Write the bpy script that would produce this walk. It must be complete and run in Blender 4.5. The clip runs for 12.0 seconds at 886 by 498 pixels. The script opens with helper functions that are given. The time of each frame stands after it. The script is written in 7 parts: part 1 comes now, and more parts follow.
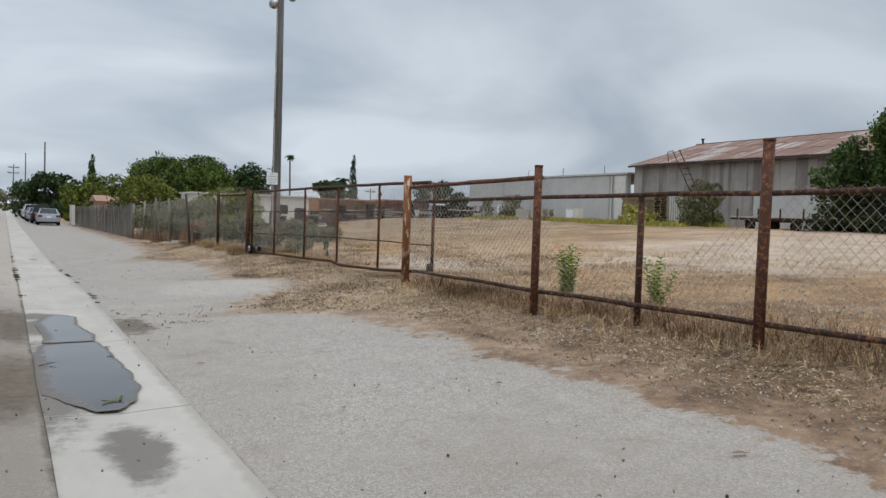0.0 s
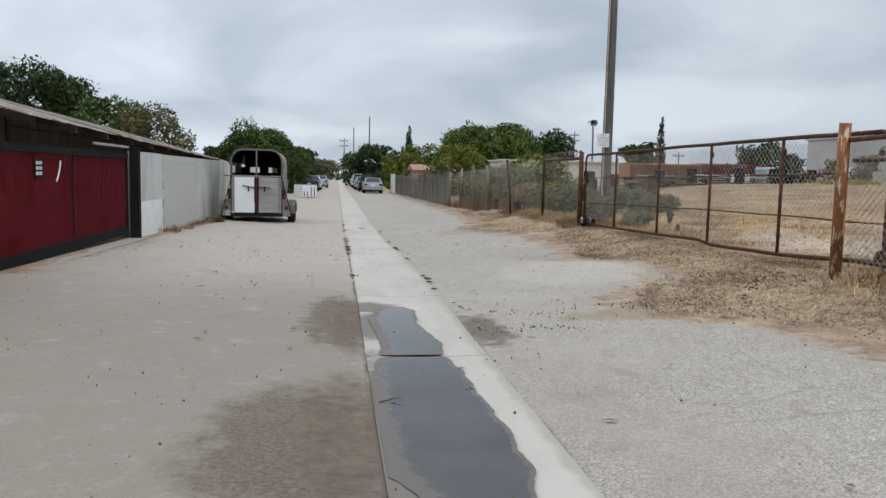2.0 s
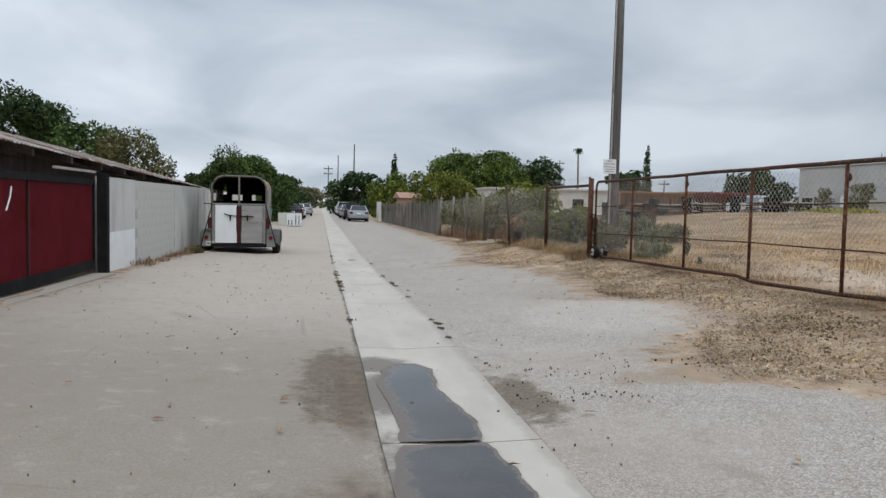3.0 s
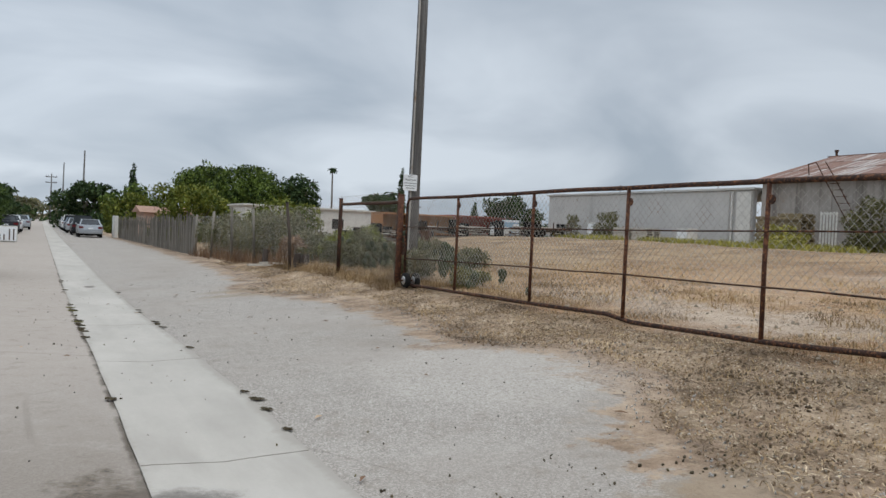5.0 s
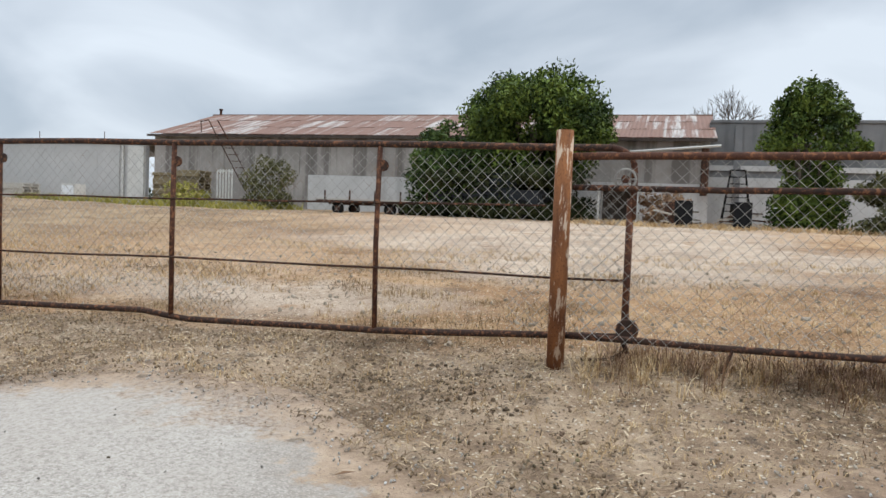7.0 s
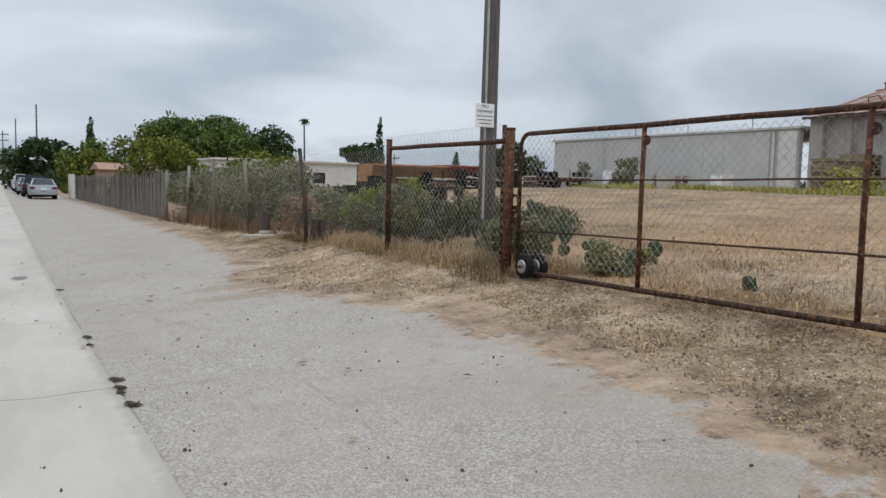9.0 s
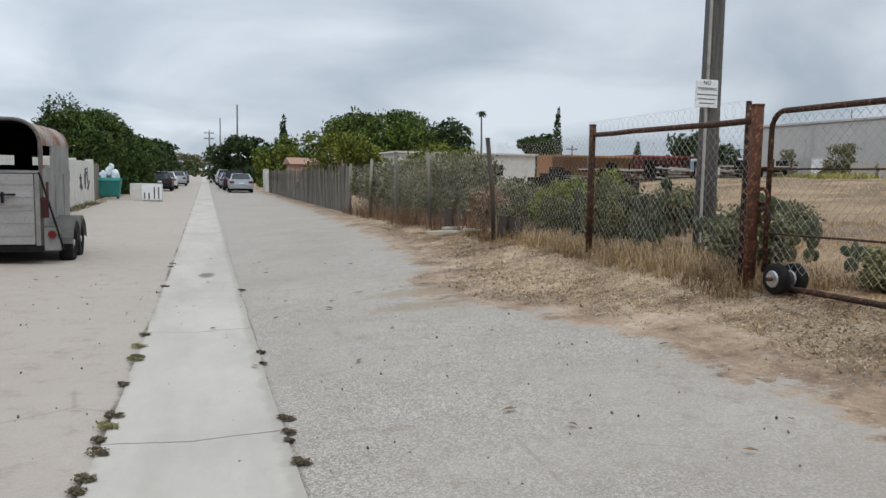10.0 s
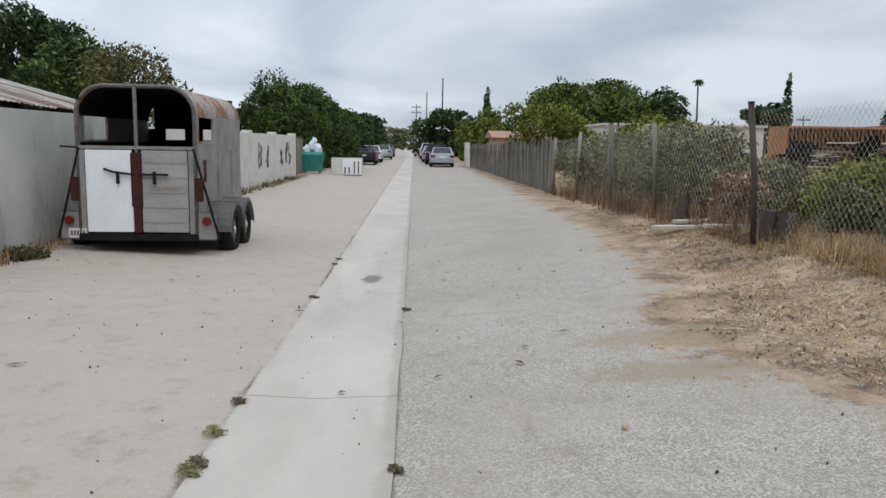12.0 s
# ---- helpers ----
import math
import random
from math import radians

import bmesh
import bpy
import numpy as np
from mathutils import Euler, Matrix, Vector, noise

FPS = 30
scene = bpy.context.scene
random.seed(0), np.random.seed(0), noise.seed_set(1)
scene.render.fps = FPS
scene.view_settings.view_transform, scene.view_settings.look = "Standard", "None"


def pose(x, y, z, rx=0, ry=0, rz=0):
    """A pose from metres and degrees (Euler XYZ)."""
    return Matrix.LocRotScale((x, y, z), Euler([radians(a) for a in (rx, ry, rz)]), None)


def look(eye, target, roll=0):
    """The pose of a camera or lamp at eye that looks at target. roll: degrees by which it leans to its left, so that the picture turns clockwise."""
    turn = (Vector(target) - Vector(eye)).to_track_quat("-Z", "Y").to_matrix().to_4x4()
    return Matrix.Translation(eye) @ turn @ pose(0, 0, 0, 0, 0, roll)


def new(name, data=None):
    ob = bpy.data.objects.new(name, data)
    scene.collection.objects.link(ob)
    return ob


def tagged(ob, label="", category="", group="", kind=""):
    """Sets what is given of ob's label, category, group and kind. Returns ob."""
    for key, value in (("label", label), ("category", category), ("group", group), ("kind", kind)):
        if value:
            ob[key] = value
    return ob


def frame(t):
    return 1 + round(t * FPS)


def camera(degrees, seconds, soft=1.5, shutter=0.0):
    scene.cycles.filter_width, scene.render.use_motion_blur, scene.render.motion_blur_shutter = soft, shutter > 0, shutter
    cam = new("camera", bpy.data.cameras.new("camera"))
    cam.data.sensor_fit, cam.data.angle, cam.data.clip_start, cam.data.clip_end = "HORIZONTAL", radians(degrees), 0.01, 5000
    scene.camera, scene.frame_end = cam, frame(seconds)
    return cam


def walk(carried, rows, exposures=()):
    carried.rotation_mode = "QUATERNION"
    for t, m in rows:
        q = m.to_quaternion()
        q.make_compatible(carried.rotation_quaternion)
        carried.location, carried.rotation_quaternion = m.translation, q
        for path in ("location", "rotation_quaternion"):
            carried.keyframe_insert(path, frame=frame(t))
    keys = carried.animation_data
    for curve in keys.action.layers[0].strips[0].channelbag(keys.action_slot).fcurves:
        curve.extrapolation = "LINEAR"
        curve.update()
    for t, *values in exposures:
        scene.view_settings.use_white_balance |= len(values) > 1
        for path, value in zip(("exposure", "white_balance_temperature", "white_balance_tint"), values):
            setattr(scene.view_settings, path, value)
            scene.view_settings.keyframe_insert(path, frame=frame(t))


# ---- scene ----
cam = camera(60.2, 12.0)
PATH = [
    (0, (0.033, 0.037, 1.449), (1.03, 1.769, 1.364), 1.8),
    (0.5, (0.047, 0.799, 1.426), (0.829, 2.635, 1.303), 1.5),
    (1, (0.095, 1.489, 1.426), (0.626, 3.409, 1.243), 1.1),
    (1.5, (0.048, 2.235, 1.42), (0.379, 4.196, 1.202), 1.1),
    (2, (0.038, 2.954, 1.416), (0.315, 4.925, 1.224), 1.2),
    (2.5, (-0.019, 3.664, 1.418), (0.28, 5.636, 1.277), 1.2),
    (4.5, (-0.239, 6.543, 1.368), (0.357, 8.451, 1.295), 2.5),
    (5, (-0.236, 7.236, 1.362), (0.7, 9.003, 1.318), 2.7),
    (5.5, (-0.254, 7.866, 1.399), (1.209, 9.23, 1.374), 1.1),
    (6, (-0.189, 8.487, 1.432), (1.666, 9.234, 1.398), 0.3),
    (6.5, (-0.089, 9.144, 1.443), (1.87, 9.543, 1.378), 1.7),
    (7, (0.004, 9.828, 1.443), (1.921, 10.392, 1.35), 2.2),
    (7.5, (0.148, 10.561, 1.414), (1.88, 11.554, 1.304), 2.6),
    (9.5, (0.655, 13.398, 1.35), (1.445, 15.226, 1.167), 1.0),
    (10, (0.805, 14.062, 1.35), (1.396, 15.962, 1.152), 0.9),
    (10.5, (0.994, 14.791, 1.358), (1.453, 16.726, 1.141), 0.7),
    (11, (1.111, 15.506, 1.377), (1.457, 17.462, 1.141), 0.4),
    (11.5, (1.24, 16.17, 1.389), (1.476, 18.141, 1.14), 0.2),
    (12, (1.285, 16.905, 1.395), (1.363, 18.885, 1.12), 0.9),
]
walk(cam, [(t, look(eye, target, roll)) for t, eye, target, roll in PATH],
     [(0, 0.02), (1, 0.07), (2, 0.11), (2.5, 0.07), (4.5, 0.02), (5.5, 0.05), (6.0, 0.26), (6.5, 0.40), (7.0, 0.42), (7.5, 0.38), (8.4, 0.2), (9.5, 0.08), (10.0, 0.11), (10.5, 0.10), (12, 0.13)])

# ---- world and light ----
world = bpy.data.worlds.new("overcast_sky")
scene.world = world
world.use_nodes = True
wn, wl = world.node_tree.nodes, world.node_tree.links
wn.clear()
SUN_ELEV, SUN_ROT = radians(62), radians(150)
w_out = wn.new("ShaderNodeOutputWorld")
w_bg = wn.new("ShaderNodeBackground")
w_sky = wn.new("ShaderNodeTexSky")
w_sky.sky_type = 'NISHITA'
w_sky.sun_disc = False
w_sky.sun_elevation, w_sky.sun_rotation = SUN_ELEV, SUN_ROT
w_tc = wn.new("ShaderNodeTexCoord")
w_sep = wn.new("ShaderNodeSeparateXYZ")
wl.new(w_tc.outputs["Generated"], w_sep.inputs[0])
# clouds lie on a flat layer: project the direction on a plane
w_zc = wn.new("ShaderNodeMath"); w_zc.operation = 'MAXIMUM'; w_zc.inputs[1].default_value = 0.0
wl.new(w_sep.outputs["Z"], w_zc.inputs[0])
w_za = wn.new("ShaderNodeMath"); w_za.operation = 'ADD'; w_za.inputs[1].default_value = 0.30
wl.new(w_zc.outputs[0], w_za.inputs[0])
w_dx = wn.new("ShaderNodeMath"); w_dx.operation = 'DIVIDE'
w_dy = wn.new("ShaderNodeMath"); w_dy.operation = 'DIVIDE'
wl.new(w_sep.outputs["X"], w_dx.inputs[0]); wl.new(w_za.outputs[0], w_dx.inputs[1])
wl.new(w_sep.outputs["Y"], w_dy.inputs[0]); wl.new(w_za.outputs[0], w_dy.inputs[1])
w_cmb = wn.new("ShaderNodeCombineXYZ")
wl.new(w_dx.outputs[0], w_cmb.inputs[0]); wl.new(w_dy.outputs[0], w_cmb.inputs[1])
w_n1 = wn.new("ShaderNodeTexNoise")
w_n1.inputs["Scale"].default_value, w_n1.inputs["Detail"].default_value = 1.35, 5.0
w_n1.inputs["Roughness"].default_value, w_n1.inputs["Distortion"].default_value = 0.45, 0.5
wl.new(w_cmb.outputs[0], w_n1.inputs["Vector"])
w_ramp = wn.new("ShaderNodeValToRGB")
els = w_ramp.color_ramp.elements
els[0].position, els[0].color = 0.38, (0.445, 0.518, 0.605, 1)
els[1].position, els[1].color = 0.64, (0.725, 0.80, 0.885, 1)
mid = els.new(0.5); mid.color = (0.57, 0.64, 0.725, 1)
wl.new(w_n1.outputs["Fac"], w_ramp.inputs["Fac"])
# an overcast sky is brighter towards the zenith
w_rise = wn.new("ShaderNodeMapRange")
w_rise.inputs["From Min"].default_value, w_rise.inputs["From Max"].default_value = 0.30, 1.0
w_rise.inputs["To Min"].default_value, w_rise.inputs["To Max"].default_value = 1.0, 2.6
wl.new(w_zc.outputs[0], w_rise.inputs["Value"])
w_mul = wn.new("ShaderNodeVectorMath"); w_mul.operation = 'SCALE'
# the cloud is thicker on the lot side
w_side = wn.new("ShaderNodeMath"); w_side.operation = 'MULTIPLY_ADD'
w_side.inputs[1].default_value, w_side.inputs[2].default_value = -0.18, 1.0
wl.new(w_sep.outputs["X"], w_side.inputs[0])
w_lum = wn.new("ShaderNodeMath"); w_lum.operation = 'MULTIPLY'
wl.new(w_rise.outputs[0], w_lum.inputs[0]); wl.new(w_side.outputs[0], w_lum.inputs[1])
wl.new(w_ramp.outputs["Color"], w_mul.inputs[0]); wl.new(w_lum.outputs[0], w_mul.inputs["Scale"])
w_dim = wn.new("ShaderNodeVectorMath"); w_dim.operation = 'SCALE'; w_dim.inputs["Scale"].default_value = 0.06
wl.new(w_sky.outputs["Color"], w_dim.inputs[0])
w_mix = wn.new("ShaderNodeMix"); w_mix.data_type = 'RGBA'
w_mix.inputs["Factor"].default_value = 0.90
wl.new(w_dim.outputs[0], w_mix.inputs["A"]); wl.new(w_mul.outputs[0], w_mix.inputs["B"])
wl.new(w_mix.outputs["Result"], w_bg.inputs["Color"])
w_bg.inputs["Strength"].default_value = 1.0
wl.new(w_bg.outputs[0], w_out.inputs[0])

sun_data = bpy.data.lights.new("sun", 'SUN')
sun_data.energy, sun_data.angle, sun_data.color = 1.0, radians(30), (1.0, 0.96, 0.9)
sun = new("sun", sun_data)
sun.matrix_world = look((0, 0, 40), Vector((0, 0, 40)) - Vector((math.sin(SUN_ROT) * math.cos(SUN_ELEV), math.cos(SUN_ROT) * math.cos(SUN_ELEV), math.sin(SUN_ELEV))))


# ---- materials ----
GUT_L, GUT_R = 0.27, 1.20  # edges of the concrete gutter


def tree_of(name):
    m = bpy.data.materials.new(name)
    m.use_nodes = True
    nt = m.node_tree
    return m, nt, nt.nodes["Principled BSDF"]


def noise_node(nt, scale, detail=4.0, rough=0.6, coord=None, stretch=None):
    n = nt.nodes.new("ShaderNodeTexNoise")
    n.inputs["Scale"].default_value, n.inputs["Detail"].default_value, n.inputs["Roughness"].default_value = scale, detail, rough
    if coord is None:
        coord = nt.nodes.new("ShaderNodeTexCoord").outputs["Object"]
    if stretch:
        mp = nt.nodes.new("ShaderNodeMapping")
        mp.inputs["Scale"].default_value = stretch
        nt.links.new(coord, mp.inputs["Vector"])
        coord = mp.outputs["Vector"]
    nt.links.new(coord, n.inputs["Vector"])
    return n.outputs["Fac"]


def ramp_node(nt, fac, stops):
    r = nt.nodes.new("ShaderNodeValToRGB")
    e = r.color_ramp.elements
    e[0].position, e[0].color = stops[0][0], (*stops[0][1], 1)
    e[1].position, e[1].color = stops[-1][0], (*stops[-1][1], 1)
    for p, c in stops[1:-1]:
        e.new(p).color = (*c, 1)
    nt.links.new(fac, r.inputs["Fac"])
    return r.outputs["Color"]


def mix_node(nt, fac, a, b, blend='MIX'):
    n = nt.nodes.new("ShaderNodeMix")
    n.data_type, n.blend_type = 'RGBA', blend
    for key, v in (("Factor", fac), ("A", a), ("B", b)):
        sock = [s for s in n.inputs if s.name == key and s.enabled][0]
        if isinstance(v, (int, float)):
            sock.default_value = v
        elif isinstance(v, tuple):
            sock.default_value = (*v, 1)
        else:
            nt.links.new(v, sock)
    return [s for s in n.outputs if s.enabled][0]


def step_node(nt, fac, lo, hi):
    n = nt.nodes.new("ShaderNodeMapRange")
    n.interpolation_type = 'SMOOTHSTEP'
    n.inputs["From Min"].default_value, n.inputs["From Max"].default_value = lo, hi
    nt.links.new(fac, n.inputs["Value"])
    return n.outputs[0]


def bump_node(nt, bsdf, fac, strength, distance=0.01):
    b = nt.nodes.new("ShaderNodeBump")
    b.inputs["Strength"].default_value, b.inputs["Distance"].default_value = strength, distance
    nt.links.new(fac, b.inputs["Height"])
    nt.links.new(b.outputs[0], bsdf.inputs["Normal"])


def surface(name, a, b, scale=4.0, rough=0.8, metal=0.0, fine=60.0, bump=0.3, wear=None, wear_at=(0.55, 0.7), wear_scale=2.0, dist=0.005, stretch=None, vary=0.0, gloss=0.25):
    """A weathered surface: two tones at a large scale, grain, and patches of wear."""
    m, nt, p = tree_of(name)
    big = noise_node(nt, scale, 5, 0.6, stretch=stretch)
    col = ramp_node(nt, big, [(0.32, a), (0.68, b)])
    grain = noise_node(nt, fine, 3, 0.7)
    dark = tuple(c * 0.72 for c in a)
    col = mix_node(nt, step_node(nt, grain, 0.52, 0.72), col, dark)
    if wear:
        w = noise_node(nt, wear_scale, 6, 0.7, stretch=stretch)
        col = mix_node(nt, step_node(nt, w, *wear_at), col, wear)
    if vary:
        info = nt.nodes.new("ShaderNodeObjectInfo")
        hsv = nt.nodes.new("ShaderNodeHueSaturation")
        mr = nt.nodes.new("ShaderNodeMapRange")
        mr.inputs["To Min"].default_value, mr.inputs["To Max"].default_value = 1 - vary, 1 + vary
        nt.links.new(info.outputs["Random"], mr.inputs["Value"])
        nt.links.new(mr.outputs[0], hsv.inputs["Value"])
        nt.links.new(col, hsv.inputs["Color"])
        col = hsv.outputs["Color"]
    nt.links.new(col, p.inputs["Base Color"])
    p.inputs["Roughness"].default_value, p.inputs["Metallic"].default_value = rough, metal
    p.inputs["Specular IOR Level"].default_value = gloss
    bump_node(nt, p, grain, bump, dist)
    return m


def leafy(name, dark, light, dry=None):
    m, nt, p = tree_of(name)
    geo = nt.nodes.new("ShaderNodeNewGeometry")
    col = ramp_node(nt, geo.outputs["Random Per Island"], [(0.0, dark), (0.8, light)] + ([(1.0, dry)] if dry else [(1.0, light)]))
    big = noise_node(nt, 0.9, 3, 0.5)
    col = mix_node(nt, step_node(nt, big, 0.42, 0.7), col, tuple(c * 0.8 for c in dark))
    nt.links.new(col, p.inputs["Base Color"])
    p.inputs["Roughness"].default_value = 0.55
    p.inputs["Specular IOR Level"].default_value = 0.12
    return m


def xyz(nt):
    s = nt.nodes.new("ShaderNodeSeparateXYZ")
    nt.links.new(nt.nodes.new("ShaderNodeTexCoord").outputs["Object"], s.inputs[0])
    return s.outputs


def math_node(nt, op, a, b=0.0, c=None):
    n = nt.nodes.new("ShaderNodeMath")
    n.operation = op
    for i, v in enumerate((a, b) if c is None else (a, b, c)):
        if isinstance(v, (int, float)):
            n.inputs[i].default_value = v
        else:
            nt.links.new(v, n.inputs[i])
    return n.outputs[0]


def blob(nt, pos, cx, cy, rx, ry, ragged=0.5, scale=3.0):
    """1 inside a ragged oval stain, 0 outside."""
    dx = math_node(nt, 'DIVIDE', math_node(nt, 'SUBTRACT', pos[0], cx), rx)
    dy = math_node(nt, 'DIVIDE', math_node(nt, 'SUBTRACT', pos[1], cy), ry)
    d = math_node(nt, 'SQRT', math_node(nt, 'ADD', math_node(nt, 'MULTIPLY', dx, dx), math_node(nt, 'MULTIPLY', dy, dy)))
    n = noise_node(nt, scale, 8, 0.72)
    d = math_node(nt, 'ADD', d, math_node(nt, 'MULTIPLY', math_node(nt, 'SUBTRACT', n, 0.5), 2 * ragged))
    return step_node(nt, d, 1.2, 0.62)


def verge_soil(nt):
    """Trodden brown soil with straw, clods and pale crumbs."""
    mid_n = noise_node(nt, 1.6, 8, 0.72)
    col = ramp_node(nt, mid_n, [(0.34, (0.16, 0.10, 0.058)), (0.47, (0.325, 0.222, 0.138)), (0.57, (0.45, 0.325, 0.213)), (0.68, (0.62, 0.48, 0.34))])
    straw = noise_node(nt, 18, 6, 0.85, stretch=(1, 0.55, 1))
    col = mix_node(nt, math_node(nt, 'MULTIPLY', step_node(nt, straw, 0.53, 0.60), 0.55), col, (0.56, 0.43, 0.27))
    fine = noise_node(nt, 55, 5, 0.85)
    col = mix_node(nt, math_node(nt, 'MULTIPLY', step_node(nt, fine, 0.56, 0.63), 0.75), col, (0.11, 0.07, 0.042))
    clump = noise_node(nt, 5.5, 6, 0.75)
    col = mix_node(nt, math_node(nt, 'MULTIPLY', step_node(nt, clump, 0.54, 0.66), 0.8), col, (0.105, 0.07, 0.044))
    # darker, damper soil under the dead weeds
    damp = step_node(nt, math_node(nt, 'ADD', xyz(nt)[1], math_node(nt, 'MULTIPLY', math_node(nt, 'SUBTRACT', noise_node(nt, 0.8, 5, 0.6), 0.5), 5.0)), 11.0, 5.5)
    col = mix_node(nt, damp, col, mix_node(nt, 1.0, col, (0.80, 0.72, 0.65), 'MULTIPLY'))
    return col, straw, fine, clump


def make_asphalt():
    m, nt, p = tree_of("old_asphalt")
    pos = xyz(nt)
    big = noise_node(nt, 0.5, 5, 0.6)
    col = ramp_node(nt, big, [(0.3, (0.255, 0.225, 0.19)), (0.52, (0.315, 0.285, 0.25)), (0.72, (0.37, 0.345, 0.31))])
    # bleached aggregate showing through
    vor = nt.nodes.new("ShaderNodeTexVoronoi")
    vor.inputs["Scale"].default_value = 105.0
    nt.links.new(nt.nodes.new("ShaderNodeTexCoord").outputs["Object"], vor.inputs["Vector"])
    chip = ramp_node(nt, vor.outputs["Color"], [(0.12, (0.15, 0.138, 0.12)), (0.5, (0.30, 0.28, 0.25)), (0.88, (0.53, 0.505, 0.465))])
    zone = math_node(nt, 'MULTIPLY', step_node(nt, noise_node(nt, 0.45, 3, 0.5), 0.36, 0.60), math_node(nt, 'ADD', math_node(nt, 'MULTIPLY', math_node(nt, 'MAXIMUM', step_node(nt, pos[0], 0.2, 1.2), step_node(nt, pos[1], 16.0, 9.0)), 0.85), 0.15))
    col = mix_node(nt, math_node(nt, 'ADD', math_node(nt, 'MULTIPLY', zone, 0.45), 0.28), col, chip)
    fine = noise_node(nt, 30, 5, 0.8)
    col = mix_node(nt, math_node(nt, 'MULTIPLY', step_node(nt, fine, 0.5, 0.66), 0.35), col, (0.24, 0.215, 0.18))
    blot = noise_node(nt, 1.7, 6, 0.7)
    col = mix_node(nt, math_node(nt, 'MULTIPLY', step_node(nt, blot, 0.55, 0.75), 0.4), col, (0.27, 0.235, 0.19))
    # the band on the yard side is an older, browner layer; both are blotched and patched
    older = step_node(nt, math_node(nt, 'ADD', pos[0], math_node(nt, 'MULTIPLY', math_node(nt, 'SUBTRACT', noise_node(nt, 0.6, 4, 0.6), 0.5), 1.0)), 0.6, 0.1)
    older = math_node(nt, 'MULTIPLY', older, math_node(nt, 'ADD', math_node(nt, 'MULTIPLY', step_node(nt, pos[1], 15.0, 10.0), 0.7), 0.1))
    col = mix_node(nt, older, col, (0.215, 0.185, 0.152))
    warm = math_node(nt, 'MULTIPLY', step_node(nt, pos[0], 0.9, 0.3), step_node(nt, pos[1], 10.0, 16.0))
    col = mix_node(nt, math_node(nt, 'MULTIPLY', warm, 0.6), col, (0.40, 0.355, 0.31))
    mott = noise_node(nt, 4.2, 7, 0.75)
    col = mix_node(nt, math_node(nt, 'MULTIPLY', step_node(nt, mott, 0.52, 0.70), 0.5), col, (0.20, 0.17, 0.135))
    col = mix_node(nt, math_node(nt, 'MULTIPLY', step_node(nt, mott, 0.46, 0.30), 0.25), col, (0.48, 0.45, 0.41))
    crack = nt.nodes.new("ShaderNodeTexVoronoi")
    crack.feature = 'DISTANCE_TO_EDGE'
    crack.inputs["Scale"].default_value = 0.55
    warp = nt.nodes.new("ShaderNodeVectorMath"); warp.operation = 'ADD'
    wn_ = nt.nodes.new("ShaderNodeTexNoise"); wn_.inputs["Scale"].default_value = 1.6; wn_.inputs["Detail"].default_value = 6.0
    nt.links.new(nt.nodes.new("ShaderNodeTexCoord").outputs["Object"], warp.inputs[0]); nt.links.new(wn_.outputs["Color"], warp.inputs[1])
    nt.links.new(warp.outputs[0], crack.inputs["Vector"])
    line = math_node(nt, 'MULTIPLY', step_node(nt, crack.outputs["Distance"], 0.010, 0.002), step_node(nt, noise_node(nt, 0.5, 3, 0.6), 0.50, 0.60))
    col = mix_node(nt, math_node(nt, 'MULTIPLY', line, 0.28), col, (0.14, 0.12, 0.10))
    # dust that drifted on from the verge
    att = nt.nodes.new("ShaderNodeAttribute")
    att.attribute_name = "dust"
    edge = math_node(nt, 'ADD', att.outputs["Fac"], math_node(nt, 'MULTIPLY', math_node(nt, 'SUBTRACT', noise_node(nt, 2.2, 8, 0.78), 0.5), 2.6))
    soil, _, _, _ = verge_soil(nt)
    soil = mix_node(nt, 1.0, soil, (0.74, 0.76, 0.80), 'MULTIPLY')
    film = ramp_node(nt, noise_node(nt, 12, 6, 0.8), [(0.35, (0.20, 0.17, 0.135)), (0.65, (0.40, 0.35, 0.29))])
    col = mix_node(nt, math_node(nt, 'MULTIPLY', step_node(nt, edge, 0.15, 0.75), 0.5), col, film)
    col = mix_node(nt, step_node(nt, edge, 0.52, 0.74), col, soil)
    # mud left where the puddles overflowed
    wet = None
    for cx, cy, rx, ry in ((0.10, 6.9, 0.30, 1.3), (0.17, 9.9, 0.16, 1.2), (0.17, 10.9, 0.22, 0.3)):
        b = blob(nt, pos, cx, cy, rx, ry, 0.7, 3.4)
        wet = b if wet is None else math_node(nt, 'MAXIMUM', wet, b)
    damp = blob(nt, pos, -0.12, 6.75, 0.58, 1.1, 0.8, 4.5)
    for cx, cy, rx, ry in ((0.05, 10.2, 0.32, 1.2), (1.35, 9.6, 0.22, 0.7)):
        damp = math_node(nt, 'MAXIMUM', damp, blob(nt, pos, cx, cy, rx, ry, 1.2, 5.5))
    silt = ramp_node(nt, noise_node(nt, 34, 7, 0.85), [(0.38, (0.05, 0.038, 0.027)), (0.62, (0.185, 0.148, 0.108))])
    col = mix_node(nt, math_node(nt, 'MULTIPLY', damp, 0.9), col, silt)
    mud = ramp_node(nt, noise_node(nt, 9, 5, 0.7), [(0.3, (0.06, 0.046, 0.032)), (0.7, (0.165, 0.128, 0.09))])
    col = mix_node(nt, math_node(nt, 'MULTIPLY', wet, 0.7), col, mud)
    # dirt lying along both edges of the gutter, and trodden tongues of soil
    tongue = None
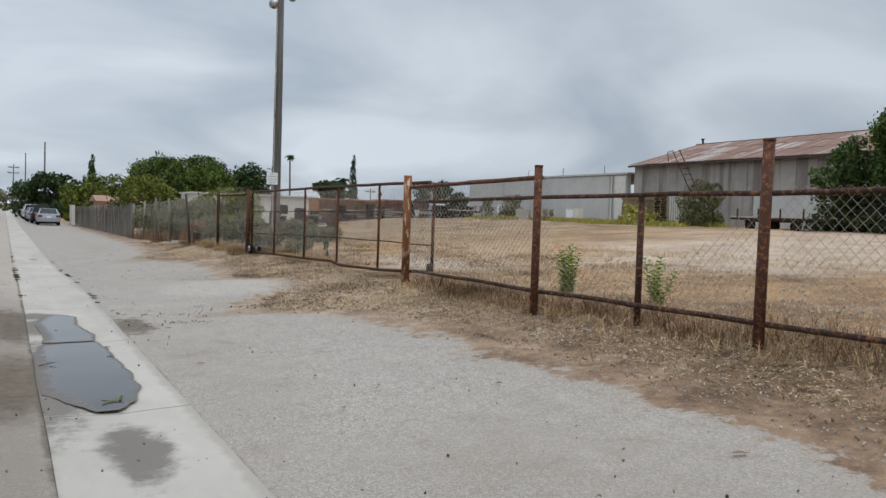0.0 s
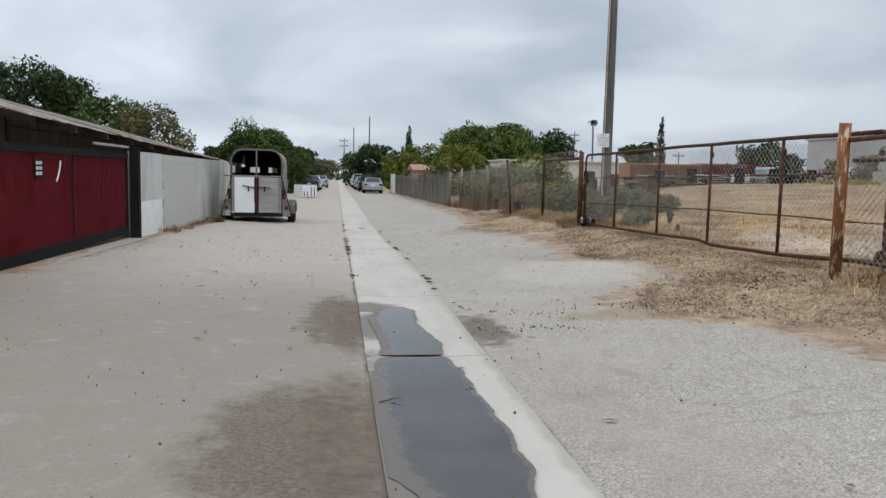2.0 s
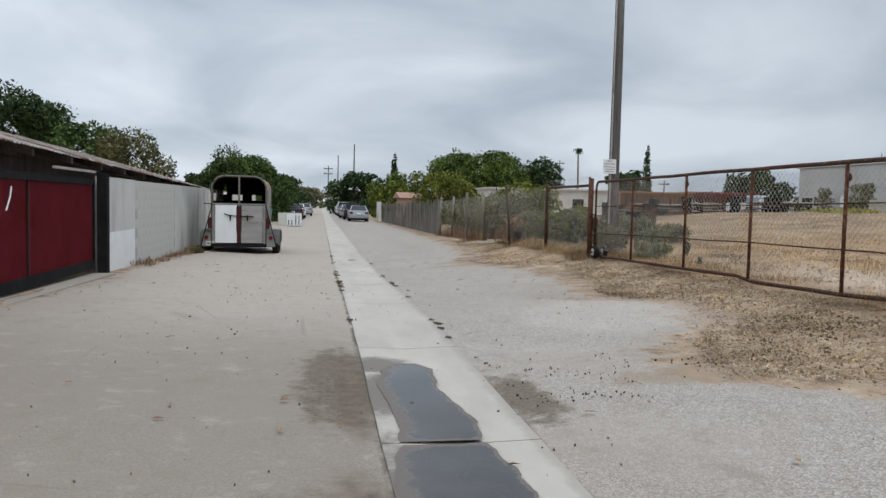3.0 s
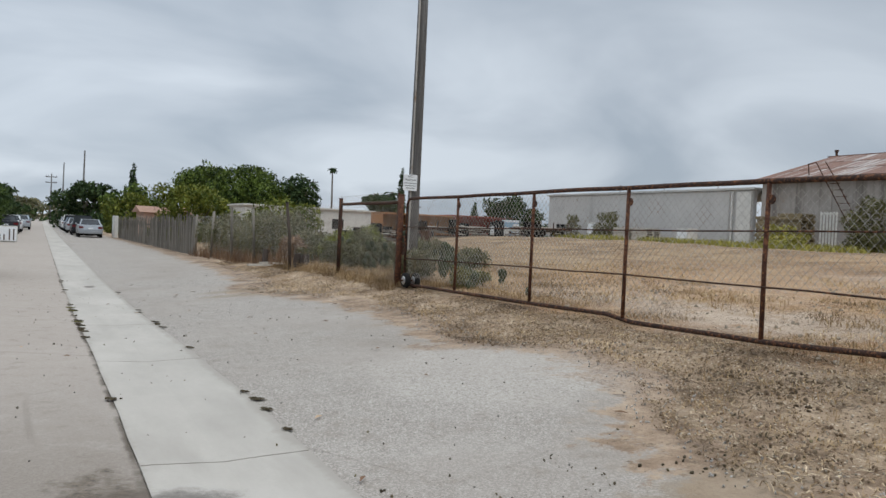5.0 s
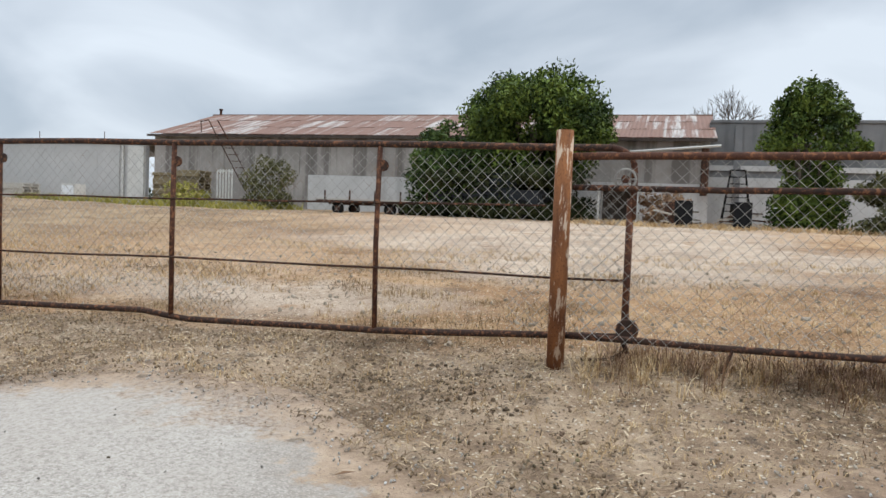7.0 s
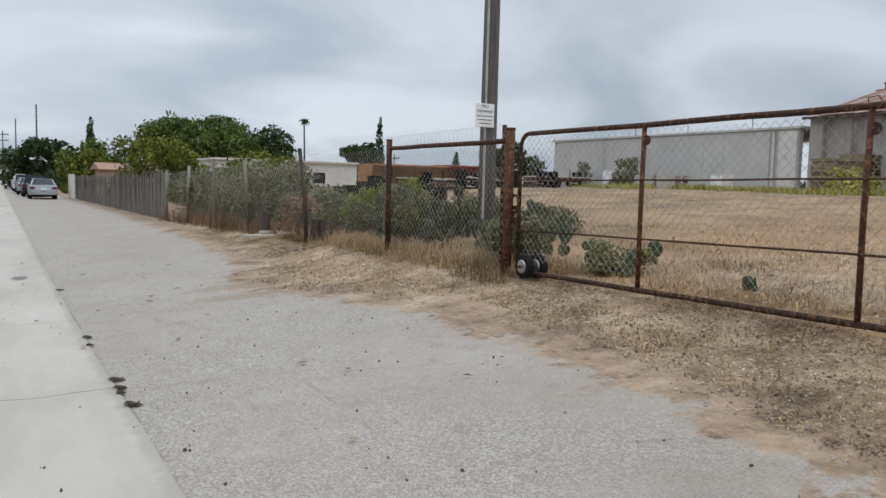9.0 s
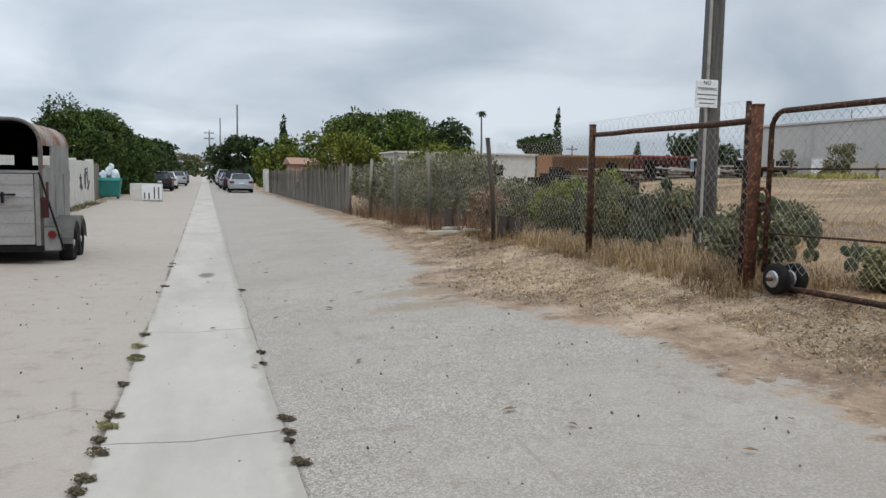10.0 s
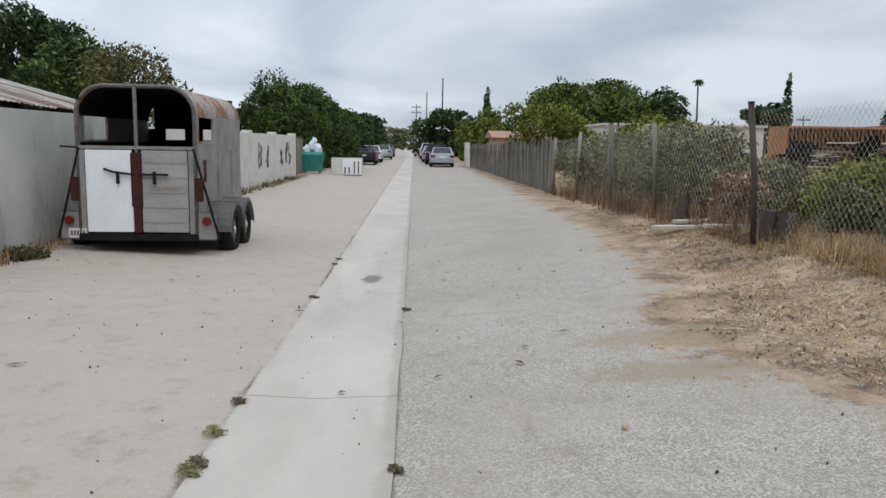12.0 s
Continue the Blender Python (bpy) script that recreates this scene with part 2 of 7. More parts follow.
    for cx, cy, rx, ry in ((2.9, 21.5, 0.6, 0.22), (3.4, 22.3, 0.9, 0.28), (2.9, 9.9, 0.9, 0.3)):
        b = blob(nt, pos, cx, cy, rx, ry, 1.2, 3.5)
        tongue = b if tongue is None else math_node(nt, 'MAXIMUM', tongue, b)
    col = mix_node(nt, math_node(nt, 'MULTIPLY', tongue, 0.6), col, (0.24, 0.19, 0.13))
    bleach = blob(nt, pos, 3.3, 12.9, 1.2, 1.5, 0.7, 1.6)
    col = mix_node(nt, math_node(nt, 'MULTIPLY', bleach, math_node(nt, 'MULTIPLY', step_node(nt, fine, 0.62, 0.42), 0.5)), col, (0.50, 0.475, 0.43))
    # the open joint beside the gutter: dark dirt, with its shadow painted in
    for edge_x, wide in ((GUT_L, 0.036), (GUT_R, 0.018)):
        gap = math_node(nt, 'ABSOLUTE', math_node(nt, 'SUBTRACT', pos[0], edge_x))
        gap = math_node(nt, 'ADD', gap, math_node(nt, 'MULTIPLY', math_node(nt, 'SUBTRACT', noise_node(nt, 2.4, 7, 0.8), 0.5), 0.09))
        col = mix_node(nt, math_node(nt, 'MULTIPLY', step_node(nt, gap, wide + 0.012, wide * 0.4), math_node(nt, 'MULTIPLY', step_node(nt, noise_node(nt, 1.3, 5, 0.7), 0.40, 0.60), 0.95 if edge_x == GUT_L else 0.5)), col, (0.11, 0.09, 0.068))
    col = mix_node(nt, 1.0, col, (0.965, 0.925, 0.895), 'MULTIPLY')
    nt.links.new(col, p.inputs["Base Color"])
    p.inputs["Roughness"].default_value = 0.9
    h = math_node(nt, 'ADD', vor.outputs["Distance"], fine)
    bump_node(nt, p, h, 0.5, 0.006)
    return m


def make_concrete():
    m, nt, p = tree_of("gutter_concrete")
    pos = xyz(nt)
    big = noise_node(nt, 1.3, 6, 0.65, stretch=(1, 0.4, 1))
    col = ramp_node(nt, big, [(0.3, (0.34, 0.31, 0.268)), (0.55, (0.408, 0.373, 0.325)), (0.75, (0.465, 0.43, 0.38))])
    fine = noise_node(nt, 45, 4, 0.75)
    col = mix_node(nt, math_node(nt, 'MULTIPLY', step_node(nt, fine, 0.5, 0.7), 0.25), col, (0.33, 0.31, 0.28))
    stain = noise_node(nt, 0.8, 5, 0.6, stretch=(2.5, 0.6, 1))
    col = mix_node(nt, math_node(nt, 'MULTIPLY', step_node(nt, stain, 0.50, 0.72), 0.65), col, (0.32, 0.29, 0.25))
    rim = math_node(nt, 'ABSOLUTE', math_node(nt, 'SUBTRACT', pos[0], 0.71))
    rim = math_node(nt, 'ADD', rim, math_node(nt, 'MULTIPLY', math_node(nt, 'SUBTRACT', noise_node(nt, 3.5, 7, 0.75), 0.5), 0.22))
    col = mix_node(nt, math_node(nt, 'MULTIPLY', step_node(nt, rim, 0.40, 0.47), 0.6), col, (0.27, 0.24, 0.20))
    wet = None
    for cx, cy, rx, ry in ((0.25, 6.9, 0.34, 1.9), (0.36, 9.8, 0.22, 0.6), (0.42, 10.75, 0.30, 0.32), (0.72, 4.7, 0.20, 0.62), (0.8, 25.9, 0.12, 0.3)):
        b = blob(nt, pos, cx, cy, rx, ry, 0.85, 4.2)
        wet = b if wet is None else math_node(nt, 'MAXIMUM', wet, b)
    col = mix_node(nt, math_node(nt, 'MULTIPLY', wet, 0.9), col, (0.125, 0.108, 0.09))
    nt.links.new(col, p.inputs["Base Color"])
    p.inputs["Roughness"].default_value = 0.85
    bump_node(nt, p, fine, 0.35, 0.003)
    return m


def make_dirt():
    m, nt, p = tree_of("dry_ground")
    pos = xyz(nt)
    streak = noise_node(nt, 0.2, 6, 0.6, stretch=(1.0, 0.35, 1.0))
    gold = ramp_node(nt, noise_node(nt, 0.7, 6, 0.7), [(0.36, (0.16, 0.085, 0.039)), (0.5, (0.335, 0.188, 0.086)), (0.64, (0.48, 0.308, 0.162))])
    pale = ramp_node(nt, noise_node(nt, 0.9, 6, 0.7), [(0.32, (0.34, 0.245, 0.168)), (0.68, (0.56, 0.437, 0.325))])
    # a wheel-worn pale track crosses the lot between bands of dry grass
    xs = math_node(nt, 'ADD', pos[0], math_node(nt, 'MULTIPLY', math_node(nt, 'SUBTRACT', streak, 0.5), 26.0))
    track = math_node(nt, 'MULTIPLY', step_node(nt, xs, 9.5, 12.5), step_node(nt, xs, 31.0, 25.0))
    ys = math_node(nt, 'ADD', pos[1], math_node(nt, 'MULTIPLY', math_node(nt, 'SUBTRACT', noise_node(nt, 0.3, 5, 0.6), 0.5), 14.0))
    track = math_node(nt, 'MULTIPLY', track, step_node(nt, ys, 22.0, 12.0))
    for cx, cy, rx, ry in ((8.0, 14.0, 1.5, 2.2), (12.0, 11.0, 2.5, 3.5), (9.5, 17.0, 2.5, 3.0)):
        track = math_node(nt, 'MAXIMUM', track, blob(nt, pos, cx, cy, rx, ry, 0.8, 0.9))
    patch = blob(nt, pos, 19.0, 3.5, 4.0, 4.0, 0.6, 0.6)
    track = math_node(nt, 'MULTIPLY', track, math_node(nt, 'SUBTRACT', 1.0, patch))
    track = math_node(nt, 'MULTIPLY', track, step_node(nt, noise_node(nt, 2.2, 7, 0.75), 0.30, 0.48))
    dull = ramp_node(nt, noise_node(nt, 0.5, 6, 0.7), [(0.36, (0.125, 0.076, 0.038)), (0.5, (0.25, 0.158, 0.08)), (0.64, (0.365, 0.25, 0.137))])
    gold = mix_node(nt, step_node(nt, ys, 15.0, 26.0), gold, dull)
    lot = mix_node(nt, track, gold, pale)
    band = blob(nt, pos, 10.5, 17.5, 2.6, 4.5, 0.9, 0.8)
    band = math_node(nt, 'MAXIMUM', band, blob(nt, pos, 9.0, 8.5, 1.6, 2.6, 0.9, 0.9))
    band = math_node(nt, 'MAXIMUM', band, blob(nt, pos, 24.0, 5.0, 3.5, 3.0, 0.9, 0.6))
    lot = mix_node(nt, math_node(nt, 'MULTIPLY', band, 0.65), lot, ramp_node(nt, noise_node(nt, 3.0, 7, 0.75), [(0.36, (0.27, 0.145, 0.062)), (0.64, (0.52, 0.325, 0.165))]))
    verge, straw, fine, clump = verge_soil(nt)
    side = math_node(nt, 'ADD', pos[0], math_node(nt, 'MULTIPLY', math_node(nt, 'SUBTRACT', noise_node(nt, 0.9, 5, 0.6), 0.5), 2.4))
    col = mix_node(nt, step_node(nt, side, 5.3, 6.6), verge, lot)
    # asphalt crumbs and dust lie over the soil near the road
    att = nt.nodes.new("ShaderNodeAttribute")
    att.attribute_name = "dust"
    edge = math_node(nt, 'ADD', att.outputs["Fac"], math_node(nt, 'MULTIPLY', math_node(nt, 'SUBTRACT', noise_node(nt, 2.2, 8, 0.75), 0.5), 2.4))
    col = mix_node(nt, math_node(nt, 'MULTIPLY', step_node(nt, edge, 0.5, 1.0), 0.4), col, ramp_node(nt, noise_node(nt, 12, 6, 0.8), [(0.35, (0.24, 0.18, 0.125)), (0.65, (0.44, 0.35, 0.26))]))
    # crumbs: pale stones and dark bits of soil
    bits = nt.nodes.new("ShaderNodeTexVoronoi")
    bits.inputs["Scale"].default_value = 38.0
    nt.links.new(nt.nodes.new("ShaderNodeTexCoord").outputs["Object"], bits.inputs["Vector"])
    bit_sep = nt.nodes.new("ShaderNodeSeparateColor")
    nt.links.new(bits.outputs["Color"], bit_sep.inputs[0])
    dot = step_node(nt, bits.outputs["Distance"], 0.42, 0.30)
    col = mix_node(nt, math_node(nt, 'MULTIPLY', dot, step_node(nt, bit_sep.outputs[0], 0.80, 0.84)), col, (0.66, 0.57, 0.44))
    col = mix_node(nt, math_node(nt, 'MULTIPLY', dot, step_node(nt, bit_sep.outputs[1], 0.82, 0.86)), col, (0.085, 0.06, 0.04))
    nt.links.new(col, p.inputs["Base Color"])
    p.inputs["Roughness"].default_value = 0.95
    bump_node(nt, p, math_node(nt, 'ADD', math_node(nt, 'ADD', straw, fine), clump), 0.85, 0.022)
    return m


def make_roof(name, base_a, base_b, rust, share):
    """Tin sheets, each more or less rusted; share is how much of the roof has rusted."""
    m, nt, p = tree_of(name)
    info = nt.nodes.new("ShaderNodeObjectInfo")
    col = ramp_node(nt, noise_node(nt, 1.4, 4, 0.6), [(0.3, base_a), (0.7, base_b)])
    shift = nt.nodes.new("ShaderNodeVectorMath")
    shift.operation = 'ADD'
    nt.links.new(nt.nodes.new("ShaderNodeTexCoord").outputs["Object"], shift.inputs[0])
    nt.links.new(info.outputs["Location"], shift.inputs[1])
    n = noise_node(nt, 1.3, 6, 0.75, coord=shift.outputs[0], stretch=(0.10, 2.2, 0.10))
    amount = math_node(nt, 'ADD', math_node(nt, 'MULTIPLY', n, 1.35), math_node(nt, 'MULTIPLY', info.outputs["Random"], 0.3))
    col = mix_node(nt, step_node(nt, amount, 0.98 - share * 0.6, 1.18 - share * 0.6), col, rust)
    n2 = noise_node(nt, 3.0, 6, 0.75, stretch=(0.3, 2.0, 0.3))
    col = mix_node(nt, math_node(nt, 'MULTIPLY', step_node(nt, n2, 0.5, 0.7), 0.6), col, tuple(c * 0.5 for c in rust))
    nt.links.new(col, p.inputs["Base Color"])
    p.inputs["Roughness"].default_value, p.inputs["Metallic"].default_value = 0.75, 0.1
    bump_node(nt, p, n2, 0.2, 0.01)
    return m


def make_stained_wall(name, a, b, stain, stretch=(0.5, 0.5, 0.06), scale=2.2, at=(0.5, 0.72), block=None):
    """A plaster or sheet wall with runs of dirt down its face."""
    m, nt, p = tree_of(name)
    col = ramp_node(nt, noise_node(nt, 0.7, 5, 0.6), [(0.32, a), (0.68, b)])
    run = noise_node(nt, scale, 5, 0.65, stretch=stretch)
    col = mix_node(nt, math_node(nt, 'MULTIPLY', step_node(nt, run, *at), 0.7), col, stain)
    fine = noise_node(nt, 40, 4, 0.8)
    col = mix_node(nt, math_node(nt, 'MULTIPLY', step_node(nt, fine, 0.52, 0.7), 0.25), col, stain)
    nt.links.new(col, p.inputs["Base Color"])
    p.inputs["Roughness"].default_value = 0.9
    bump_node(nt, p, fine, 0.4, 0.004)
    return m


def make_water():
    m, nt, p = tree_of("puddle_water")
    col = ramp_node(nt, noise_node(nt, 1.6, 4, 0.6), [(0.3, (0.04, 0.038, 0.037)), (0.7, (0.075, 0.072, 0.07))])
    # the water thins out into a wet muddy rim
    att = nt.nodes.new("ShaderNodeAttribute")
    att.attribute_name = "rim"
    thin = math_node(nt, 'ADD', att.outputs["Fac"], math_node(nt, 'MULTIPLY', math_node(nt, 'SUBTRACT', noise_node(nt, 9, 6, 0.7), 0.5), 1.1))
    thin = step_node(nt, thin, 0.35, 0.85)
    col = mix_node(nt, thin, col, (0.125, 0.105, 0.09))
    nt.links.new(col, p.inputs["Base Color"])
    nt.links.new(math_node(nt, 'ADD', math_node(nt, 'MULTIPLY', thin, 0.5), 0.04), p.inputs["Roughness"])
    p.inputs["IOR"].default_value = 1.33
    bump_node(nt, p, noise_node(nt, 6, 2, 0.5), 0.02, 0.002)
    return m


ASPHALT, CONCRETE, DIRT, WATER = make_asphalt(), make_concrete(), make_dirt(), make_water()
RUST = surface("rusty_steel", (0.055, 0.026, 0.018), (0.115, 0.05, 0.03), 9, 0.9, 0.0, 90, 0.6, (0.24, 0.10, 0.048), (0.50, 0.64), 28, 0.003)
RUST_DARK = surface("dark_rusty_steel", (0.028, 0.019, 0.015), (0.062, 0.032, 0.022), 8, 0.88, 0.0, 80, 0.6, (0.21, 0.09, 0.045), (0.50, 0.64), 26, 0.003)
RUST_PAINT = surface("rust_with_pale_paint", (0.13, 0.05, 0.023), (0.31, 0.125, 0.045), 9, 0.85, 0.05, 70, 0.7, (0.52, 0.39, 0.28), (0.55, 0.61), 14, 0.004, (1.6, 1.6, 0.35))
WIRE = surface("galvanised_wire", (0.30, 0.28, 0.25), (0.48, 0.45, 0.41), 3, 0.6, 0.2, 50, 0.2, (0.22, 0.13, 0.075), (0.52, 0.68), 2)
WOOD_POLE = surface("weathered_pole_wood", (0.085, 0.08, 0.076), (0.155, 0.148, 0.14), 5, 0.9, 0, 50, 0.8, (0.05, 0.045, 0.042), (0.55, 0.68), 4, 0.01, (3, 3, 0.15))
GREY_WOOD = surface("grey_fence_wood", (0.13, 0.115, 0.095), (0.24, 0.215, 0.18), 4, 0.95, 0, 45, 0.8, (0.33, 0.30, 0.255), (0.55, 0.7), 3, 0.01, (2, 2, 0.2), 0.3)
BLACK = surface("black_paint", (0.010, 0.010, 0.011), (0.02, 0.019, 0.019), 5, 0.85, 0, 60, 0.2, gloss=0.1)
RUBBER = surface("tyre_rubber", (0.012, 0.012, 0.012), (0.028, 0.026, 0.024), 6, 0.9, 0, 50, 0.4, gloss=0.1)
# near-black for dark parts; also puts interior shade into the colour
DARK = surface("dark_parts_and_shade", (0.008, 0.0075, 0.007), (0.02, 0.018, 0.016), 3, 0.95, gloss=0.05)
RED_SHEET = surface("red_painted_sheet", (0.33, 0.032, 0.048), (0.40, 0.05, 0.066), 1.5, 0.65, 0, 70, 0.1, (0.30, 0.024, 0.032), (0.55, 0.7), 1.2)
WHITE = surface("white_paint", (0.70, 0.72, 0.73), (0.79, 0.80, 0.80), 3, 0.55, 0, 70, 0.05, (0.50, 0.49, 0.47), (0.66, 0.74), 3)
WHITE_OLD = surface("aged_white_paint", (0.52, 0.50, 0.46), (0.66, 0.64, 0.59), 2, 0.8, 0, 50, 0.3, (0.33, 0.30, 0.26), (0.58, 0.72), 2)
TRAILER_GREY = surface("trailer_grey_paint", (0.19, 0.185, 0.175), (0.30, 0.29, 0.275), 2.5, 0.6, 0.1, 50, 0.25, (0.17, 0.11, 0.08), (0.60, 0.72), 3)
TRAILER_TOP = surface("trailer_rusty_top", (0.30, 0.27, 0.245), (0.36, 0.33, 0.30), 2, 0.65, 0.1, 50, 0.25, (0.21, 0.09, 0.045), (0.44, 0.58), 1.6)
TRAILER_EDGE = surface("worn_trailer_edge", (0.10, 0.09, 0.08), (0.19, 0.175, 0.16), 6, 0.75, 0.1, 50, 0.3, (0.10, 0.05, 0.03), (0.52, 0.66), 6)
TRAILER_BOARD = surface("trailer_board", (0.27, 0.26, 0.25), (0.36, 0.345, 0.33), 2.5, 0.8, 0, 50, 0.4, (0.22, 0.19, 0.165), (0.55, 0.7), 3, stretch=(0.4, 1, 3))
MAROON = surface("maroon_iron", (0.04, 0.012, 0.012), (0.07, 0.02, 0.019), 5, 0.8, 0.1, 60, 0.3)
CHROME = surface("dull_rim_metal", (0.45, 0.45, 0.45), (0.6, 0.6, 0.6), 5, 0.35, 0.9, 60, 0.1)
RED_LENS = surface("red_lamp_lens", (0.11, 0.009, 0.010), (0.16, 0.013, 0.014), 5, 0.3)
BLOCK = make_stained_wall("painted_block", (0.40, 0.405, 0.375), (0.55, 0.545, 0.515), (0.24, 0.23, 0.20), (1, 1, 0.35), 1.6, (0.47, 0.68))
PLY = make_stained_wall("grey_plywood", (0.47, 0.47, 0.455), (0.55, 0.545, 0.53), (0.33, 0.32, 0.30), (1, 1, 0.2), 2.0, (0.55, 0.75))
BROWN_BOARD = surface("brown_board", (0.055, 0.042, 0.035), (0.10, 0.078, 0.064), 2, 0.9, 0, 40, 0.4, (0.035, 0.028, 0.024), (0.5, 0.7), 3, 0.005, (1, 3, 0.4))
SHED_WALL = make_stained_wall("shed_sheet_wall", (0.25, 0.225, 0.20), (0.38, 0.345, 0.31), (0.10, 0.085, 0.075), (0.9, 0.9, 0.05), 1.0, (0.47, 0.60))
SHED_LOW = make_stained_wall("shed_pale_base", (0.44, 0.425, 0.40), (0.56, 0.545, 0.52), (0.22, 0.205, 0.185), (0.6, 0.6, 0.1), 0.9)
HALL_WALL = make_stained_wall("hall_sheet_wall", (0.43, 0.415, 0.395), (0.50, 0.485, 0.46), (0.32, 0.305, 0.285), (0.5, 0.5, 0.06), 0.9, (0.55, 0.75))
DARK_WALL = make_stained_wall("dark_concrete_wall", (0.15, 0.15, 0.148), (0.23, 0.225, 0.22), (0.085, 0.085, 0.082), (0.8, 0.8, 0.1), 0.8, (0.46, 0.66))
ROOF_RUST = make_roof("rusty_roof_sheet", (0.31, 0.28, 0.255), (0.44, 0.40, 0.365), (0.19, 0.10, 0.07), 0.62)
ROOF_PATCH = make_roof("lean_to_sheet", (0.50, 0.47, 0.43), (0.64, 0.61, 0.57), (0.27, 0.135, 0.09), 0.36)
CONT_BROWN = surface("ochre_container_paint", (0.33, 0.155, 0.065), (0.40, 0.19, 0.085), 0.8, 0.7, 0, 30, 0.2, (0.15, 0.07, 0.04), (0.55, 0.7), 1)
CONT_RED = surface("maroon_container_paint", (0.26, 0.06, 0.045), (0.32, 0.08, 0.06), 0.8, 0.7, 0, 30, 0.2, (0.13, 0.04, 0.03), (0.55, 0.7), 1)
BLUE_PAINT = surface("pale_blue_plastic", (0.25, 0.37, 0.47), (0.33, 0.45, 0.55), 2, 0.5)
TEAL = surface("teal_bin_plastic", (0.06, 0.34, 0.30), (0.10, 0.42, 0.38), 2, 0.5)
BAG = surface("pale_plastic_bag", (0.46, 0.55, 0.60), (0.70, 0.75, 0.78), 6, 0.45)
SILVER = surface("silver_car_paint", (0.36, 0.38, 0.40), (0.42, 0.44, 0.46), 1, 0.3, 0.5, 90, 0.02)
CAR_DARK = surface("dark_car_paint", (0.02, 0.022, 0.026), (0.035, 0.037, 0.042), 1, 0.3, 0.3, 90, 0.02)
CAR_WHITE = surface("white_car_paint", (0.62, 0.62, 0.62), (0.7, 0.7, 0.7), 1, 0.3, 0.0, 90, 0.02)
CAR_BLUE = surface("blue_grey_car_paint", (0.11, 0.14, 0.18), (0.15, 0.18, 0.22), 1, 0.3, 0.4, 90, 0.02)
CAR_GLASS = surface("dark_car_glass", (0.015, 0.018, 0.02), (0.03, 0.033, 0.036), 1, 0.08, 0, 90, 0.0)
BARK = surface("bark", (0.075, 0.06, 0.047), (0.14, 0.115, 0.09), 6, 0.95, 0, 40, 0.8, dist=0.01)
LEAF = leafy("broad_leaves", (0.018, 0.036, 0.008), (0.145, 0.195, 0.036))
LEAF_DARK = leafy("dark_leaves", (0.016, 0.034, 0.012), (0.062, 0.092, 0.03))
LEAF_YEL = leafy("yellow_green_leaves", (0.06, 0.085, 0.014), (0.20, 0.21, 0.036))
LEAF_MID = leafy("dark_green_leaves", (0.018, 0.038, 0.011), (0.105, 0.15, 0.038))
LEAF_LIME = leafy("lime_leaves", (0.085, 0.105, 0.018), (0.26, 0.275, 0.05))
# leaf colour darkened to hold the shade below the large tree
LEAF_DEEP = leafy("shade_darkened_leaves", (0.014, 0.02, 0.007), (0.06, 0.068, 0.024))
LEAF_OLIVE = leafy("olive_leaves", (0.05, 0.052, 0.02), (0.15, 0.14, 0.055), (0.2, 0.17, 0.08))
LEAF_GREY = leafy("grey_green_leaves", (0.085, 0.085, 0.042), (0.195, 0.185, 0.098), (0.29, 0.24, 0.145))
WEED_YEL = leafy("yellowing_weeds", (0.20, 0.19, 0.04), (0.40, 0.35, 0.085))
LEAF_WEED = leafy("milkweed_leaves", (0.16, 0.22, 0.05), (0.42, 0.47, 0.15))
STRAW = leafy("dry_straw", (0.36, 0.23, 0.11), (0.63, 0.45, 0.24), (0.78, 0.63, 0.40))
STRAW_DULL = leafy("dull_straw", (0.22, 0.14, 0.07), (0.44, 0.30, 0.155), (0.58, 0.44, 0.26))
WEED_DULL = leafy("dull_mat_weed", (0.10, 0.095, 0.035), (0.24, 0.22, 0.085))
TWIG = leafy("dead_brush", (0.14, 0.074, 0.042), (0.35, 0.22, 0.13), (0.48, 0.345, 0.22))
DEBRIS = leafy("leaf_mould", (0.05, 0.04, 0.025), (0.15, 0.115, 0.07), (0.22, 0.19, 0.09))
CACTUS = surface("cactus_skin", (0.042, 0.052, 0.028), (0.082, 0.09, 0.046), 4, 0.8, 0, 35, 0.3, (0.14, 0.13, 0.07), (0.58, 0.72), 5, vary=0.3)
STONE = surface("pale_stone", (0.36, 0.295, 0.22), (0.53, 0.455, 0.36), 6, 0.95, 0, 50, 0.4, vary=0.3, gloss=0.08)
PALLET = surface("pallet_wood", (0.15, 0.115, 0.065), (0.27, 0.215, 0.13), 4, 0.95, 0, 45, 0.6, vary=0.3)
PALE_BOARD = surface("bleached_board", (0.44, 0.40, 0.34), (0.56, 0.52, 0.45), 3, 0.9, 0, 50, 0.4, stretch=(4, 0.3, 1))
INK = surface("sign_ink", (0.07, 0.07, 0.075), (0.11, 0.11, 0.115), 5, 0.6)


# ---- mesh helpers ----
def part(name, bm, material, parent=None, label="", smooth=False, at=None):
    me = bpy.data.meshes.new(name)
    bm.normal_update()
    bm.to_mesh(me)
    bm.free()
    me.materials.append(material)
    if smooth:
        me.shade_smooth()
    ob = new(name, me)
    if parent is not None:
        ob.parent = parent
    if at is not None:
        ob.matrix_basis = at
    if label:
        ob["label"] = label
    return ob


def thing(name, at, label, category, group="", kind="", material=None):
    ob = new(name)
    ob.matrix_basis = at if isinstance(at, Matrix) else Matrix.Translation(at)
    return tagged(ob, label, category, group, kind)


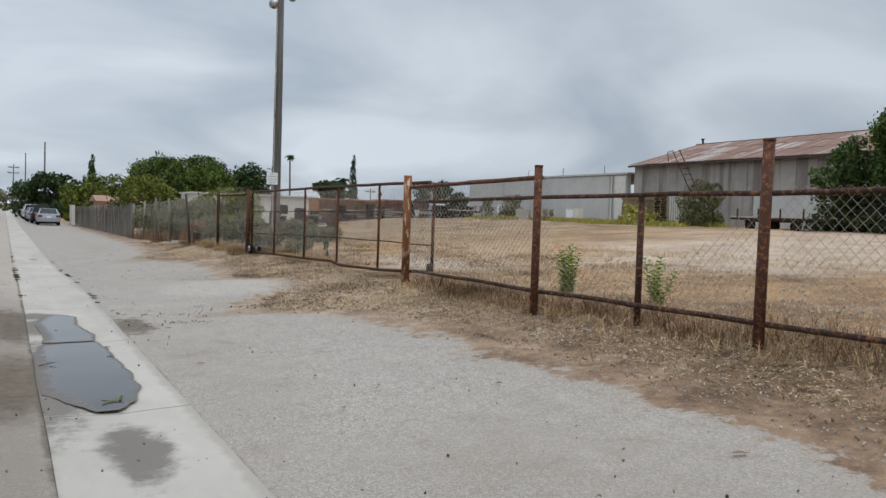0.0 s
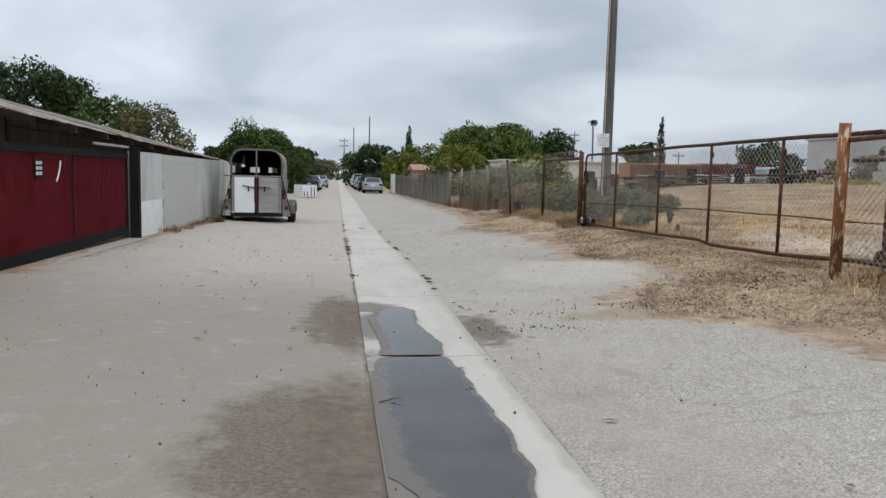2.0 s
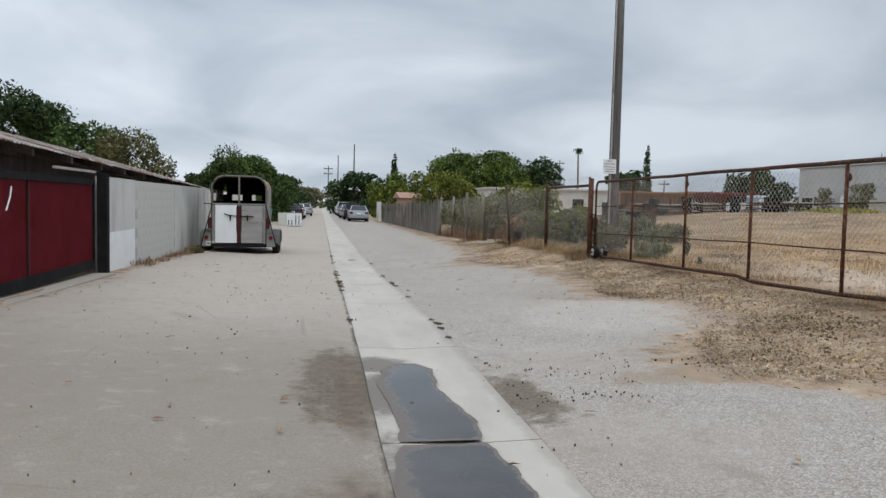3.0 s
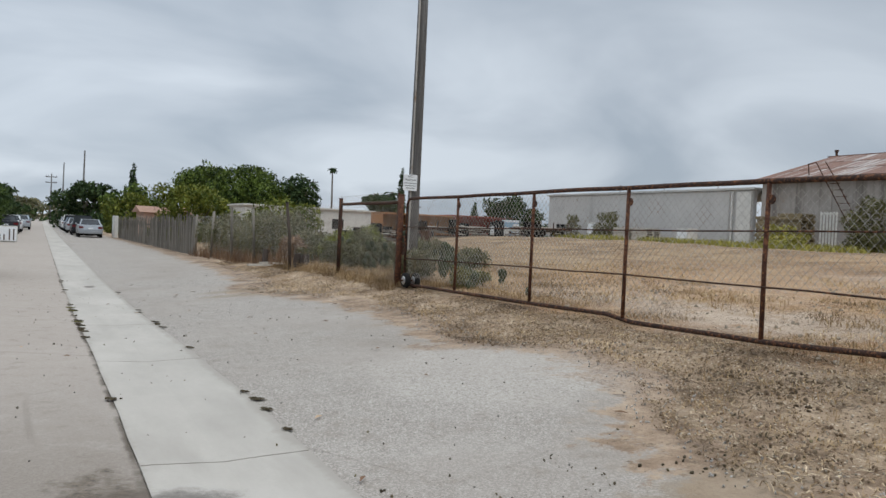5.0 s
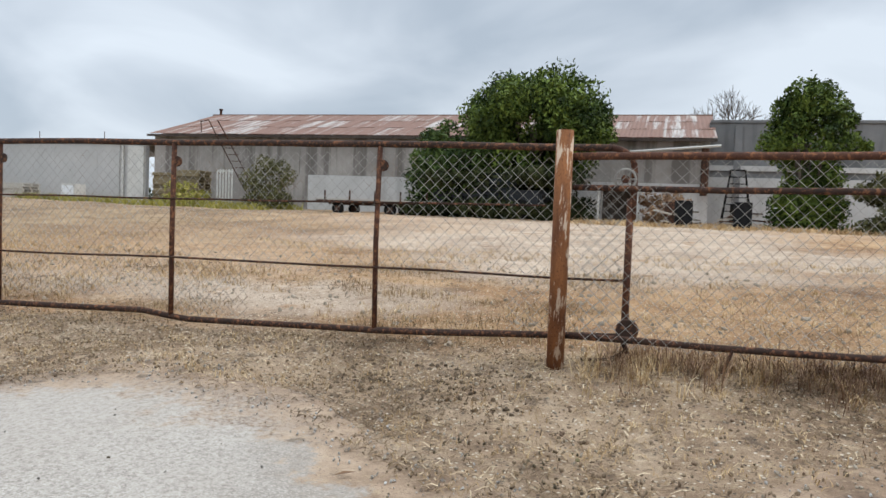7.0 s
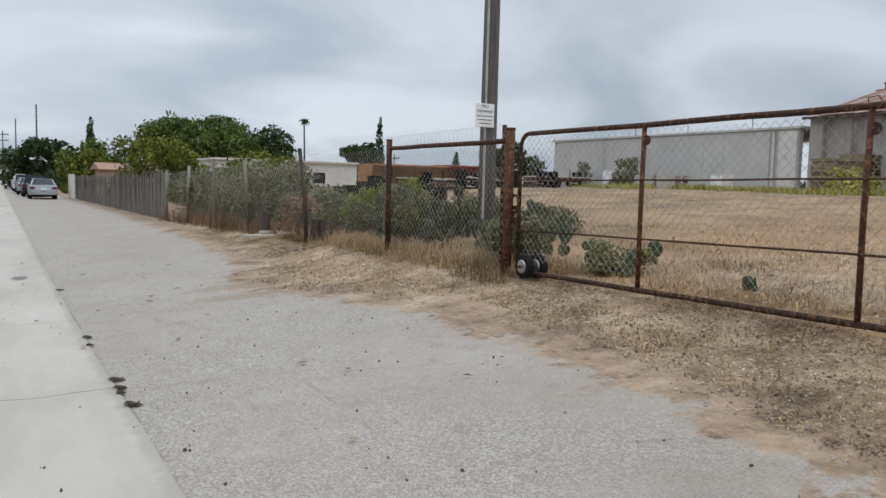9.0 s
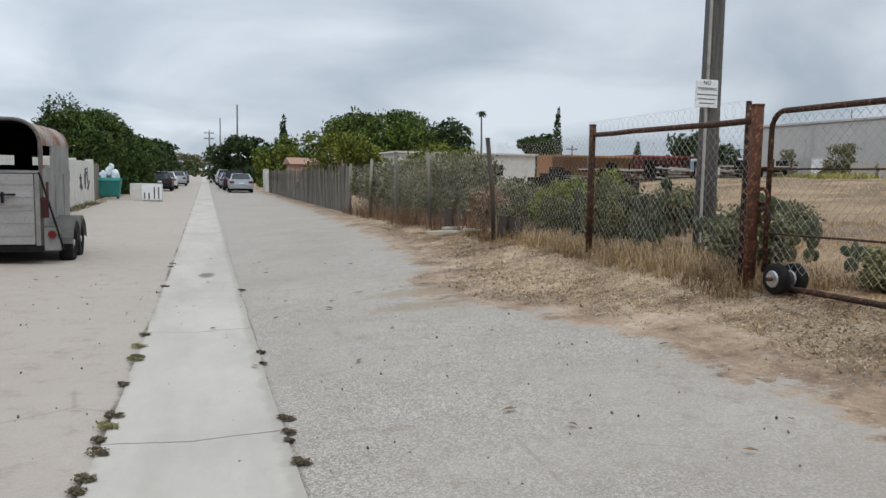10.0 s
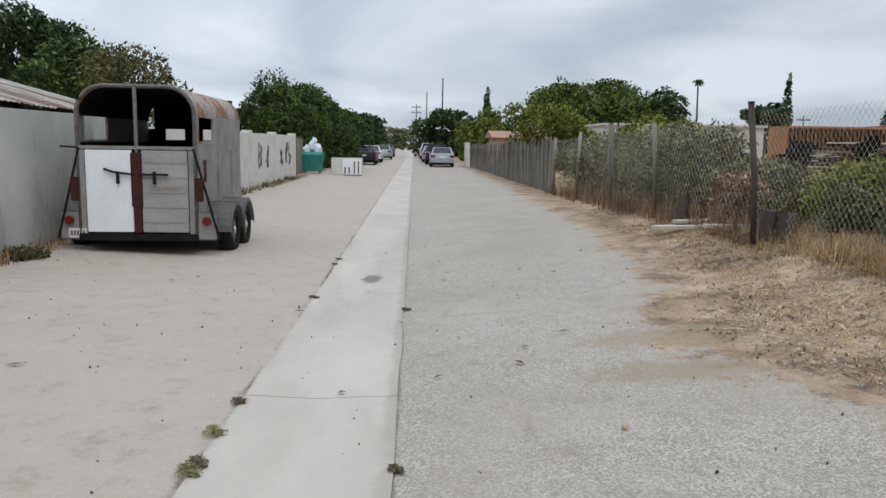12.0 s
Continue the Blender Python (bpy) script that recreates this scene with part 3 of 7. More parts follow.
def box(bm, lo, hi, bevel=0.0):
    r = bmesh.ops.create_cube(bm, size=1)
    vs = r["verts"]
    for v in vs:
        v.co = Vector([lo[i] + (v.co[i] + 0.5) * (hi[i] - lo[i]) for i in range(3)])
    if bevel:
        es = list({e for v in vs for e in v.link_edges})
        bmesh.ops.bevel(bm, geom=es, offset=bevel, segments=2, affect='EDGES', clamp_overlap=True)
    return bm


def B():
    return bmesh.new()


def tube(bm, pts, r, seg=8, r_end=None, caps=True):
    """A pipe along points; r may taper to r_end."""
    pts = [Vector(p) for p in pts]
    rings = []
    n = len(pts)
    for i, p in enumerate(pts):
        d = (pts[min(i + 1, n - 1)] - pts[max(i - 1, 0)]).normalized()
        a = Vector((0, 0, 1)) if abs(d.z) < 0.9 else Vector((1, 0, 0))
        u = d.cross(a).normalized()
        w = d.cross(u)
        rr = r if r_end is None else r + (r_end - r) * i / max(1, n - 1)
        rings.append([bm.verts.new(p + (u * math.cos(2 * math.pi * k / seg) + w * math.sin(2 * math.pi * k / seg)) * rr) for k in range(seg)])
    for a, b in zip(rings, rings[1:]):
        for k in range(seg):
            bm.faces.new((a[k], a[(k + 1) % seg], b[(k + 1) % seg], b[k]))
    if caps:
        bm.faces.new(rings[0][::-1])
        bm.faces.new(rings[-1])
    return bm


def wheel_mesh(bm, c, r, w, axis='x', seg=24, inner=0.0):
    """A disc with rounded shoulders (or a ring when inner > 0)."""
    prof = [(-w / 2, r * 0.9), (-w * 0.32, r), (w * 0.32, r), (w / 2, r * 0.9)]
    if inner:
        prof += [(w / 2, inner), (-w / 2, inner)]
    rings = []
    for k in range(seg):
        a = 2 * math.pi * k / seg
        ring = []
        for h, q in prof:
            p = Vector((h, q * math.cos(a), q * math.sin(a))) if axis == 'x' else Vector((q * math.cos(a), h, q * math.sin(a)))
            ring.append(bm.verts.new(p + Vector(c)))
        rings.append(ring)
    m = len(prof)
    for k in range(seg):
        a, b = rings[k], rings[(k + 1) % seg]
        for j in range(m if inner else m - 1):
            bm.faces.new((a[j], a[(j + 1) % m], b[(j + 1) % m], b[j]))
    if not inner:
        bm.faces.new([g[0] for g in rings][::-1])
        bm.faces.new([g[-1] for g in rings])
    bmesh.ops.recalc_face_normals(bm, faces=bm.faces)
    return bm


def raw(name, verts, faces, material, parent=None, label="", smooth=False):
    me = bpy.data.meshes.new(name)
    me.from_pydata(verts, [], faces)
    me.materials.append(material)
    if smooth:
        me.shade_smooth()
    ob = new(name, me)
    if parent is not None:
        ob.parent = parent
    if label:
        ob["label"] = label
    return ob


def interp(v, table):
    return float(np.interp(v, [a for a, _ in table], [b for _, b in table]))


# ---- lie of the land ----
Z_GUT = [(0, 0.0), (9, 0.0), (13, 0.02), (16, -0.04), (20, -0.16), (26, -0.25), (75, -0.42)]
Z_FENCE = [(-20, 0.7), (0, 0.60), (4.2, 0.52), (7.3, 0.44), (10.6, 0.38), (20, 0.33), (23, 0.37), (26.3, 0.30), (32, 0.10), (40, -0.08), (75, -0.36)]
Z_LEFT = [(0, 0.25), (12, 0.19), (18, 0.06), (26, -0.11), (50, -0.15), (80, -0.36)]
LOT_RISE = [(-40, 1.3), (5, 1.38), (25, 1.38), (40, 1.45), (47, 1.42), (53, 0.6), (60, 0.2), (90, 0.0)]
ROAD_EDGE = [(-8, 4.1), (3.6, 4.1), (7, 4.2), (9, 3.95), (9.7, 2.95), (10.3, 3.05), (11, 3.35), (12, 4.1), (13.3, 4.5), (14.4, 3.75), (15.8, 4.1), (17.4, 4.45), (19, 4.35), (20.5, 4.15), (21.6, 3.5), (22.6, 3.45), (24, 4.0), (27, 4.3), (32, 4.7), (45, 5.1), (80, 5.3)]


def land(x, y):
    zg, zf, zl = interp(y, Z_GUT), interp(y, Z_FENCE), interp(y, Z_LEFT)
    lot = interp(y, LOT_RISE)
    return interp(x, [(-3.9, zl), (-1.6, zg + 0.2 * (zl - zg) + 0.025), (GUT_L, zg + 0.025), (0.71, zg), (GUT_R, zg + 0.025), (4.2, zg + 0.52 * (zf - zg)), (5.5, zf), (7, zf + 0.04), (22.5, lot - 0.16), (32, lot), (60, lot + 0.1)])


def lumps(x, y):
    return 0.05 * noise.noise((x * 0.8, y * 0.8, 0)) + 0.02 * noise.noise((x * 3.1, y * 3.1, 4))


def ground_sheet():
    xs = [-2500, -600, -150, -50, -20, -10, -6, -4.2, -3.9] + [-3 + k for k in range(4)] + [0.7, 1.2] + [1.6 + 0.2 * k for k in range(12)] + [4.0 + 0.15 * k for k in range(40)] + [10 + 0.6 * k for k in range(30)] + [28, 31, 35, 40, 47, 60, 100, 200, 600, 2500]
    ys = [-2500, -600, -150, -50, -25, -15, -10, -6] + [-4 + 0.2 * k for k in range(200)] + [36 + k for k in range(40)] + [80, 90, 100, 120, 160, 220, 400, 900, 3000]
    verts, faces = [], []
    for y in ys:
        for x in xs:
            d = x - interp(y, ROAD_EDGE)
            drop = 0.06 if d < -0.45 and x > -3.9 else 0.0
            amp = min(1.0, max(0.25, (d + 0.1) / 0.8)) if d > -0.45 else 0.0
            verts.append((x, y, land(x, y) - drop + amp * lumps(x, y)))
    w = len(xs)
    for j in range(len(ys) - 1):
        for i in range(w - 1):
            a = j * w + i
            faces.append((a, a + 1, a + w + 1, a + w))
    ob = raw("ground", verts, faces, DIRT, smooth=True)
    dust = [max(0.0, 1 - max(0.0, v[0] - interp(v[1], ROAD_EDGE)) / 0.9) for v in verts]
    ob.data.attributes.new("dust", 'FLOAT', 'POINT').data.foreach_set("value", dust)
    tagged(ob, "dry tan soil with straw and bleached gravel", "ground", kind="structure")


def road_edge(y):
    return interp(y, ROAD_EDGE) + 0.45 + 0.16 * noise.noise((0.3, y * 1.3, 7)) + 0.05 * noise.noise((0.6, y * 4.1, 2))


def road():
    """Two bands of old asphalt either side of the gutter; the outer edge on the fence side is broken."""
    verts, faces, dust = [], [], []
    ys = [-60, -30, -10, -7, -5] + [-4 + 0.08 * k for k in range(500)] + [36 + 0.5 * k for k in range(90)] + [82, 90, 110, 150, 220, 400]
    for side in (0, 1):
        n = 24 if side else 14
        base = len(verts)
        for y in ys:
            for i in range(n):
                u = i / (n - 1)
                x = GUT_R - 0.03 + u * (road_edge(y) - GUT_R + 0.03) if side else -3.86 + u * (GUT_L + 0.03 + 3.86)
                inner = i == 0 if side else i == n - 1
                jag = 0.004 * noise.noise((x * 0.1, y * 3, 3)) if 0 < y < 36 and (i == 0 if side else i == n - 1) else 0
                z = land(x, y) + (0.004 if inner else 0.014 + 0.012 * noise.noise((x * 0.7, y * 0.7, 9)))
                if side and i == n - 1:
                    z -= 0.05
                elif side and i == n - 2:
                    z -= 0.004
                verts.append((x + (abs(jag) if side else -abs(jag)), y, z))
                dust.append(max(0.0, 1.55 - (1 - u) * (road_edge(y) - GUT_R) / 0.85) if side else max(0.0, 0.9 - u * 4.1 / 0.8))
        for j in range(len(ys) - 1):
            for i in range(n - 1):
                a = base + j * n + i
                faces.append((a, a + 1, a + n + 1, a + n))
    ob = raw("road", verts, faces, ASPHALT, smooth=True)
    att = ob.data.attributes.new("dust", 'FLOAT', 'POINT')
    att.data.foreach_set("value", dust)
    tagged(ob, "worn pale asphalt alley with dusty broken edge", "road", kind="structure")


JOINTS = [-60, -30, -12, -9.0, -6.0, -3.1, -0.2, 2.75, 5.64, 8.66, 11.5, 14.9, 18.2, 21.42, 24.9, 28.2, 31.5, 34.8] + [38.1 + 3.3 * k for k in range(12)] + [90, 110, 140, 200, 400]


def gutter():
    top = thing("gutter", (0, 0, 0), "pale concrete drainage gutter down the alley", "gutter", kind="structure")
    for a, b in zip(JOINTS, JOINTS[1:]):
        gap = 0.007 if b < 24 else 0.003
        n = max(2, int((b - a) / 0.5))
        bm = B()
        rows = []
        for j in range(n + 1):
            y = a + gap + (b - a - 2 * gap) * j / n
            row = []
            for x in (GUT_L, GUT_L + 0.06, 0.5, 0.71, 0.92, GUT_R - 0.06, GUT_R):
                wob = 0.014 * noise.noise((x, y * 2.2, 11)) if x in (GUT_L, GUT_R) else 0
                row.append(bm.verts.new((x + wob, y, land(x, y) + 0.016 + (0.004 if 0.3 < x < 1.1 else 0))))
            rows.append(row)
        for r0, r1 in zip(rows, rows[1:]):
            for i in range(6):
                bm.faces.new((r0[i], r0[i + 1], r1[i + 1], r1[i]))
        ends = [rows[0], rows[-1]]
        for row, flip in ((ends[0], False), (ends[1], True)):
            low = [bm.verts.new(v.co - Vector((0, 0, 0.06))) for v in row]
            for i in range(6):
                f = (row[i], low[i], low[i + 1], row[i + 1])
                bm.faces.new(f[::-1] if flip else f)
        part("slab", bm, CONCRETE, top)


def puddle(rows):
    """Standing water whose outline is given as rows of (y, left, right)."""
    bm = B()
    ya, yb = rows[0][0], rows[-1][0]
    z = max(land(0.71, ya), land(0.71, yb)) + 0.024
    n = int((yb - ya) / 0.04)
    ring, rim = [], []
    for j in range(n + 1):
        y = ya + (yb - ya) * j / n
        l = float(np.interp(y, [r[0] for r in rows], [r[1] for r in rows])) + 0.035 * noise.noise((1, y * 4, 1)) + 0.015 * noise.noise((1, y * 14, 1))
        r = float(np.interp(y, [r[0] for r in rows], [r[2] for r in rows])) + 0.035 * noise.noise((5, y * 4, 1)) + 0.015 * noise.noise((5, y * 14, 1))
        zz = land(0.71, y) + 0.046
        l, r = max(GUT_L + 0.012, min(l, r)), min(GUT_R - 0.03, max(l, r))
        end = min(1.0, min(y - ya, yb - y) / 0.08)
        w = r - l
        wl_, wr_ = min(0.40 * w, 0.20 + 0.10 * noise.noise((3, y * 2, 1))), min(0.25 * w, 0.07)
        ring.append([bm.verts.new((xx, y, zz)) for xx in (l, l + wl_, r - wr_, r)])
        rim += [1.0, 1 - end, 1 - end, 1.0]
    for a, b in zip(ring, ring[1:]):
        for i in range(3):
            bm.faces.new((a[i], a[i + 1], b[i + 1], b[i]))
    ob = part("puddle", bm, WATER)
    ob.data.attributes.new("rim", 'FLOAT', 'POINT').data.foreach_set("value", rim)
    tagged(ob, "still grey puddle in the concrete gutter", "puddle", "puddles in the gutter")


ground_sheet()
road()
gutter()
puddle([(5.66, 0.60, 0.74), (5.9, 0.46, 0.88), (6.3, 0.30, 0.96), (7.0, 0.22, 0.98), (7.6, 0.23, 0.94), (8.2, 0.30, 0.92), (8.6, 0.36, 0.88)])
puddle([(8.66, 0.36, 0.86), (9.0, 0.40, 0.90), (9.6, 0.38, 0.82), (10.0, 0.34, 0.78), (10.5, 0.40, 0.84), (10.75, 0.55, 0.72)])


# ---- the rolling gate and the fence along the lot ----
def chain_link(name, parent, x, y0, y1, z0, z1, pitch=0.046, r=0.0026, sag=0.0, seed=1):
    """Woven wire: zigzag wires side by side. z0 and z1 are functions of y."""
    rng = np.random.default_rng(seed)
    verts, faces = [], []
    count = int((y1 - y0) / pitch)
    off = ((r, 0.0), (-0.5 * r, 0.87 * r), (-0.5 * r, -0.87 * r))
    for k in range(count):
        yc = y0 + (k + 0.5) * pitch
        lo, hi = z0(yc), z1(yc)
        m = max(2, int((hi - lo) / pitch))
        base = len(verts)
        for j in range(m + 1):
            side = 0.5 if (j + k) % 2 else -0.5
            z = lo + j * pitch
            bow = sag * math.sin(math.pi * (yc - y0) / (y1 - y0)) * math.sin(math.pi * j / m) + 0.012 * noise.noise((yc * 1.5, z * 1.5, seed))
            for dx, dy in off:
                verts.append((x + bow + dx + (0.002 if side > 0 else -0.002), yc + side * pitch * 1.04 + dy, z))
        for j in range(m):
            a = base + 3 * j
            for i in range(3):
                b = (i + 1) % 3
                faces.append((a + i, a + b, a + 3 + b, a + 3 + i))
    ob = raw(name, verts, faces, WIRE, parent, "slack diamond wire mesh")
    ob["kind"] = "stuff"
    return ob


def bent_pipe(pts, r, material, parent, name, seg=8, jitter=0.006, seed=0):
    """A pipe that is not quite straight any more."""
    fine = []
    for a, b in zip(pts, pts[1:]):
        a, b = Vector(a), Vector(b)
        n = max(1, int((b - a).length / 0.45))
        for k in range(n):
            p = a.lerp(b, k / n)
            fine.append(p + Vector((noise.noise((p.y * 0.9, seed, 0)), 0, noise.noise((p.y * 0.9, seed, 5)))) * jitter)
    fine.append(Vector(pts[-1]))
    return part(name, tube(B(), fine, r, seg), material, parent, smooth=True)


GATE_X = 5.64
GATE_BOT = [(10.1, 0.60), (12.02, 0.50), (13.75, 0.455), (13.93, 0.47), (14.2, 0.50), (15.75, 0.46), (17.9, 0.42), (19.45, 0.40), (19.76, 0.42)]


def rolling_gate():
    g = thing("rolling_gate", (0, 0, 0), "long rusty pipe gate with sagging wire mesh, closed", "gate")
    arc = [(GATE_X, 10.25 - 0.17 * math.sin(a), 1.79 + 0.17 * math.cos(a)) for a in np.linspace(0, math.pi / 2, 6)]
    arc2 = [(GATE_X, 19.62 + 0.16 * math.sin(a), 1.78 + 0.16 * math.cos(a)) for a in np.linspace(math.pi / 2, 0, 6)]
    bent_pipe(arc2[-1:] + [(GATE_X, 17.9, 1.935), (GATE_X, 15.8, 1.955), (GATE_X, 13.93, 1.965), (GATE_X, 12.02, 1.965)] + arc[:1], 0.026, RUST_DARK, g, "top_rail", 8, 0.012, 3)
    part("end_bend", tube(B(), arc + [(GATE_X, 10.08, 1.45)], 0.024, 8), RUST, g, smooth=True)
    part("end_bend", tube(B(), arc2[::-1] + [(GATE_X, 19.78, 0.5)], 0.024, 8), RUST_DARK, g, smooth=True)
    low = [(GATE_X, y, z) for y, z in GATE_BOT]
    bent_pipe(low, 0.026, RUST_DARK, g, "bottom_rail", 8, 0.008, 8)
    part("tail_hook", tube(B(), [(GATE_X, 10.12, 0.60), (GATE_X, 10.08, 0.50), (GATE_X, 10.2, 0.42), (GATE_X, 10.4, 0.40)], 0.022, 8), RUST_DARK, g, smooth=True)
    for y in (17.88, 15.78, 13.91, 12.03):
        part("upright", tube(B(), [(GATE_X, y, interp(y, GATE_BOT)), (GATE_X + 0.01, y + 0.015, 1.2), (GATE_X, y, 1.955)], 0.022, 8), RUST, g, smooth=True)
        bm = B()
        wheel_mesh(bm, (GATE_X, y - 0.03, 1.80), 0.045, 0.02, 'x', 12)
        part("bracket", bm, RUST_DARK, g)
    part("upright", tube(B(), [(GATE_X, 10.1, 0.60), (GATE_X, 10.1, 1.6)], 0.026, 8), RUST, g, smooth=True)
    bent_pipe([(GATE_X - 0.02, 19.77, 1.42), (GATE_X - 0.02, 13.93, 1.48), (GATE_X - 0.02, 10.7, 1.53)], 0.009, RUST_DARK, g, "mid_rail", 6, 0.012, 4)
    bent_pipe([(GATE_X - 0.02, 19.77, 0.86), (GATE_X - 0.02, 13.93, 0.98), (GATE_X - 0.02, 10.1, 1.01)], 0.010, RUST_DARK, g, "lower_rail", 6, 0.012, 6)
    chain_link("wire_mesh", g, GATE_X + 0.03, 10.15, 19.72, lambda y: interp(y, GATE_BOT) + (0.45 if 11.0 < y < 13.2 else 0.03 if y < 13.9 else 0.12), lambda y: 1.93, seed=5)
    # the pair of wheels the gate rolls on
    for dx in (-0.10, 0.09):
        w = part("wheel", wheel_mesh(B(), (GATE_X + dx, 19.5, land(GATE_X, 19.5) + 0.14), 0.135, 0.085, 'x', 24), RUBBER, g, smooth=True)
        part("rim", wheel_mesh(B(), (GATE_X + dx - 0.03, 19.5, land(GATE_X, 19.5) + 0.14), 0.075, 0.05, 'x', 18), CHROME, w, "bright metal rim")
    part("axle", tube(B(), [(GATE_X - 0.2, 19.5, land(GATE_X, 19.5) + 0.14), (GATE_X + 0.18, 19.5, land(GATE_X, 19.5) + 0.14)], 0.018, 8), RUST_DARK, g)
    # hardware at the tail
    bm = wheel_mesh(B(), (GATE_X - 0.05, 10.14, 1.735), 0.080, 0.026, 'x', 24, 0.064)
    for k in range(6):
        a = 2 * math.pi * k / 6
        tube(bm, [(GATE_X - 0.05, 10.14, 1.735), (GATE_X - 0.05, 10.14 + 0.068 * math.cos(a), 1.735 + 0.068 * math.sin(a))], 0.007, 5)
    r = part("pulley", bm, WIRE, g, "round spoked metal pulley")
    part("hub", wheel_mesh(B(), (GATE_X - 0.075, 10.14, 1.735), 0.03, 0.03, 'x', 12), RUST, r)
    part("pulley", wheel_mesh(B(), (GATE_X - 0.05, 10.08, 0.66), 0.08, 0.04, 'x', 20), RUST_DARK, g)
    for k, (y, z) in enumerate(((19.8, 1.05), (19.81, 1.18), (19.77, 1.0))):
        part("chain", wheel_mesh(B(), (GATE_X - 0.04, y, z), 0.09, 0.02, 'x', 14, 0.06), RUST_DARK, g)


def fence_post(y, z_top, r, material=RUST, x=5.5, lean=0.0, label="rusty steel pipe fence post", cap=True):
    z0 = land(x, y) - 0.05
    bm = tube(B(), [(x, y, z0), (x + 0.3 * lean, y, 0.5 * (z0 + z_top)), (x + lean, y, z_top)], r, 12)
    if cap:
        tube(bm, [(x + lean, y, z_top - 0.001), (x + lean, y, z_top + 0.02)], r * 1.08, 12)
    tagged(part("fence_post", bm, material, smooth=True), label, "fence post", "posts along the lot")


def lot_fence():
    """Pipe rails with wire mesh on the near side of the gate."""
    f = thing("pipe_fence", (0, 0, 0), "rusty pipe fence with torn chain link and dead weeds", "fence")
    bent_pipe([(5.47, 10.5, 1.885), (5.24, 6.92, 1.92)], 0.027, RUST, f, "rail", 10, 0.02, 1)
    bent_pipe([(5.52, 10.5, 1.66), (5.27, 7.0, 1.70), (5.27, 4.0, 1.72), (5.3, -4, 1.75)], 0.022, RUST_DARK, f, "rail", 8, 0.012, 2)
    bent_pipe([(5.52, 10.5, 0.60), (5.27, 7.0, 0.64), (5.27, 4.0, 0.68), (5.3, -4, 0.72)], 0.024, RUST_DARK, f, "rail", 8, 0.02, 3)
    part("stay", tube(B(), [(5.40, 9.45, 0.42), (5.42, 9.38, 0.60)], 0.012, 6), RUST_DARK, f)
    part("short_post", tube(B(), [(5.30, 5.42, 0.45), (5.30, 5.42, 1.70)], 0.032, 10), RUST_DARK, f, smooth=True)
    chain_link("wire_mesh", f, 5.45, 7.0, 10.45, lambda y: 0.55, lambda y: 1.93, seed=2, sag=0.04)
    chain_link("wire_mesh", f, 5.31, 4.05, 6.95, lambda y: 0.60, lambda y: 1.0 + 0.7 * max(0, 1 - abs(y - 4.0) / 1.2), seed=3, sag=0.04)
    chain_link("wire_mesh", f, 5.32, -3.5, 3.95, lambda y: 0.62, lambda y: 1.80 + 0.12 * noise.noise((y * 2, 0, 0)), seed=4, sag=0.05)


def far_fence():
    """Chain link beyond the gate, overgrown, with a coil of wire on top."""
    f = thing("chain_link_fence", (0, 0, 0), "old chain link fence with coiled wire, overgrown", "fence")
    bent_pipe([(5.52, 19.9, 1.86), (5.52, 22.9, 1.86)], 0.03, RUST_DARK, f, "rail", 8, 0.015, 5)
    for a, b, s in ((19.95, 22.9, 11), (22.95, 26.4, 12), (26.45, 33, 13), (33, 40, 14)):
        chain_link("wire_mesh", f, 5.55, a, b, lambda y: land(5.55, y) + 0.05, lambda y: interp(y, [(20, 1.88), (26.4, 1.86), (33, 1.72), (40, 1.58)]), 0.05 if b < 30 else 0.07, 0.0017 if b < 30 else 0.002, 0.03, s)
    pts = [(5.5 + 0.08 * math.cos(a), 20.0 + 0.017 * a, 1.97 + 0.08 * math.sin(a) - 0.01 * (a / 60)) for a in np.arange(0, 172, 0.5)]
    part("wire_coil", tube(B(), pts, 0.0011, 3), WIRE, f, "thin coiled wire")


rolling_gate()
lot_fence()
far_fence()
fence_post(10.56, 2.06, 0.062, RUST_PAINT, x=5.43, label="thick rusty gate post with peeling pale paint", cap=False)
fence_post(6.89, 2.03, 0.045, RUST, x=5.17, label="rusty pipe post standing in dead weeds")
fence_post(4.0, 2.12, 0.045, RUST, x=5.22, lean=0.02, label="tall rusty pipe post standing in dead weeds")
fence_post(-1.2, 2.15, 0.05, RUST, x=5.25)
fence_post(19.88, 1.99, 0.055, RUST, x=5.56, label="dark red rusty gate post in dry grass")
fence_post(20.03, 2.03, 0.025, RUST_DARK, label="thin rusty pipe beside the gate post", x=5.58)
fence_post(22.85, 1.97, 0.042, RUST_DARK, label="dark rusty post of the chain link fence")
fence_post(25.65, 1.90, 0.036, BROWN_BOARD, x=5.27, lean=-0.14, label="leaning dark post among rotten stumps")
fence_post(30.0, 1.80, 0.04, GREY_WOOD, x=5.46, lean=-0.08, label="pale weathered post in the overgrown fence")
fence_post(36.4, 1.72, 0.045, GREY_WOOD, x=5.46, lean=0.05, label="pale weathered post in the overgrown fence")
fence_post(33.0, 1.84, 0.045, GREY_WOOD, x=5.46, lean=-0.05, label="pale weathered post in the overgrown fence")
fence_post(39.9, 1.60, 0.045, GREY_WOOD, lean=0.02, label="pale weathered post in the overgrown fence")


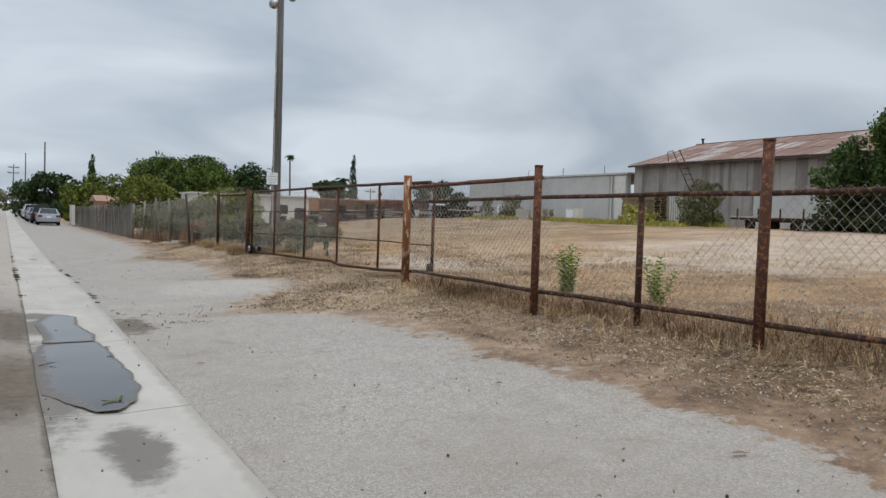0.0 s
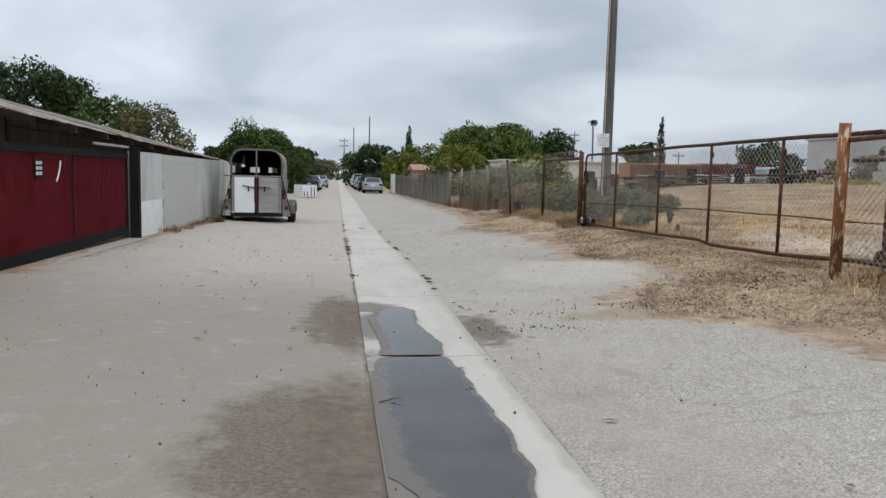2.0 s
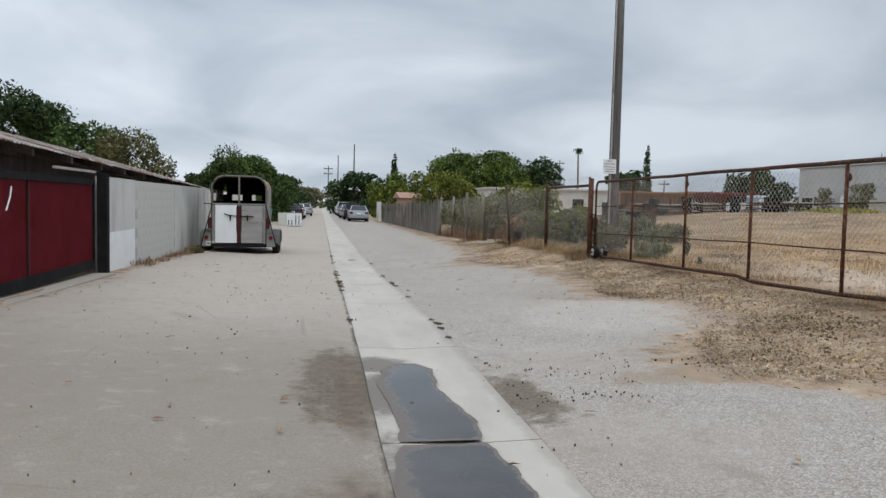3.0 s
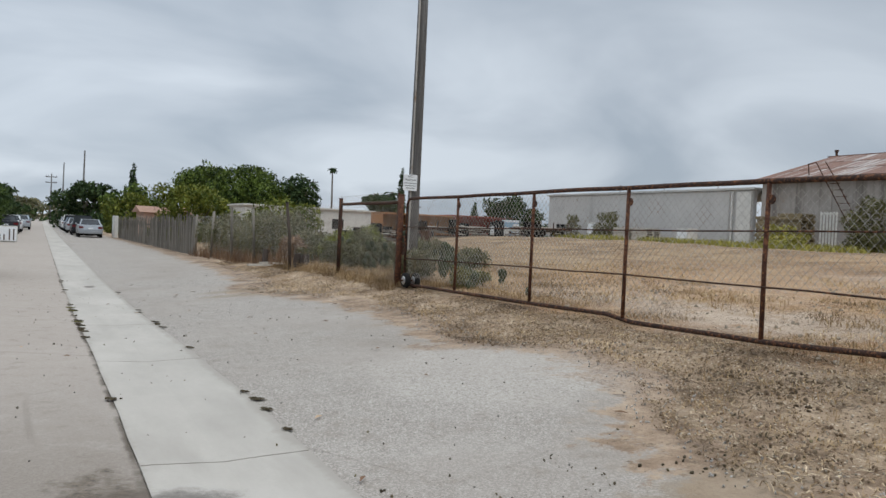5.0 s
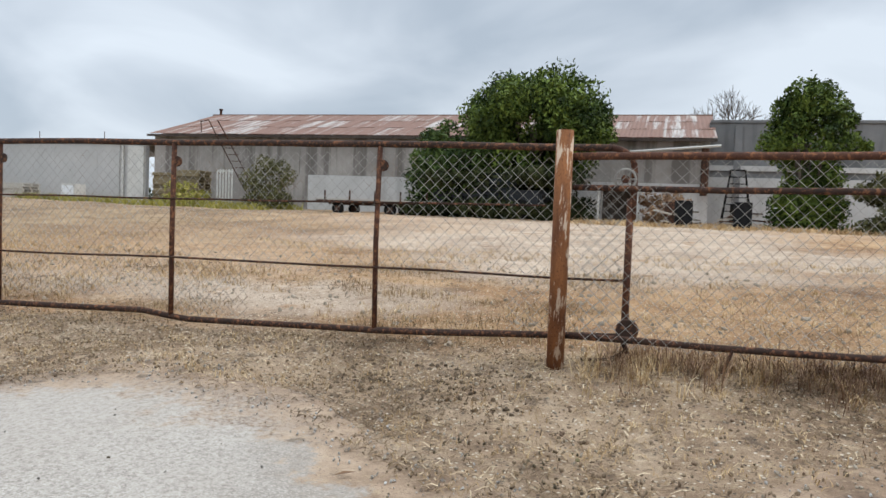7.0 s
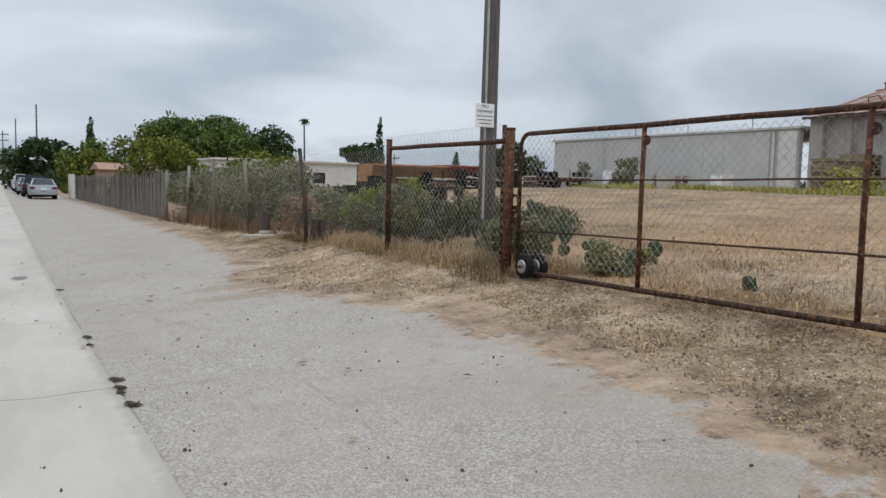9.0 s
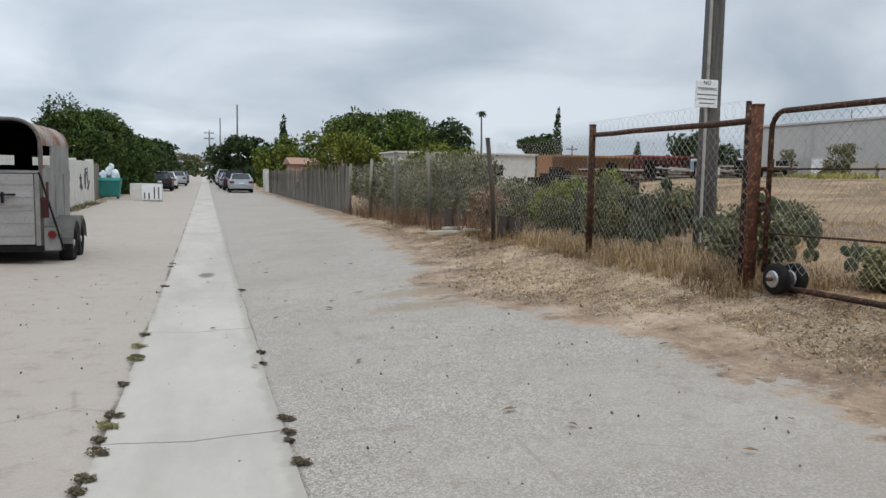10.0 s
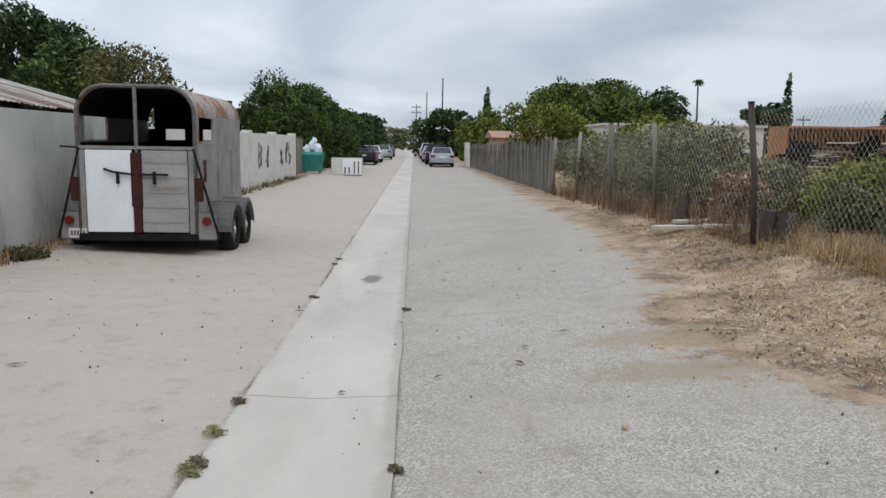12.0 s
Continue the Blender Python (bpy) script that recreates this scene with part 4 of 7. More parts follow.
def light_pole():
    x, y = 7.23, 22.86
    z = land(x, y)
    p = thing("light_pole", (x, y, z - 0.05), "tall weathered wooden pole with floodlights on top", "pole")
    part("shaft", tube(B(), [(0, 0, 0), (0.0, 0, 2.0), (0.01, 0, 5.0), (0.01, 0, 7.6)], 0.145, 16, 0.105), WOOD_POLE, p, smooth=True)
    part("conduit", tube(B(), [(-0.13, -0.10, 0), (-0.13, -0.10, 1.6), (-0.11, -0.1, 7.4)], 0.02, 8), WIRE, p, "grey metal conduit")
    for dx, dz in ((-0.22, 7.35), (0.24, 7.65), (-0.16, 7.72)):
        lamp = part("floodlight", tube(B(), [(dx, -0.05, dz), (dx + dx * 0.25, -0.28, dz - 0.12)], 0.07, 14, 0.15), CHROME, p, "grey bell-shaped floodlight", smooth=True)
        part("bracket", tube(B(), [(0.0, 0, dz - 0.05), (dx, -0.05, dz)], 0.02, 6), RUST_DARK, lamp)
    s = thing("warning_sign", (7.05, 22.70, 2.43), "white no trespassing sign nailed to the pole", "sign")
    part("board", box(B(), (-0.17, -0.008, -0.18), (0.17, 0.008, 0.18), 0.006), WHITE, s)
    for k, (txt, size, dz) in enumerate((("NO", 0.075, 0.115), ("TRESPASSING", 0.048, 0.045))):
        cu = bpy.data.curves.new("lettering", 'FONT')
        cu.body, cu.size, cu.align_x, cu.extrude = txt, size, 'CENTER', 0.001
        me = bpy.data.meshes.new_from_object(bpy.data.objects.new("lettering", cu))
        me.materials.append(INK)
        o = new("lettering", me)
        o.parent = s
        o.matrix_basis = pose(0, -0.0105, dz, 90, 0, 0)
    for k in range(3):
        part("text_line", box(B(), (-0.15 + 0.02 * k, -0.011, -0.02 - 0.055 * k), (0.15 - 0.02 * k, -0.009, -0.008 - 0.055 * k)), INK, s)


light_pole()


# ---- the yard wall and the red gate on the other side ----
WX = -3.88


def corrugated(y0, y1, z0, z1, x, depth=0.005, pitch=0.075):
    bm = B()
    n = int((y1 - y0) / pitch * 4)
    prev = None
    for k in range(n + 1):
        y = y0 + (y1 - y0) * k / n
        d = depth if k % 4 in (1, 2) else 0
        cur = (bm.verts.new((x + d, y, z0)), bm.verts.new((x + d, y, z1)))
        if prev:
            bm.faces.new((prev[0], cur[0], cur[1], prev[1]))
        prev = cur
    bmesh.ops.solidify(bm, geom=bm.faces[:], thickness=0.003)
    return bm


def red_gate():
    g = thing("sheet_gate", (0, 0, 0), "red corrugated sheet gate in a black steel frame, closed", "gate")
    x = WX - 0.06
    part("panel", corrugated(8.3, 15.28, 0.30, 1.62, x), RED_SHEET, g)
    part("panel", corrugated(15.32, 18.26, 0.27, 1.60, x), RED_SHEET, g)
    for a, b, z0, z1 in ((8.2, 18.32, 1.60, 1.71), (8.2, 18.32, 0.17, 0.32)):
        bm = box(B(), (x - 0.03, a, z0), (x + 0.035, b, z1), 0.006)
        part("frame_rail", bm, BLACK, g)
    for y in (8.2, 12.2, 15.3, 18.29):
        part("frame_post", box(B(), (x - 0.03, y - 0.02, 0.32), (x + 0.028, y + 0.02, 1.60), 0.004), BLACK if y != 15.3 else MAROON, g)
    part("scratch", tube(B(), [(x + 0.016, 14.74, 1.51), (x + 0.016, 14.70, 1.38), (x + 0.016, 14.57, 1.21)], 0.012, 4), WHITE, g, "white paint scratch")
    s = thing("gate_sign", (x + 0.02, 13.9, 1.40), "small black and white notice on the red gate", "sign")
    part("board", box(B(), (0.0, -0.13, -0.13), (0.008, 0.13, 0.13)), BLACK, s)
    for k, z in enumerate((0.07, 0.0, -0.07)):
        for j, y in enumerate((-0.07, 0.05)):
            part("text_line", box(B(), (0.008, y - 0.045, z - 0.022), (0.011, y + 0.05, z + 0.022)), WHITE_OLD, s)
    bm = box(B(), (WX - 0.12, 8.0, -0.05), (WX + 0.28, 18.4, 0.0))
    for v in bm.verts:
        v.co.z += land(-3.8, v.co.y) + 0.035
    tagged(part("gate_sill", bm, CONCRETE), "pale concrete sill under the sliding gate", "sill", kind="structure")
    bm = box(B(), (WX - 0.03, 16.2, 1.80), (WX + 0.02, 18.2, 1.84), 0.004)
    tagged(part("gate_guide", bm, WIRE), "grey steel guide rail above the gate", "rail")
    post = box(B(), (WX - 0.04, 18.45, -0.05), (WX + 0.13, 18.62, 1.82), 0.01)
    tagged(part("gate_pillar", post, BLACK), "black steel gate pillar at the wall end", "pillar")


def yard_wall():
    w = thing("wall_west", (0, 0, 0), "grey painted block wall with dirt stains", "wall", kind="structure")
    part("panel", box(B(), (WX - 0.12, 18.64, -0.1), (WX + 0.012, 21.02, 1.76), 0.004), PLY, w, "smooth grey panel")
    part("paint_patch", box(B(), (WX + 0.013, 18.66, -0.06), (WX + 0.017, 20.98, 0.76)), WHITE, w, "fresh white paint patch")
    part("core", box(B(), (WX - 0.15, 21.04, -0.3), (WX - 0.008, 25.4, 1.75)), BLOCK, w)
    part("rendered_wall", box(B(), (WX - 0.16, 25.42, -0.4), (WX + 0.004, 31.6, 1.75), 0.006), BLOCK, w, "smooth grey rendered stretch")
    bm = box(B(), (WX - 0.012, -0.198, 0.002), (WX + 0.0, 0.198, 0.198), 0.002)
    first = part("block", bm, BLOCK, w)
    first.location = (0, 21.24, 1.55)
    k = 0
    for row in range(9):
        for col in range(28):
            y = 21.24 + 0.4 * col - (0.2 if row % 2 else 0)
            z = 1.55 - 0.2 * row
            if (row or col) and 21.2 < y < 25.3 and z > -0.36:
                b = new("block", first.data)
                b.parent = w
                b.location = (0.004 * noise.noise((y * 3, z * 3, 1)), y, z)
                k += 1
    tagged(w, kind="structure")
    n = thing("plaster_wall", (0, 0, 0), "off-white plaster yard wall with black graffiti", "wall", kind="structure")
    for a, b in ((31.7, 36.9), (37.1, 41.3), (41.5, 45.6), (45.8, 50.2)):
        part("wall_panel", box(B(), (WX - 0.2, a, -0.5), (WX - 0.02, b, 1.62), 0.01), WHITE_OLD, n)
    for y in (31.6, 37.0, 41.4, 45.7, 50.3):
        part("pilaster", box(B(), (WX - 0.26, y - 0.14, -0.5), (WX + 0.05, y + 0.14, 1.70), 0.015), WHITE_OLD, n)
    rng = random.Random(4)
    for y in (43.0, 44.2, 47.2, 48.4, 49.2, 39.0):
        pts, p = [], Vector((WX - 0.012, y, 0.6))
        for k in range(12):
            pts.append(p.copy())
            p = Vector((WX - 0.012, y + rng.uniform(-0.35, 0.35), rng.uniform(0.35, 1.35)))
        part("graffiti", tube(B(), pts, 0.022, 4), INK, n, "black sprayed scrawl")


def lean_to():
    h = thing("lean_to_shed", (0, 0, 0), "low brown boarded shed with patched tin roof", "shed")

    def roof_z(x, y):
        return 2.13 - 0.0195 * (y - 12.5) + 0.27 * (-3.98 - x)
    rng = random.Random(8)
    for k in range(27):
        y0 = 11.2 + 0.78 * k
        if y0 > 31.6:
            break
        bm = B()
        n = 12
        xe, xt = -3.98 + rng.uniform(-0.07, 0.09), -8.0
        rise = rng.uniform(0, 0.012)
        rows = []
        for j in range(n + 1):
            y = y0 + 0.83 * j / n
            d = 0.012 * math.cos(j * math.pi) + rise
            rows.append([bm.verts.new((x, y, roof_z(x, y) + d + 0.004 * (k % 2))) for x in (xe, -5.5, xt)])
        for a, b in zip(rows, rows[1:]):
            for i in range(2):
                bm.faces.new((a[i], b[i], b[i + 1], a[i + 1]))
        bmesh.ops.solidify(bm, geom=bm.faces[:], thickness=0.008)
        part("roof_sheet", bm, ROOF_PATCH, h)
    for k in range(12):
        y = 12.5 + 1.7 * k
        bm = box(B(), (-7.9, y - 0.04, -0.13), (-4.06, y + 0.04, -0.03))
        for v in bm.verts:
            v.co.z += roof_z(v.co.x, v.co.y)
        part("rafter", bm, BROWN_BOARD, h)
    for k in range(9):
        z0 = 0.0 + 0.25 * k
        bm = box(B(), (-4.62, 14.7, z0), (-4.58, 31.6, z0 + 0.24), 0.004)
        for v in bm.verts:
            v.co.z = min(v.co.z, roof_z(v.co.x, v.co.y) - 0.14)
        part("board", bm, BROWN_BOARD, h)
    for k in range(11):
        z0 = 0.0 + 0.27 * k
        bm = box(B(), (-7.9, 14.66, z0), (-4.63, 14.69, z0 + 0.26), 0.004)
        for v in bm.verts:
            v.co.z = min(v.co.z, roof_z(v.co.x, v.co.y) - 0.14)
        part("board", bm, BROWN_BOARD, h)
    part("back_wall", box(B(), (-8.0, 14.7, 0), (-7.9, 31.6, 2.6)), BROWN_BOARD, h)


red_gate()
yard_wall()
lean_to()


# ---- horse trailer ----
def horse_trailer():
    W, L = 0.77, 2.8
    gz = -0.245
    t = thing("horse_trailer", pose(-2.42, 27.35, gz, 0, 0, 0.6), "old grey two-horse trailer with rusty roof, empty", "trailer")
    zf, zm, zt = 0.29, 1.51, 2.32

    def section(s):
        pts = [(-W, zf)]
        pts += [(-W, zt - 0.36)]
        for a in np.linspace(180, 90, 8)[1:]:
            pts.append((-W + 0.36 + 0.36 * math.cos(radians(a)), zt - 0.36 + 0.36 * math.sin(radians(a))))
        right = [(-x, z) for x, z in pts[::-1]]
        return pts + right
    prof = section(0)
    n = len(prof)

    def shell(y0, y1, inset=0.0, thick=0.02):
        """The arched roof between the side walls, as one closed skin."""
        bm = B()
        loops = []
        for k in (inset, inset + thick):
            pts = [(x * (W - k) / W, z - k) for x, z in prof[1:-1]]
            loops.append([[bm.verts.new((x, y, z)) for x, z in pts] for y in (y0, y1)])
        (oa, ob), (ia, ib) = loops
        m = len(oa)
        for i in range(m - 1):
            bm.faces.new((oa[i], oa[i + 1], ob[i + 1], ob[i]))
            bm.faces.new((ia[i + 1], ia[i], ib[i], ib[i + 1]))
            bm.faces.new((oa[i + 1], oa[i], ia[i], ia[i + 1]))
            bm.faces.new((ob[i], ob[i + 1], ib[i + 1], ib[i]))
        bm.faces.new((oa[0], ob[0], ib[0], ia[0]))
        bm.faces.new((ob[-1], oa[-1], ia[-1], ib[-1]))
        bmesh.ops.remove_doubles(bm, verts=bm.verts[:], dist=0.0008)
        bmesh.ops.recalc_face_normals(bm, faces=bm.faces)
        return bm
    # sides below the windows, side above, roof
    part("roof", shell(0, L), TRAILER_TOP, t, "grey roof with rust", smooth=False)
    for sx in (-1, 1):
        x0, x1 = (W - 0.02, W) if sx > 0 else (-W, -W + 0.02)
        part("side_panel", box(B(), (x0, 0, zf), (x1, L, 1.60)), TRAILER_GREY, t)
        for a, b in ((0, 0.18), (1.0, L)):
            part("side_panel", box(B(), (x0, a, 1.60), (x1, b, zt - 0.355)), TRAILER_GREY, t)
        for a, b in ((0.18, 1.0),):
            bm = B()
            for p, q in (((x0 - 0.006, a - 0.02, 1.58), (x1 + 0.006, b + 0.02, 1.61)), ((x0 - 0.006, a - 0.02, zt - 0.385), (x1 + 0.006, b + 0.02, zt - 0.35)), ((x0 - 0.006, a - 0.02, 1.61), (x1 + 0.006, a + 0.01, zt - 0.385)), ((x0 - 0.006, b - 0.01, 1.61), (x1 + 0.006, b + 0.02, zt - 0.385))):
                box(bm, p, q)
            part("window_frame", bm, TRAILER_TOP, t)
        # ribs and side hardware
        for y in (1.2, 2.1):
            part("rib", box(B(), (x1 if sx > 0 else x0 - 0.02, y, zf), (x1 + 0.02 if sx > 0 else x0, y + 0.04, 1.46)), TRAILER_GREY, t)
        part("tie_rail", box(B(), (x1 if sx > 0 else x0 - 0.03, 0.4, 1.05), (x1 + 0.03 if sx > 0 else x0, 0.46, 1.35)), RUST_DARK, t)
    front = B()
    box(front, (-W + 0.02, L, zf), (W - 0.02, L + 0.02, 1.62))
    for a, b in ((-W + 0.02, -0.47), (-0.15, 0.15), (0.47, W - 0.02)):
        box(front, (a, L, 1.62), (b, L + 0.02, 1.80))
    box(front, (-W + 0.12, L, 1.80), (W - 0.12, L + 0.02, zt - 0.03))
    # the shade inside the trailer is painted: wall, floor and lining near-black
    part("front_wall", front, DARK, t, "front wall with two openings, inner shade in its colour")
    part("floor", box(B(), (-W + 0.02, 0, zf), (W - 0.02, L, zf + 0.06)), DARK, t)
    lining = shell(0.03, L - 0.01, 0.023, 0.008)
    part("lining", lining, DARK, t, "inner skin with the trailer's shade in its colour")
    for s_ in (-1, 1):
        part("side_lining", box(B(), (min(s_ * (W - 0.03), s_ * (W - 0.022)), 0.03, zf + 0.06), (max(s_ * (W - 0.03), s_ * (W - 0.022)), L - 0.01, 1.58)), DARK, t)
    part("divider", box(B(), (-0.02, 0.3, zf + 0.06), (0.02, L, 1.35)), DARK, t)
    # rear frame: hoop, centre post, bumper
    hoop = [(x, -0.012, z) for x, z in prof]
    part("rear_hoop", tube(B(), hoop, 0.028, 8), TRAILER_EDGE, t, "grey hoop round the rear opening", smooth=True)
    part("centre_post", tube(B(), [(0.0, -0.012, zf + 0.1), (0.0, -0.012, zt)], 0.026, 8), TRAILER_EDGE, t, smooth=True)
    part("sill", box(B(), (-W - 0.02, -0.05, zf - 0.03), (W + 0.02, 0.02, zf + 0.07), 0.01), BLACK, t)
    part("door_head", box(B(), (-W, -0.035, zm - 0.02), (W, -0.005, zm + 0.025), 0.005), TRAILER_GREY, t)
    d1 = part("door", box(B(), (-W + 0.10, -0.045, zf + 0.09), (-0.06, -0.012, zm - 0.03), 0.008), WHITE, t, "white painted metal rear door")
    d2 = part("door", box(B(), (0.06, -0.045, zf + 0.09), (W - 0.10, -0.012, zm - 0.03), 0.008), TRAILER_BOARD, t, "grey board rear door")
    for d, s in ((d1, -1), (d2, 1)):
        part("latch", tube(B(), [(s * 0.04, -0.07, 1.16), (s * 0.30, -0.075, 1.19 if s < 0 else 1.16), (s * 0.42, -0.07, 1.23 if s < 0 else 1.16)], 0.016, 6), BLACK, d)
        part("handle", box(B(), (s * 0.24 - 0.02, -0.085, 1.03), (s * 0.24 + 0.02, -0.06, 1.2), 0.004), BLACK, d)
        part("edge", box(B(), (s * W - (0.09 if s > 0 else 0), -0.03, zf + 0.07), (s * W + (0 if s > 0 else 0.09), -0.004, zm - 0.03), 0.004), TRAILER_GREY, t)
    for k in range(5):
        part("seam", box(B(), (0.07, -0.049, zf + 0.22 + 0.2 * k), (W - 0.11, -0.044, zf + 0.227 + 0.2 * k)), TRAILER_GREY, d2)
    part("centre_strip", box(B(), (-0.075, -0.06, 0.72), (0.075, -0.03, 1.45), 0.01), MAROON, t, "maroon centre hinge plate")
    part("centre_strip", box(B(), (-0.05, -0.06, zf + 0.08), (0.05, -0.03, 0.72), 0.01), MAROON, t)
    # slanting stays, marker plates, lamps
    for s in (-1, 1):
        part("stay", tube(B(), [(s * (W - 0.02), -0.03, zm), (s * (W + 0.30), -0.02, zf + 0.0)], 0.017, 6), BLACK, t)
        part("marker", box(B(), (s * (W + 0.05) - 0.055, -0.06, 0.80), (s * (W + 0.05) + 0.055, -0.02, 1.12), 0.01), MAROON, t, "dark red marker plate")
        lamp = part("tail_lamp", wheel_mesh(B(), (s * (W + 0.14), -0.045, 0.54), 0.06, 0.05, 'y', 18), RED_LENS, t, "round red tail lamp")
        part("fender_end", box(B(), (s * W if s > 0 else s * (W + 0.28), -0.02, zf - 0.02), (s * (W + 0.28) if s > 0 else s * W, 0.02, 0.66), 0.02), TRAILER_GREY, t)
    part("arm", tube(B(), [(-W + 0.02, -0.03, zm), (-W - 0.22, -0.03, zm + 0.01)], 0.014, 6), BLACK, t)
    plate = part("number_plate", box(B(), (-W - 0.16, -0.035, 0.30), (-W + 0.08, -0.025, 0.43)), WHITE_OLD, t, "worn pale number plate")
    for k in range(5):
        part("character", box(B(), (-W - 0.13 + 0.04 * k, -0.039, 0.335), (-W - 0.105 + 0.04 * k, -0.035, 0.395)), INK, plate)
    # wheels and fenders on both sides
    for s in (-1, 1):
        for y in (0.76, 1.56):
            w = part("wheel", wheel_mesh(B(), (s * (W + 0.25), y, 0.335), 0.335, 0.20, 'x', 32, 0.19), RUBBER, t, smooth=True)
            rim = part("rim", wheel_mesh(B(), (s * (W + 0.25), y, 0.335), 0.20, 0.12, 'x', 24), TRAILER_GREY, w, "dull grey steel rim")
            part("hub", wheel_mesh(B(), (s * (W + 0.315), y, 0.335), 0.055, 0.06, 'x', 14), CHROME, w)
            arch = [(s * (W + 0.2), y + 0.40 * math.cos(a), 0.35 + 0.40 * math.sin(a)) for a in np.linspace(0, math.pi, 14)]
            bm = B()
            rows = [[bm.verts.new((s * (W + dx), p[1], p[2])) for dx in (0.0, 0.37, 0.385)] for p in arch]
            for v in rows:
                v[2].co.z -= 0.05
            for a, b in zip(rows, rows[1:]):
                for i in range(2):
                    bm.faces.new((a[i], a[i + 1], b[i + 1], b[i]))
            bmesh.ops.solidify(bm, geom=bm.faces[:], thickness=0.012)
            part("fender", bm, TRAILER_GREY, t)
    part("roof_vent", box(B(), (-0.28, 0.5, zt - 0.005), (0.05, 0.85, zt + 0.06), 0.015), RUST, t, "small rusty roof vent")
    part("drawbar", tube(B(), [(-0.4, L, 0.28), (0, L + 1.2, 0.3), (0.4, L, 0.28)], 0.04, 6), RUST_DARK, t)
    part("axle_beam", box(B(), (-W, 0.8, 0.28), (W, 1.9, 0.36)), DARK, t)
    part("jack", tube(B(), [(0, L + 1.15, 0.0), (0, L + 1.15, 0.5)], 0.03, 8), RUST_DARK, t)


horse_trailer()


# ---- plants ----
def leaf_cloud(blobs, count, size, rng, squash=1.0, shell=0.55):
    """Many small folded leaves filling a set of lumps (x, y, z, rx, ry, rz)."""
    vol = np.array([b[3] * b[4] * b[5] for b in blobs]) ** (2 / 3)
    pick = rng.choice(len(blobs), count, p=vol / vol.sum())
    bl = np.array(blobs)[pick]
    d = rng.normal(size=(count, 3))
    d /= np.linalg.norm(d, axis=1)[:, None]
    bumpy = 1 + 0.16 * np.sin(5 * d[:, :1] + 2.3 * pick[:, None]) * np.cos(4.3 * d[:, 1:2] + pick[:, None]) + 0.10 * rng.normal(size=(count, 1))
    rad = (shell + (1 - shell) * rng.random((count, 1)) ** 0.5) * bumpy
    c = bl[:, :3] + d * rad * bl[:, 3:6]
    a = rng.normal(size=(count, 3)) + d * 0.6
    a /= np.linalg.norm(a, axis=1)[:, None]
    u = np.cross(a, rng.normal(size=(count, 3)))
    u /= np.linalg.norm(u, axis=1)[:, None] + 1e-9
    w = np.cross(a, u)
    s = size * (0.6 + 0.8 * rng.random((count, 1)))
    p0, p1, p2, p3 = c - u * s, c + w * s * 0.42 + a * s * 0.12, c + u * s, c - w * s * 0.42 + a * s * 0.12
    verts = np.stack([p0, p1, p2, p3], 1).reshape(-1, 3)
    faces = [(4 * i, 4 * i + 1, 4 * i + 2, 4 * i + 3) for i in range(count)]
    return verts.tolist(), faces


def tree(x, y, h, r, material, label, seed, count=7000, leaf=0.16, trunk=0.28, rz=None, low=0.25, z=None, lumps_n=11, name="tree", category="tree", squash=1.0, cone=0.0, loose=False):
    """A tapered trunk with limbs and a lumpy crown."""
    rng = np.random.default_rng(seed)
    z0 = land(x, y) if z is None else z
    t = thing(name, (x, y, z0 - 0.05), label, category)
    top = h * (1 - low) * 0.5
    cz = h * low + top
    blobs = [(0, 0, cz, r * 0.62, r * 0.62 * squash, top * 0.74)]
    for k in range(lumps_n):
        a = 2 * math.pi * k / lumps_n * 2.4 + rng.uniform(-0.4, 0.4)
        e = rng.uniform(-0.75, 0.95)
        q = math.sqrt(max(0.1, 1 - e * e))
        s = rng.uniform(0.22, 0.42)
        blobs.append((0.74 * r * q * math.cos(a), 0.74 * r * q * math.sin(a) * squash, cz + 0.72 * top * e, r * s, r * s * squash, min(r, top) * s * 0.95))
    if loose:
        # sprays of leaves that break the outline
        for k in range(46):
            d = Vector(rng.normal(size=3)).normalized()
            d.z = abs(d.z) * 0.9 - 0.15
            q, s = rng.uniform(0.84, 1.10), rng.uniform(0.09, 0.17)
            blobs.append((r * q * d.x, r * q * d.y, cz + top * q * d.z, r * s, r * s, r * s * rng.uniform(0.6, 1.3)))
    if low <= 0.1:
        for k in range(9):
            a = 2 * math.pi * k / 9 + rng.uniform(-0.2, 0.2)
            q = r * rng.uniform(0.45, 0.72) * (0.55 if cone else 1.0)
            blobs.append((q * math.cos(a), q * math.sin(a), h * rng.uniform(0.10, 0.18), r * 0.33, r * 0.33, h * 0.17))
    if cone:
        blobs = [(x * s, y * s, zz, a * s, b * s, c) for x, y, zz, a, b, c, s in ((*b, 1.25 - cone * b[2] / h) for b in blobs)]
    v, f = leaf_cloud(blobs, count, leaf, rng)
    raw("crown", v, f, material, t)
    bm = tube(B(), [(0, 0, 0), (0.05 * r, 0.03, h * low * 0.6), (0.02, 0.05 * r, cz)], trunk, 9, trunk * 0.45)
    part("trunk", bm, BARK, t, smooth=True)
    for b in blobs[1:6]:
        bm = tube(B(), [(0.03, 0.02, h * low * 0.8), (b[0] * 0.5, b[1] * 0.5, h * low + 0.4 * (b[2] - h * low)), (b[0], b[1], b[2])], trunk * 0.42, 6, trunk * 0.1)
        part("limb", bm, BARK, t, smooth=True)
    return t


